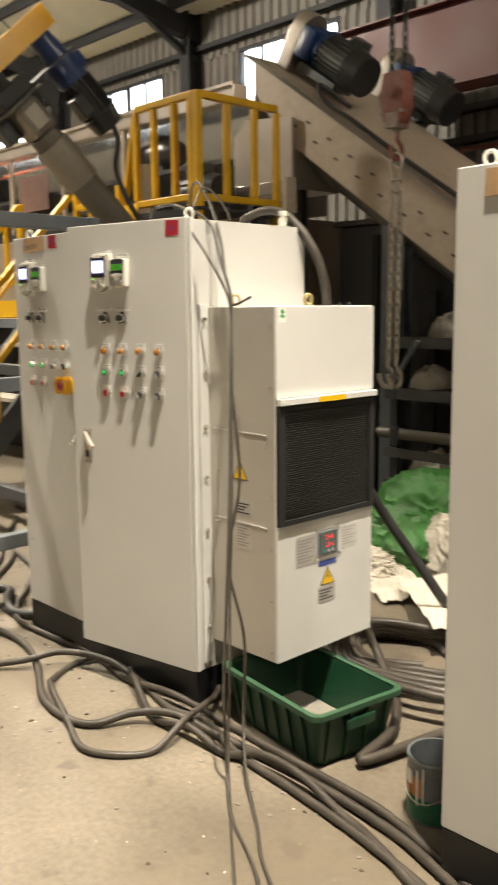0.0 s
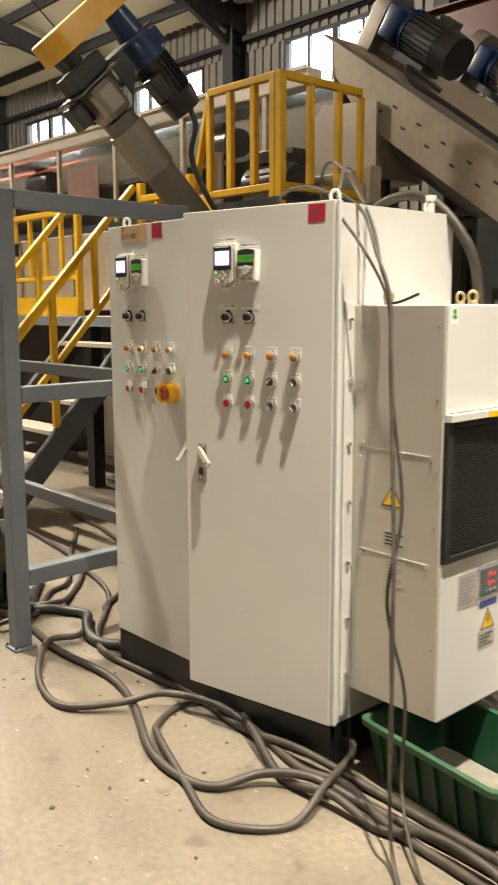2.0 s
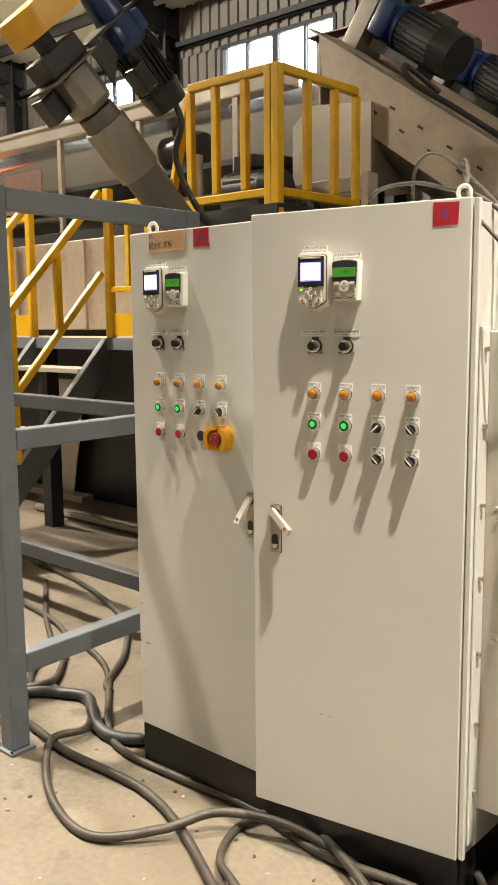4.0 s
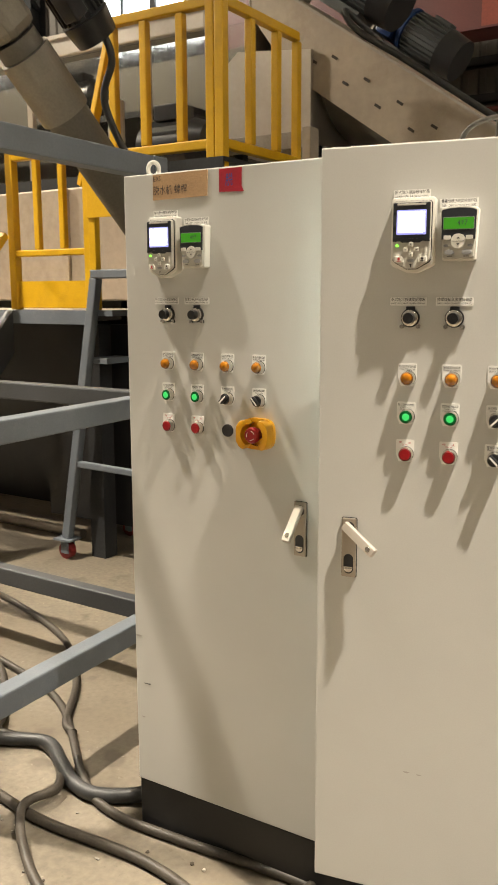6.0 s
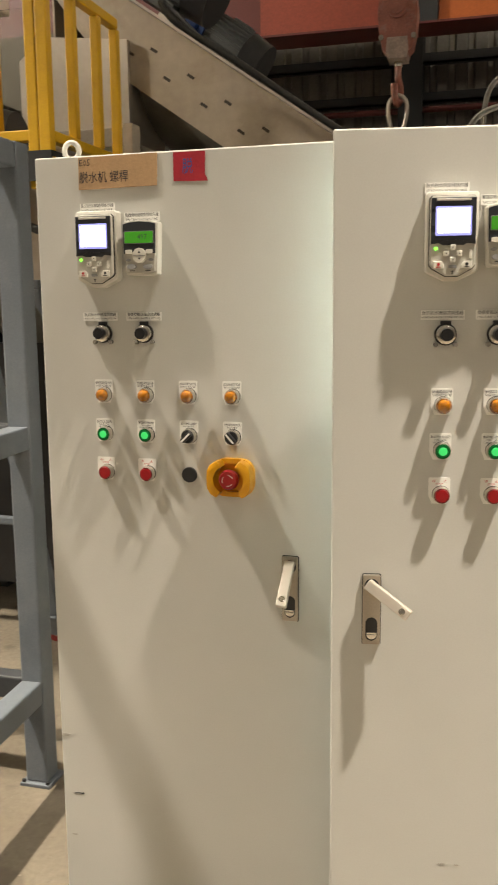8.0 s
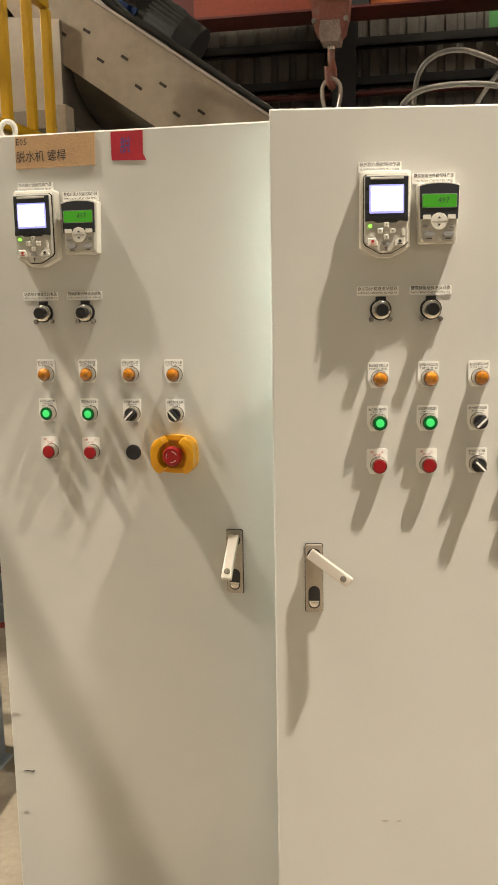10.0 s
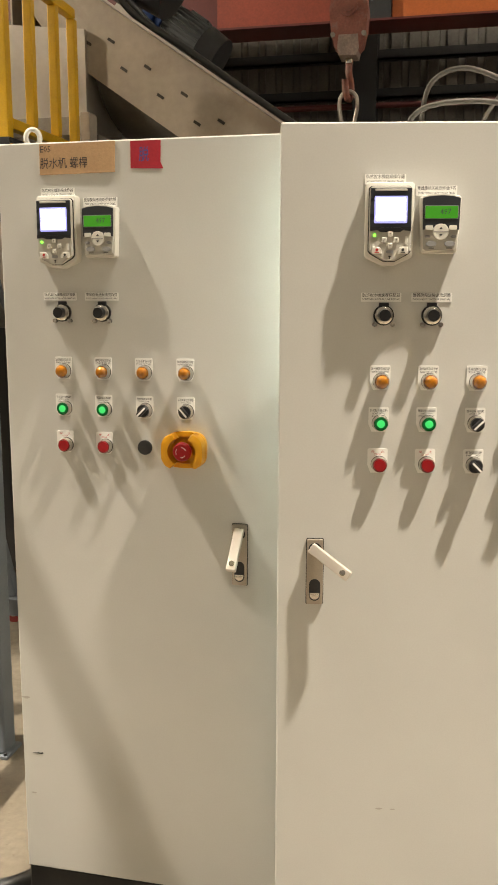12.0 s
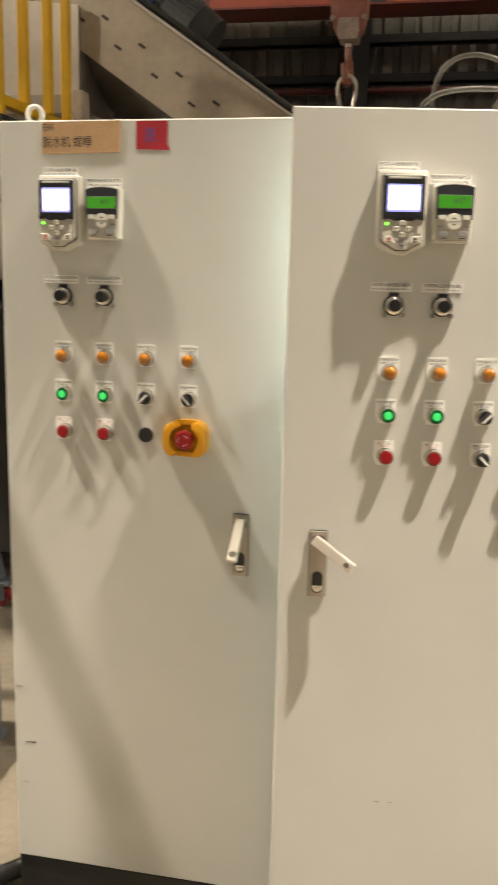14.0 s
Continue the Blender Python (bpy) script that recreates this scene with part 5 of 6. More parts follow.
def sheet(name, a, b, c, d, material, label, category, seed, amp=0.03):
    """A crumpled piece of sheet spanned between four corners, with thickness."""
    bm = B()
    n = 36
    off = V(seed * 2.3, seed * 1.1, seed * 0.7)
    a, b, c, d = Vector(a), Vector(b), Vector(c), Vector(d)
    up = (b - a).cross(d - a).normalized()
    rows = []
    for i in range(n + 1):
        row = []
        for j in range(n + 1):
            s_, t_ = i / n, j / n
            s2 = s_ + 0.05 * noise.noise(V(t_ * 4, 0.5, 0) + off)
            t2 = t_ + 0.05 * noise.noise(V(s_ * 4, 1.5, 0) + off)
            q = (a * (1 - s2) + b * s2) * (1 - t2) + (d * (1 - s2) + c * s2) * t2
            r = (1 - abs(noise.noise(V(s_ * 2.2, t_ * 2.2, 0) + off))) ** 2 + 0.5 * (1 - abs(noise.noise(V(s_ * 5, t_ * 4, 3) + off))) ** 2 + 0.2 * noise.noise(V(s_ * 13, t_ * 13, 5) + off)
            row.append(bm.verts.new(q + up * amp * (r - 0.9)))
        rows.append(row)
    for i in range(n):
        for j in range(n):
            bm.faces.new((rows[i][j], rows[i + 1][j], rows[i + 1][j + 1], rows[i][j + 1]))
    r = bmesh.ops.extrude_face_region(bm, geom=bm.faces[:])
    for g in r["geom"]:
        if isinstance(g, bmesh.types.BMVert):
            g.co -= up * 0.003
    for v in bm.verts:
        v.co.z = max(v.co.z, FZ + 0.002)
    return single(name, bm, material, label, category, smooth=True)


bundle("tarpaulin", 0.28, 2.16, 1.08, 0.86, 0.60, TARPG, "crumpled bright green tarpaulin bundle on the floor", "tarpaulin", 1, hollow=0.22)
bundle("woven_sack", 0.66, 1.98, 0.62, 0.40, 0.44, SACK, "stuffed dirty white woven sack beside the tarpaulin", "sack", 2, turn=25, ridges=1.4)
bundle("woven_sack", 0.17, 1.72, 0.46, 0.40, 0.17, SACK, "small crumpled white sack against the tarpaulin", "sack", 3, turn=-20, ridges=2.2)
sheet("plastic_sheet", (0.54, 1.50, 0.06), (1.12, 0.98, 0.09), (1.30, 1.20, 0.11), (0.90, 1.58, 0.15), SACK, "flattened white plastic sack lying by the cables", "sack", 4)
sheet("plastic_sheet", (1.22, 0.86, -0.03), (1.44, 0.72, -0.03), (1.55, 0.92, 0.0), (1.30, 1.05, 0.03), SACK, "small torn white sack by the cables", "sack", 5, 0.05)
sheet("plastic_sheet", (0.20, 1.64, -0.03), (0.55, 1.36, -0.03), (0.66, 1.60, 0.0), (0.34, 1.80, 0.04), SACK, "crumpled dirty plastic sheet on the floor", "sack", 8, 0.05)
crumpled("debris_heap", 0.95, 1.75, 0.7, 0.55, 0.28, DUST, "heap of grey dusty rags and debris", "debris", 6)

# ---- grey box-section frame beside the cabinet ----
frame_rack = root("steel_frame", pose(0, 0, 0), "grey painted box-section steel frame standing beside the cabinet", "steel frame")
FH = 1.868
P1, P2, P3 = V(-0.808, -0.232, 0), V(-0.850, 0.690, 0), V(-2.70, 0.735, 0)


def section(name, a, b, parent, w=0.1, h=0.08, material=GREYP, bev=0.006):
    bm = B()
    beam(bm, a, b, w, h, bev)
    return part(name, bm, material, parent)


# The far posts and beams are coloured darker than the near ones.
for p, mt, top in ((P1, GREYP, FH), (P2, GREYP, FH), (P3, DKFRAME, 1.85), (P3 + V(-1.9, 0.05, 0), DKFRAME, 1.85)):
    x, y = p.x, p.y
    boxpart("post", (x - 0.036, y - 0.036, FZ + 0.012), (x + 0.036, y + 0.036, top), mt, frame_rack, 0.006)
    boxpart("foot_plate", (x - 0.05, y - 0.05, FZ), (x + 0.05, y + 0.05, FZ + 0.0115), mt, frame_rack, 0.002)
    for sx in (-0.04, 0.04):
        bm = B()
        cyl(bm, (x + sx, y - 0.042, FZ + 0.0116), (x + sx, y - 0.042, FZ + 0.02), 0.006, seg=6)
        part("bolt", bm, DARK, frame_rack)
d12, d23 = (P2 - P1).normalized(), (P3 - P2).normalized()
for z, h in ((1.831, 0.07), (1.042, 0.068), (0.262, 0.072)):
    section("beam", P1 + d12 * 0.037 + V(0, 0, z), P2 - d12 * 0.037 + V(0, 0, z), frame_rack, 0.066, h)
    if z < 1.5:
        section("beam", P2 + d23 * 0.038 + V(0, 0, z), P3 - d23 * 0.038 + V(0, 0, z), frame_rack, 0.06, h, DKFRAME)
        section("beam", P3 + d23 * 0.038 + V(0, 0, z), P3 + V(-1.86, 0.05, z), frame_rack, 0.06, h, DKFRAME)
for z in (0.21, 0.31, 0.98, 1.10):
    bm = B()
    cyl(bm, (P3.x, P3.y - 0.036, z), (P3.x, P3.y - 0.046, z), 0.012, seg=6)
    part("bolt", bm, CHAIN, frame_rack)
boxpart("clamp", (P3.x - 0.05, P3.y - 0.05, 1.72), (P3.x + 0.09, P3.y + 0.05, 1.80), DARK, frame_rack, 0.006)

# ---- hand pallet truck ----
jack = root("hand_pallet_truck", pose(-1.36, -0.10, FZ), "dirty grey hand pallet truck with black steering wheels", "pallet truck")
for y in (-0.09, 0.05):
    bm = B()
    cyl(bm, (0, y, 0.088), (0, y + 0.05, 0.088), 0.086, seg=28)
    wh = part("steer_wheel", bm, BLACKPL, jack, smooth=True)
    bm = B()
    cyl(bm, (0, y - 0.003, 0.088), (0, y + 0.053, 0.088), 0.028, seg=16)
    part("hub", bm, CHAIN, wh, smooth=True)
boxpart("axle_block", (-0.05, -0.037, 0.05), (0.05, 0.047, 0.2), JACK, jack, 0.01)
bm = B()
cyl(bm, (0.02, 0.0, 0.2), (0.02, 0.0, 0.46), 0.055, 0.045, 20)
part("pump_cylinder", bm, JACK, jack, smooth=True)
bm = B()
prism(bm, [(-0.16, 0.17), (0.09, 0.2), (0.12, 0.36), (0.05, 0.44), (-0.16, 0.40)], 0.22, Matrix(((1, 0, 0, 0), (0, 0, 1, -0.11), (0, 1, 0, 0), (0, 0, 0, 1))), 0.015)
part("pump_housing", bm, JACK, jack)
section("handle_pole", (0.10, 0.0, 0.34), (0.0, 0.0, 1.02), jack, 0.04, 0.03, MOTORB)
bm = B()
tube(bm, smooth_path([(0.0, 0, 1.02), (-0.01, -0.1, 1.07), (-0.02, -0.1, 1.18), (-0.025, 0, 1.21), (-0.02, 0.1, 1.18), (-0.01, 0.1, 1.07)], 5, True), 0.017, 10, True)
part("handle_loop", bm, MOTORB, jack, smooth=True)
for y in (-0.26, 0.11):
    boxpart("fork", (-1.35, y, 0.08), (-0.15, y + 0.15, 0.13), JACK, jack, 0.008)
    boxpart("fork_root", (-0.20, y, 0.1305), (-0.14, y + 0.15, 0.32), JACK, jack, 0.006)
    bm = B()
    cyl(bm, (-1.2, y + 0.04, 0.04), (-1.2, y + 0.11, 0.04), 0.04, seg=18)
    part("load_roller", bm, BLACKPL, jack, smooth=True)

# ---- platform, stairs and yellow rails ----
DZ, DY = 1.335, 1.76
deck = root("platform", pose(-4, DY, 0), "dark steel platform with a grey edge beam", "platform")
boxpart("deck_plate", (-2.6, 0.0, DZ - 0.012), (1.87, 0.56, DZ), SSD, deck)
boxpart("edge_beam", (-2.6, -0.012, DZ - 0.075), (1.87, -0.002, DZ - 0.001), GREYP, deck)
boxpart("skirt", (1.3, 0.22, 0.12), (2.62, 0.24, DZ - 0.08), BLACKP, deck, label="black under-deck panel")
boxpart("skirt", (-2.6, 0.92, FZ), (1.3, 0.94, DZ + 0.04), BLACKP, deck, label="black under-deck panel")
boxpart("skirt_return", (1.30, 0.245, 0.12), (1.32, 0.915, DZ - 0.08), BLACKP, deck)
for x in (-2.5, -0.9, 0.45, 1.8):
    boxpart("leg", (x - 0.05, 0.08, FZ), (x + 0.05, 0.18, DZ - 0.0765), DARK, deck)
bm = B()
cyl(bm, (-0.1, 0.36, FZ + 0.029), (1.45, 0.33, FZ + 0.029), 0.028, seg=14)
single("floor_tube", bm, SS, "bright stainless tube lying by the platform", "pipe", m=pose(-4, DY, 0), smooth=True)
bm = B()
prism(bm, [(0, 0), (0.44, 0), (0.60, 0.95), (0.16, 0.95)], 0.012)
pl = single("leaning_plate", bm, SS, "stainless plate leaning under the platform", "metal plate", m=Matrix.Translation((-4.66, 2.58, FZ + 0.062)) @ Matrix.Rotation(radians(88), 4, "X"))
bm = B()
box(bm, (0.08, 0.10, 0.0125), (0.13, 0.15, 0.0132))
part("green_sticker", bm, mat("plate_green", (0.03, 0.25, 0.1), 0.5, bump=0), pl)

bm = B()
box(bm, (-4.86, 2.50, FZ + 0.001), (-4.02, 2.62, FZ + 0.06), 0.004)
single("floor_bar", bm, SSB, "bright stainless bar on the floor under the leaning plate", "metal bar")

stairs = root("stairs", pose(0, 0, 0), "steel stairs with grey stringers up to the platform", "stairs")
SL = 1.09
for x in (-2.72, -3.50):
    bm = B()
    y_foot = DY - (DZ - FZ) / SL
    poly = [(DY - 0.013, DZ), (DY - 0.013, DZ - 0.24), (y_foot + 0.22 / SL - 0.02, FZ), (y_foot - 0.02, FZ)]
    prism(bm, poly, 0.05, Matrix(((0, 0, 1, x - 0.025), (1, 0, 0, 0), (0, 1, 0, 0), (0, 0, 0, 1))))
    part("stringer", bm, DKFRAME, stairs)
for k in range(6):
    z = DZ - 0.19 * (k + 1)
    y = DY - (DZ - z) / SL
    boxpart("tread", (-3.474, y - 0.04, z - 0.03), (-2.746, y + 0.17, z), WOODT, stairs, 0.003)


def rail_bar(parent, a, b, w=0.042, name="rail"):
    return section(name, a, b, parent, w, w, YEL, 0.006)


for x, lab in ((-2.72, ""), (-3.50, "")):
    hr = root("stair_handrail", pose(x, 0, 0), "yellow painted stair handrail with a mid rail", "handrail", "stair handrails")
    rail_bar(hr, (0, 1.74, 2.24), (0, 0.66, 2.24 - 1.08 * 1.075), 0.045, "top_rail")
    rail_bar(hr, (0, 1.74, 1.743), (0, 0.66, 1.743 - 1.08 * 1.087), 0.04, "mid_rail")
    rail_bar(hr, (0, 1.065, 0.60), (0, 1.065, 1.49), 0.042, "post")
    rail_bar(hr, (0, 1.40, 1.40), (0, 1.40, 1.85), 0.042, "baluster")
    rail_bar(hr, (0, 0.70, 0.24), (0, 0.70, 1.09), 0.042, "post")


def deck_rail(x0, x1, n):
    dr = root("deck_railing", pose(x0, DY + 0.03, DZ), "yellow platform railing with a toe board", "railing", "deck railings")
    L = x1 - x0
    rail_bar(dr, (0, 0, 0.82), (L, 0, 0.82), 0.045, "top_rail")
    rail_bar(dr, (0, 0, 0.305), (L, 0, 0.305), 0.036, "mid_rail")
    for x in (0.0, L):
        rail_bar(dr, (x, -0.001, 0.001), (x, -0.001, 0.93), 0.05, "post")
    for k in range(1, n):
        rail_bar(dr, (L * k / n, 0.001, 0.323), (L * k / n, 0.001, 0.798), 0.036, "baluster")
    boxpart("toe_board", (0.03, -0.012, 0.012), (L - 0.03, -0.004, 0.155), YEL, dr)
    return dr


deck_rail(-2.70, -2.14, 3)
deck_rail(-5.6, -3.56, 8)
g = root("yellow_gusset_post", pose(-2.10, DY + 0.02, DZ), "short yellow post with a broad gusset plate", "railing post")
boxpart("post", (-0.025, -0.02, 0.001), (0.02, 0.02, 0.80), YEL, g, 0.004)
boxpart("gusset", (-0.02, -0.03, 0.47), (0.22, -0.021, 0.78), YEL, g, 0.002)

# upper cage railing
CX0, CX1, CY0, CY1, CZ0, CZ1 = -1.985, -1.335, 1.83, 2.54, 2.115, 2.745
cage = root("platform_guardrail", pose(0, 0, 0), "yellow square-tube guardrail round the upper platform", "guardrail")
for z, nm in ((CZ1, "top_rail"), (CZ0, "bottom_rail")):
    rail_bar(cage, (CX0, CY0, z), (CX1 - 0.026, CY0, z), 0.046, nm)
    rail_bar(cage, (CX1, CY0 + 0.026, z), (CX1, CY1, z), 0.046, nm)
rail_bar(cage, (CX1, CY0, 1.9), (CX1, CY0, CZ1 + 0.02), 0.05, "corner_post")
rail_bar(cage, (CX1 - 0.052, CY0 - 0.001, 1.9), (CX1 - 0.052, CY0 - 0.001, CZ1 + 0.018), 0.048, "corner_post")
for x in (CX0, CX0 + 0.2, CX0 + 0.42):
    rail_bar(cage, (x, CY0 + 0.001, CZ0 + 0.024), (x, CY0 + 0.001, CZ1 - 0.024), 0.042, "baluster")
for y in (CY0 + 0.25, CY0 + 0.5, CY1):
    rail_bar(cage, (CX1 + 0.001, y, CZ0 + 0.024 if y < CY1 else 1.95), (CX1 + 0.001, y, CZ1 - 0.024), 0.042, "baluster")
rail_bar(cage, (CX0 - 0.01, CY0 + 0.01, CZ1 - 0.01), (CX0 - 0.33, CY0 + 0.1, CZ0 - 0.12), 0.045, "sloping_rail")
up = root("upper_platform", pose(0, 0, 0), "dark steel upper platform beside the machine", "platform")
boxpart("plate", (-2.05, 1.80, 2.03), (-1.30, 2.62, 2.05), DARK, up)
boxpart("edge_beam", (-2.05, 1.785, 1.93), (-1.30, 1.798, 2.049), DARK, up)
for x in (-2.0, -1.36):
    boxpart("leg", (x - 0.04, 2.35, FZ), (x + 0.04, 2.43, 2.029), DARK, up)

# ---- rolling ladder ----
lad = root("rolling_ladder", pose(-0.10, 0.125, FZ), "grey steel rolling ladder on red casters", "ladder")
for dy in (0.0, 0.55):
    section("side_leg", (-2.24, 1.62 + dy, 0.12), (-1.97, 1.62 + dy, 1.545), lad, 0.05, 0.05)
    section("top_bar", (-1.99, 1.62 + dy, 1.565), (-1.55, 1.62 + dy, 1.565), lad, 0.05, 0.045)
    section("back_leg", (-1.58, 1.62 + dy, 1.54), (-1.25, 1.62 + dy, 0.12), lad, 0.05, 0.05)
    section("rung", (-2.15, 1.62 + dy, 0.55), (-1.36, 1.62 + dy, 0.53), lad, 0.035, 0.035)
    for x in (-2.245, -1.245):
        boxpart("caster_plate", (x - 0.06, 1.57 + dy, 0.108), (x + 0.06, 1.67 + dy, 0.119), GREYP, lad)
        bm = B()
        cyl(bm, (x, 1.60 + dy, 0.048), (x, 1.64 + dy, 0.048), 0.047, seg=22)
        w = part("caster_wheel", bm, CASTER, lad, "dark red caster wheel", smooth=True)
        bm = B()
        cyl(bm, (x, 1.598 + dy, 0.048), (x, 1.642 + dy, 0.048), 0.02, seg=14)
        part("hub", bm, CHAIN, w)
        for s in (1.590, 1.642):
            boxpart("fork", (x - 0.022, s + dy, 0.035), (x + 0.03, s + 0.007 + dy, 0.107), GREYP, lad)
for z in (0.8, 1.1, 1.35):
    t = (z - 0.12) / 1.425
    boxpart("step", (-2.24 + 0.27 * t, 1.645, z), (-2.24 + 0.27 * t + 0.12, 2.145, z + 0.03), GREYP, lad)

# ---- long stainless machine behind the platform ----
mach = root("washing_line", pose(0, 0, 0), "long stainless machine with clear side panels", "machine")
boxpart("tank", (-9.5, 2.36, 1.38), (-1.5, 4.2, 2.06), SSD, mach, 0.01)
boxpart("tank_base", (-9.5, 2.72, FZ), (-1.5, 4.1, 1.375), DARK, mach)
for x in (-8.2, -6.9, -5.6, -4.6, -3.7, -2.85, -2.1):
    boxpart("tank_rib", (x, 2.335, 1.385), (x + 0.03, 2.3585, 2.055), SSD, mach, 0.003)
boxpart("mid_band", (-14, 2.93, 2.062), (-2.25, 2.98, 2.22), DARK, mach)
bm = B()
box(bm, (-14, 2.94, 3.02), (-2.2, 3.10, 3.15), 0.012)
part("top_trough", bm, SSB, mach, "bright stainless top rail")
boxpart("top_lip", (-14, 2.925, 3.135), (-2.2, 2.9385, 3.16), SSB, mach)
for k in range(11):
    x = -13.2 + k * 1.05
    boxpart("mullion", (x, 2.95, 2.222), (x + 0.05, 2.99, 3.019), SSD, mach, 0.003)
    p = boxpart("clear_panel", (x + 0.052, 2.965, 2.23), (x + 1.048, 2.971, 3.015), PVC, mach)
    p.visible_shadow = False
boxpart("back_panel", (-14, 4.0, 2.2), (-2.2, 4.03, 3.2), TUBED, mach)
boxpart("red_panel", (-5.62, 2.940, 2.44), (-5.04, 2.9485, 2.80), mat("dusty_red_sheet", (0.20, 0.115, 0.095), 0.5, var=0.2, bump=0.02), mach, label="dusty red cover panel")
boxpart("inner_shelf", (-14, 2.995, 2.57), (-2.4, 3.95, 2.61), DARK, mach)
for x, w in ((-7.85, 1.4), (-6.45, 1.15)):
    bm = B()
    box(bm, (-w / 2, -0.16, 0), (w / 2, 0.26, 0.012))
    single("orange_sheet", bm, ORSHEET, "bright orange plastic sheet inside the machine", "sheet", m=pose(x, 3.22, 2.93, 20, 0, 0))
for x, z in ((-6.5, 2.611), (-3.4, 2.611), (-8.3, 2.611)):
    mo = root("drive_motor", pose(x, 3.17, z), "black electric drive motor inside the machine", "motor", "small drive motors")
    bm = B()
    cyl(bm, (-0.2, 0, 0.16), (0.14, 0, 0.16), 0.13, seg=24)
    part("body", bm, MOTORB, mo, smooth=True)
    bm = B()
    cyl(bm, (0.141, 0, 0.16), (0.22, 0, 0.16), 0.135, 0.11, 24)
    part("fan_cowl", bm, MOTORB, mo, smooth=True)
    boxpart("foot", (-0.15, -0.1, 0.0), (0.1, 0.1, 0.06), MOTORB, mo)
    boxpart("terminal_box", (-0.1, -0.06, 0.27), (0.04, 0.06, 0.34), MOTORB, mo, 0.006)
# pump seen through the guardrail
pump = root("pump_motor", pose(-2.05, 2.5, 2.05), "black pump motor on the upper platform", "motor")
bm = B()
cyl(bm, (-0.24, 0, 0.2), (0.1, 0, 0.2), 0.14, seg=26)
part("body", bm, MOTORB, pump, smooth=True)
for k in range(14):
    a = radians(k * 360 / 14)
    boxpart("fin", (-0.2, 0.137 * math.cos(a) - 0.004, 0.2 + 0.137 * math.sin(a) - 0.004), (0.06, 0.152 * math.cos(a) + 0.004, 0.2 + 0.152 * math.sin(a) + 0.004), MOTORB, pump)
bm = B()
cyl(bm, (0.101, 0, 0.2), (0.2, 0, 0.2), 0.15, 0.12, 26)
part("fan_cowl", bm, MOTORB, pump, smooth=True)
boxpart("terminal_box", (-0.15, -0.08, 0.34), (0.02, 0.08, 0.43), MOTORB, pump, 0.008)
boxpart("foot", (-0.2, -0.12, 0.001), (0.06, 0.12, 0.06), MOTORB, pump)
hop = root("hopper_box", pose(0, 0, 0), "weathered stainless hopper box beside the conveyor", "hopper")
bm = B()
prism(bm, [(-1.93, 2.24), (-1.33, 2.24), (-1.33, 2.72), (-1.80, 2.77), (-1.93, 2.66)], 0.5, Matrix(((1, 0, 0, 0), (0, 0, 1, 2.69), (0, 1, 0, 0), (0, 0, 0, 1))), 0.0)
part("shell", bm, SSB, hop)
boxpart("flange", (-1.95, 2.672, 2.21), (-1.31, 2.6885, 2.30), SS, hop, 0.003)
boxpart("bracket", (-1.32, 2.58, 2.06), (-1.27, 2.68, 2.30), SSD, hop, 0.004)
for x in (-1.9, -1.4):
    boxpart("leg", (x, 2.8, FZ), (x + 0.06, 2.86, 2.238), DARK, hop)

# ---- inclined screw auger with yellow chain guard ----
az = V(-0.12, -0.68, 0.73).normalized()
ay = (V(0.06, 0.72, 0.69) - az * V(0.06, 0.72, 0.69).dot(az)).normalized()
ax = ay.cross(az)
AM = Matrix((ax, ay, az)).transposed().to_4x4()
AM.translation = (-1.77, 1.25, 2.20)
aug = root("screw_auger", AM, "inclined steel screw auger with a yellow chain guard", "screw conveyor")
bm = B()
cyl(bm, (0, 0, -2.2), (0, 0, 0.0), 0.098, seg=32)
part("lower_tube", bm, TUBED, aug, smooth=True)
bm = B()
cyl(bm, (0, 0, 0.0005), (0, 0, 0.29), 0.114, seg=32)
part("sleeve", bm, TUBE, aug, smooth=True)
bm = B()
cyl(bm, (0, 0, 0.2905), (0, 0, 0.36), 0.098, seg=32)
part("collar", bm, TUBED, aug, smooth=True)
bm = B()
box(bm, (-0.1, -0.095, 0.3605), (0.1, 0.095, 0.58), 0.045)
part("inlet_duct", bm, TUBE, aug, "grey rounded duct section")
boxpart("flange_plate", (-0.15, -0.17, 0.581), (0.15, 0.13, 0.593), TUBED, aug, 0.003)
boxpart("drop_chute", (-0.115, -0.20, 0.43), (-0.01, -0.099, 0.565), BLACKP, aug, 0.006, "black drop chute")
boxpart("bearing_block", (-0.09, -0.13, 0.594), (0.09, 0.12, 0.70), DARK, aug, 0.012)
bm = B()
cyl(bm, (0, 0, 0.7005), (0, 0, 0.775), 0.05, seg=20)
part("shaft", bm, DARK, aug, smooth=True)
bm = B()
prism(bm, stadium(0.0, 0.40, 0.14, 14), 0.13, pose(0, 0, 0.776), 0.01)
part("chain_guard", bm, YELG, aug, "yellow painted chain guard", smooth=True)
boxpart("motor_plate", (-0.10, 0.135, 0.605), (0.10, 0.50, 0.618), DARK, aug, 0.003)
for x in (-0.12, 0.12):
    bm = B()
    prism(bm, [(0.10, 0.40), (0.10, 0.579), (0.22, 0.579), (0.22, 0.50)], 0.01, Matrix(((0, 0, 1, x - 0.005), (1, 0, 0, 0), (0, 1, 0, 0), (0, 0, 0, 1))))
    part("gusset", bm, DARK, aug)
gm = root("gear_motor", AM @ pose(0, 0.40, 0.0), "blue gearbox with a black finned motor on the auger", "gear motor")
bm = B()
cyl(bm, (0, 0, 0.46), (0, 0, 0.604), 0.105, seg=26)
box(bm, (-0.09, -0.09, 0.48), (0.09, 0.12, 0.59), 0.02)
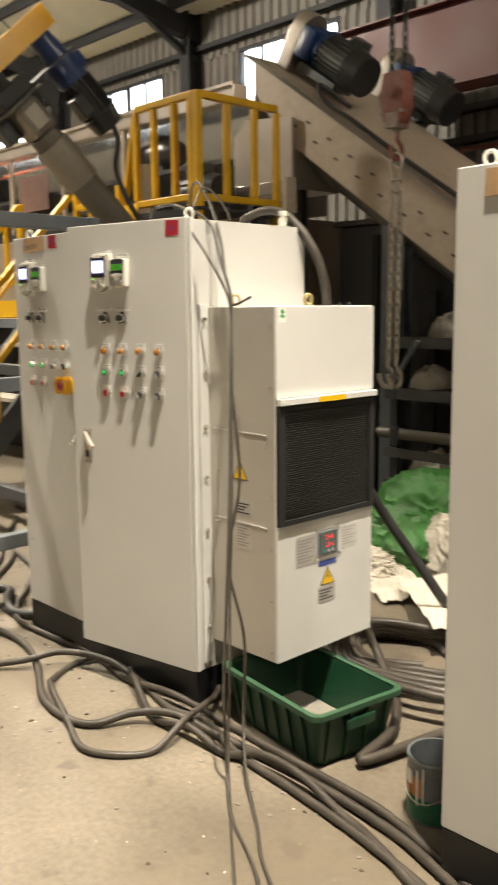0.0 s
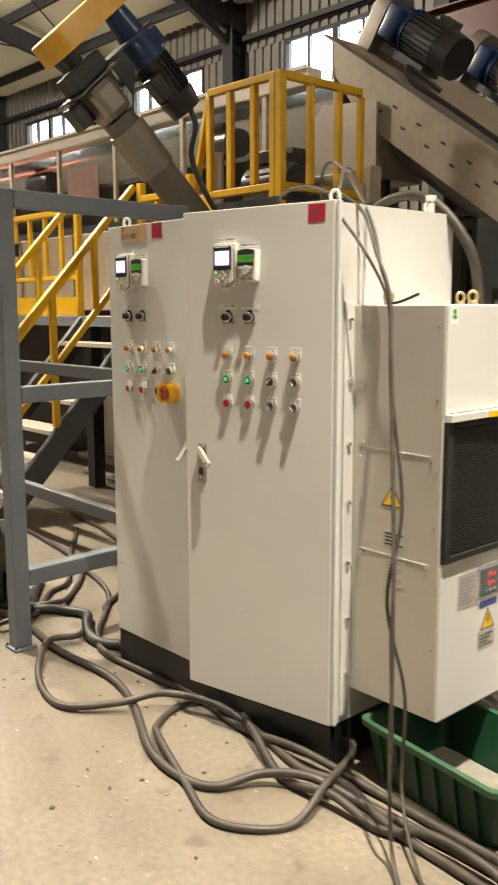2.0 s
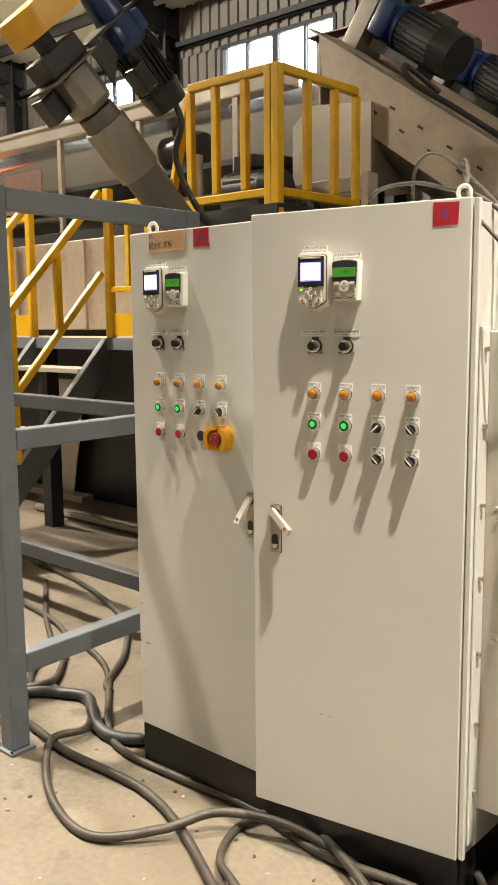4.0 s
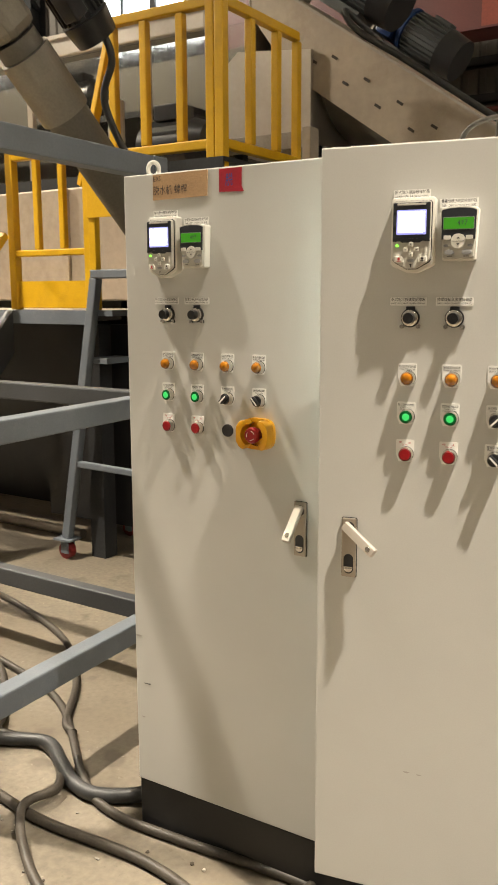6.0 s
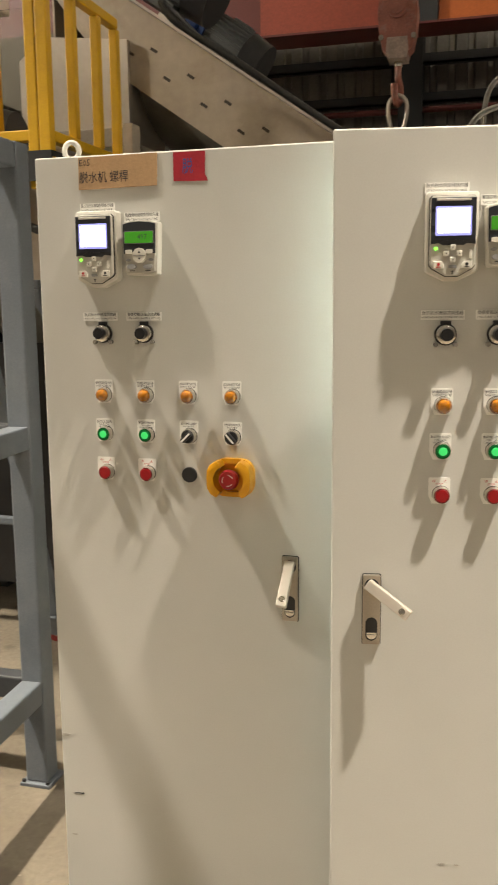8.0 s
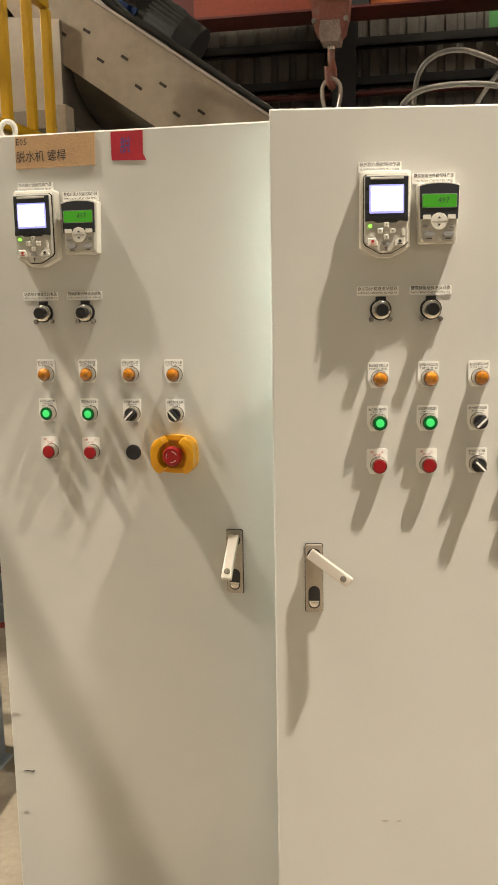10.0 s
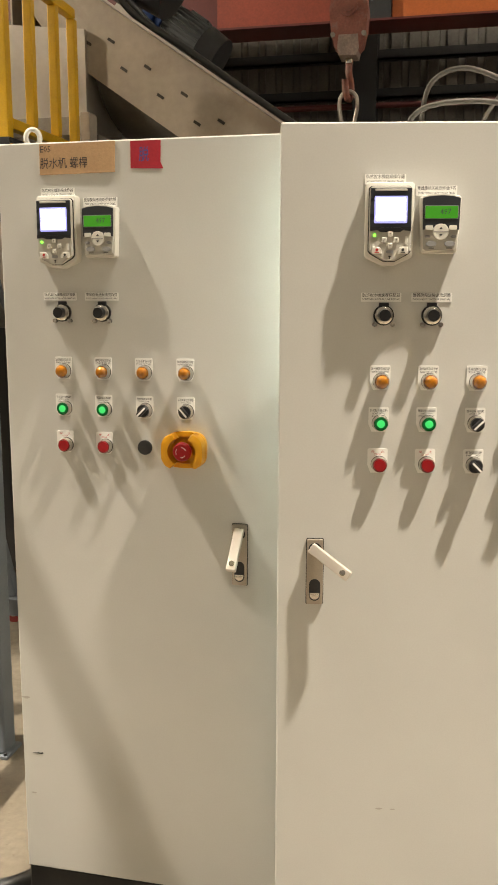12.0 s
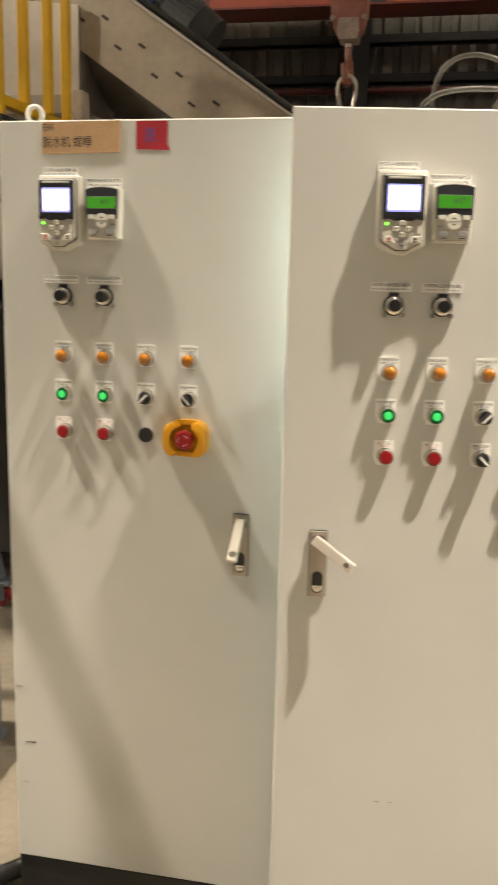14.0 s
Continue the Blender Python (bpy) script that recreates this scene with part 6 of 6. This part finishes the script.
part("gearbox", bm, BLUEM, gm, "blue cast gearbox", smooth=True)
bm = B()
cyl(bm, (0, 0, 0.619), (0, 0, 0.77), 0.085, 0.07, 24)
part("gearbox_nose", bm, BLUEM, gm, smooth=True)
bm = B()
cyl(bm, (0, 0, 0.22), (0, 0, 0.4595), 0.095, seg=28)
part("motor_body", bm, MOTORB, gm, smooth=True)
for k in range(22):
    a = radians(k * 360 / 22)
    share("cooling_fin", shared("gear_fin", lambda b: box(b, (-0.0025, 0.09, 0.23), (0.0025, 0.112, 0.45)), MOTORB, False), gm, Matrix.Rotation(a, 4, "Z"))
bm = B()
cyl(bm, (0, 0, 0.115), (0, 0, 0.2195), 0.098, 0.115, 28)
part("fan_cowl", bm, MOTORB, gm, smooth=True)
boxpart("terminal_box", (0.05, -0.17, 0.26), (0.14, -0.085, 0.40), MOTORB, gm, 0.01)
q0 = AM @ V(0.05, 0.40, 0.13)
cable([(q0.x, q0.y, q0.z), (q0.x + 0.03, q0.y + 0.02, q0.z - 0.12), (-1.76, 1.50, 2.28), (-1.64, 1.58, 1.98), (-1.35, 1.60, 1.75), (-1.0, 1.5, 1.6), (-0.7, 1.2, 1.2)], 0.017, "black motor cable drooping from the auger motor", RUBBERD, name="motor_cable")
bm = B()
cyl(bm, (-2.12, 2.0, 2.06), (-2.12, 2.0, 2.42), 0.045, seg=18)
single("stub_pipe", bm, SS, "short stainless stub pipe by the auger", "pipe", smooth=True, m=pose(0, 0, 0.0))

# ---- inclined conveyor ----
conv = root("inclined_conveyor", pose(0, 0, 0), "inclined stainless conveyor trough with slotted side plates", "conveyor")
CS = -0.685


def conv_top(x):
    return 3.20 + (x + 1.74) * CS


XZ = Matrix(((1, 0, 0, 0), (0, 0, 1, 0), (0, 1, 0, 0), (0, 0, 0, 1)))
for y, nm in ((2.72, "near"), (3.88, "far")):
    bm = B()
    poly = [(-1.74, 3.20), (-1.72, 2.95), (-1.55, 2.72), (-1.35, 2.53), (1.6, conv_top(1.6) - 0.41), (1.6, conv_top(1.6))]
    prism(bm, poly[::-1], 0.012, Matrix.Translation((0, y, 0)) @ XZ)
    part("side_plate", bm, SSD, conv)
    bm = B()
    beam(bm, (-1.75, y - 0.035, 3.206), (1.6, y - 0.035, conv_top(1.6) + 0.006), 0.115, 0.012)
    part("top_flange", bm, SS, conv)
# No holes are cut: dark raised pieces stand in for the shaded slots.
slot = B()
beam(slot, (-0.017, 0, 0.0115), (0.017, 0, -0.0115), 0.004, 0.014, 0.0015)
slot = mesh_from("slot", slot, SLOTB)
for k in range(-1, 9):
    x, z = -1.01 + 0.19 * k, 2.527 - 0.137 * k
    share("slot", slot, conv, pose(x, 2.7188, z), "dark piece in place of a slotted hole")
    share("slot", slot, conv, pose(x - 0.125, 2.7188, z - 0.003), "dark piece in place of a slotted hole")
boxpart("cover", (-1.74, 2.74, 0), (1.6, 3.87, 0.02), SSD, conv).matrix_basis = Matrix.Translation((-1.74, 0, 3.185)) @ Matrix.Rotation(math.atan(-CS), 4, "Y") @ Matrix.Diagonal((1.19, 1, 1, 1)) @ Matrix.Translation((1.74, 0, 0))
bm = B()
n = 14
pr = []
for k in range(n + 1):
    a = math.pi * k / n
    pr.append((3.3 - 0.56 * math.cos(a), -0.30 * math.sin(a)))
lo = [bm.verts.new((-1.30, y, conv_top(-1.30) - 0.33 + z)) for y, z in pr]
hi = [bm.verts.new((1.6, y, conv_top(1.6) - 0.33 + z)) for y, z in pr]
for k in range(n):
    bm.faces.new((lo[k], lo[k + 1], hi[k + 1], hi[k]))
bm.faces.new(lo)
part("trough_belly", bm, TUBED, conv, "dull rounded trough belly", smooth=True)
boxpart("head_plate", (-1.752, 2.735, 2.75), (-1.742, 3.88, 3.19), SSD, conv)
for x, w in ((-0.50, 0.09), (1.1, 0.09)):
    zt = conv_top(x) - 0.42
    for y in (2.82, 3.72):
        boxpart("support_leg", (x - w, y - 0.05, FZ), (x + w, y - 0.035, zt), GREYP, conv)
        boxpart("support_leg", (x - w, y + 0.035, FZ), (x + w, y + 0.05, zt), GREYP, conv)
        boxpart("support_web", (x - 0.012, y - 0.034, FZ), (x + 0.012, y + 0.034, zt), GREYP, conv)
    boxpart("cross_bar", (x - 0.05, 2.871, zt - 0.2), (x + 0.05, 3.669, zt - 0.1), GREYP, conv)


def drive(x, y, z, s=1.0):
    """A drive on the conveyor head; its axis lies along the slope."""
    m = Matrix.Translation((x, y, z)) @ Matrix.Rotation(math.atan(-CS), 4, "Y") @ Matrix.Scale(s, 4)
    d = root("conveyor_drive", m, "finned grey motor with blue gearbox and pale chain cover", "gear motor", "conveyor drives")
    bm = B()
    prism(bm, stadium(-0.34, 0.06, 0.135, 12), 0.12, Matrix(((0, 0, -1, -0.03), (1, 0, 0, -0.02), (0, 1, 0, 0.02), (0, 0, 0, 1))), 0.006)
    part("chain_cover", bm, SS, d, "pale stainless chain cover", smooth=True)
    bm = B()
    cyl(bm, (0.0, 0, 0.03), (0.13, 0, 0.03), 0.125, seg=26)
    box(bm, (-0.02, -0.16, -0.08), (0.11, 0.1, 0.14), 0.02)
    part("gearbox", bm, BLUEM, d, "blue cast gearbox", smooth=True)
    bm = B()
    cyl(bm, (0.1305, 0, 0.03), (0.16, 0, 0.03), 0.145, seg=28)
    part("flange", bm, BLUEM, d, smooth=True)
    bm = B()
    cyl(bm, (0.1605, 0, 0.03), (0.44, 0, 0.03), 0.122, seg=30)
    part("motor_body", bm, MOTORG, d, smooth=True)
    for k in range(26):
        a = k * 360 / 26
        share("cooling_fin", shared("conv_fin", lambda b: box(b, (0.17, -0.003, 0.118), (0.435, 0.003, 0.143)), MOTORG, False), d, pose(0, 0, 0.03, a, 0, 0))
    bm = B()
    cyl(bm, (0.4405, 0, 0.03), (0.58, 0, 0.03), 0.147, 0.135, 30)
    part("fan_cowl", bm, MOTORB, d, "black fan cowl", smooth=True)
    boxpart("terminal_box", (0.2, 0.1, 0.08), (0.34, 0.2, 0.2), MOTORG, d, 0.008)
    boxpart("foot", (0.02, -0.1, -0.155), (0.42, 0.1, -0.10), MOTORG, d)
    return d


drive(-1.47, 3.07, 3.27)
drive(-1.50, 4.16, 3.22)
cable([(-1.05, 3.0, conv_top(-1.05) + 0.05), (-1.2, 2.85, conv_top(-1.2) + 0.10), (-1.1, 2.78, conv_top(-1.1) + 0.04), (-0.8, 2.76, conv_top(-0.8) + 0.045), (-0.4, 2.755, conv_top(-0.4) + 0.04), (0.2, 2.76, conv_top(0.2) + 0.045), (1.0, 2.76, conv_top(1.0) + 0.045)], 0.017, "black motor cable lying along the conveyor edge", RUBBERD, name="motor_cable")

# dark plant under the conveyor
tank = root("dark_tank", pose(0, 0, 0), "dark grey steel tank standing under the conveyor", "tank")
boxpart("shell", (-1.25, 3.1, FZ), (0.9, 4.9, 1.98), DKFRAME, tank, 0.02)
boxpart("rim", (-1.28, 3.07, 1.981), (0.93, 4.93, 2.02), MOTORG, tank, 0.005)
for x in (-0.9, -0.1, 0.5):
    boxpart("rib", (x, 3.06, 0.05), (x + 0.05, 3.0985, 1.9), DARK, tank)
rack = root("scrap_rack", pose(-0.33, 2.55, FZ), "dark steel rack stacked with dusty scrap", "rack")
for x in (0.0, 0.75):
    for y in (0.0, 0.4):
        boxpart("upright", (x, y, 0), (x + 0.05, y + 0.05, 1.55), DARK, rack)
for z in (0.32, 0.90, 1.22):
    boxpart("shelf", (-0.02, -0.02, z), (0.82, 0.47, z + 0.03), DARK, rack)
    boxpart("front_lip", (-0.02, -0.034, z - 0.03), (0.82, -0.0205, z + 0.04), DKFRAME, rack)
section("brace", (0.02, -0.045, 0.94), (0.24, -0.045, 1.24), rack, 0.045, 0.02)
bm = B()
cyl(bm, (-0.03, -0.07, 0.66), (0.84, -0.07, 0.66), 0.036, seg=16)
part("cross_pipe", bm, TUBED, rack, "dull steel pipe", smooth=True)
boxpart("cross_bar", (-0.02, -0.036, 0.50), (0.82, -0.021, 0.56), MOTORG, rack)
for i, (x, z, w, h) in enumerate(((0.25, 0.352, 0.40, 0.16), (0.58, 0.932, 0.36, 0.17), (0.2, 0.932, 0.26, 0.13), (0.4, 1.252, 0.45, 0.14))):
    o = crumpled("rag_bundle", -0.33 + x, 2.72, w, 0.3, h, SACK if i % 2 == 0 else DUST, "dusty bundle of rags on the rack", "rags", 11 + i)
    o.location.z = z + FZ - 0.001

# ---- chain hoist ----
hoist = root("hoist_hook_block", pose(0.075, 2.05, 2.325), "worn red hoist hook block on chains", "hoist hook")


def link_chain(name, p, q, parent, length=0.066, width=0.046, r=0.0075):
    """A straight run of real links from p to q, as one piece."""
    p, q = Vector(p), Vector(q)
    d = (q - p)
    n = max(2, int(d.length / (length - 2.2 * r)))
    z = d.normalized()
    x = z.orthogonal().normalized()
    y = z.cross(x)
    bm = B()
    for k in range(n):
        c = p + d * ((k + 0.5) / n)
        s = (x + y).normalized() if k % 2 else (x - y).normalized()
        pts = []
        for a in range(0, 360, 30):
            ca, sa = math.cos(radians(a)), math.sin(radians(a))
            pts.append(c + z * (sa * width / 2 + (length - width) / 2 * (1 if sa > 0.01 else -1 if sa < -0.01 else 0)) + s * ca * (width / 2 - r))
        tube(bm, pts, r, 5, True)
    return part(name, bm, DARK if name == "load_chain" else CHAIN, parent, smooth=True)


bm = B()
prism(bm, [(-0.070, 0.12), (-0.077, 0.19), (-0.062, 0.305), (0.062, 0.305), (0.077, 0.19), (0.070, 0.12), (0.058, 0.06), (0.036, 0.035), (-0.036, 0.035), (-0.058, 0.06)], 0.10, Matrix(((1, 0, 0, 0), (0, 0, 1, -0.05), (0, 1, 0, 0), (0, 0, 0, 1))), 0.016)
part("block", bm, HOOKR, hoist, smooth=True)
bm = B()
cyl(bm, (0, -0.051, 0.20), (0, -0.058, 0.20), 0.034, seg=24)
cyl(bm, (0, -0.058, 0.20), (0, -0.063, 0.20), 0.02, seg=20)
part("sheave_cap", bm, HOOKR, hoist, smooth=True)
for s in (-1, 1):
    bm = B()
    cyl(bm, (s * 0.062, -0.03, 0.10), (s * 0.062, -0.056, 0.10), 0.010, seg=12)
    part("bolt", bm, DUST, hoist)
bm = B()
prism(bm, [(-0.036, 0.02), (0.036, 0.02), (0.043, 0.05), (0.038, 0.098), (-0.038, 0.098), (-0.043, 0.05)], 0.112, Matrix(((1, 0, 0, 0), (0, 0, 1, -0.056), (0, 1, 0, 0), (0, 0, 0, 1))), 0.01)
part("collar", bm, mat("worn_collar_steel", (0.24, 0.18, 0.15), 0.5, metal=0.3, var=0.3, scale=18, fine=150, bump=0.05), hoist, "grey worn steel collar", smooth=True)
bm = B()
cyl(bm, (0, 0, 0.0), (0, 0, 0.032), 0.016, seg=16)
part("swivel", bm, CHROME, hoist, smooth=True)


def hook_curve(s):
    return smooth_path([(0, 0, 0.0), (0.0, 0, -0.03 * s), (0.022 * s, 0, -0.055 * s), (0.027 * s, 0, -0.085 * s), (0.010 * s, 0, -0.112 * s), (-0.020 * s, 0, -0.108 * s), (-0.036 * s, 0, -0.080 * s), (-0.040 * s, 0, -0.058 * s)], 6)


bm = B()
tube(bm, hook_curve(1.2), 0.0135, 10)
part("hook", bm, HOOKR, hoist, "worn red steel hook", pose(0, 0, 0, 0, 0, 78), True)
bm = B()
tube(bm, smooth_path([(-0.022, 0, -0.24), (-0.036, 0, -0.17), (-0.03, 0, -0.125), (0, 0, -0.105), (0.03, 0, -0.125), (0.036, 0, -0.17), (0.022, 0, -0.24)], 5), 0.0085, 8)
cyl(bm, (-0.036, 0, -0.245), (0.036, 0, -0.245), 0.009, seg=12)
part("shackle", bm, CHAIN, hoist, smooth=True)
for s in (-1, 1):
    link_chain("load_chain", (s * 0.042, 0, 0.305), (s * 0.05, 0, 1.9), hoist, 0.055, 0.038, 0.006)
for s, turn in ((-1, 20), (1, 75)):
    link_chain("sling_chain", (s * 0.017, s * 0.012, -0.26), (-0.012 + s * 0.017, s * 0.012, -1.19), hoist, 0.056, 0.040, 0.0068)
    bm = B()
    tube(bm, hook_curve(1.35), 0.0135, 10)
    cyl(bm, (0, 0, 0.0), (0, 0, 0.034), 0.016, seg=14)
    part("sling_hook", bm, CHAIN, hoist, "galvanised sling hook", pose(-0.012 + s * 0.017, s * 0.012, -1.22, 0, 0, turn), True)
boxpart("trolley", (-0.12, -0.12, 1.9), (0.12, 0.12, 2.15), MOTORB, hoist, 0.02)
bm = B()
cyl(bm, (0, 0, 2.15), (0, 0, roof_z(2.05) - 2.37), 0.02, seg=8)
part("suspension_rod", bm, DARK, hoist)
bm = B()
tube(bm, smooth_path([(0.02, -0.02, -1.25), (0.035, -0.03, -1.5), (0.03, -0.03, -1.6)], 6), 0.004, 6)
box(bm, (0.01, -0.05, -1.69), (0.055, -0.01, -1.59), 0.008)
part("pendant_tag", bm, MOTORB, hoist, "small black pendant tag")

# ---- crumbs and chips on the floor ----
rnd = random.Random(7)


def chips(count, size, material, label):
    """Loose flat flakes scattered over the aisle and along the cables."""
    bm = B()
    for _ in range(count):
        x, y = rnd.uniform(-1.6, 3.0), rnd.choice((rnd.uniform(-1.5, -0.1), rnd.uniform(-0.7, -0.05)))
        r, k, a0 = size * rnd.uniform(0.35, 1.0), rnd.randint(5, 7), rnd.uniform(0, 6.28)
        stretch = rnd.uniform(0.4, 1.0)
        poly = []
        for i in range(k):
            a, q = 2 * math.pi * i / k, r * rnd.uniform(0.6, 1.0)
            px_, py_ = q * math.cos(a), q * math.sin(a) * stretch
            poly.append((x + px_ * math.cos(a0) - py_ * math.sin(a0), y + px_ * math.sin(a0) + py_ * math.cos(a0)))
        prism(bm, poly, rnd.uniform(0.001, 0.004), Matrix.Translation((0, 0, FZ + 0.0006)))
    return single("floor_debris", bm, material, label, "debris", "stuff")


chips(130, 0.011, DUST, "grey dust crumbs and flakes on the concrete")
chips(70, 0.012, mat("dark_crumbs", (0.05, 0.038, 0.025), 0.8, var=0.3, bump=0.03), "dark brown dirt crumbs on the concrete")
chips(45, 0.007, SACK, "small white plastic chips on the concrete")
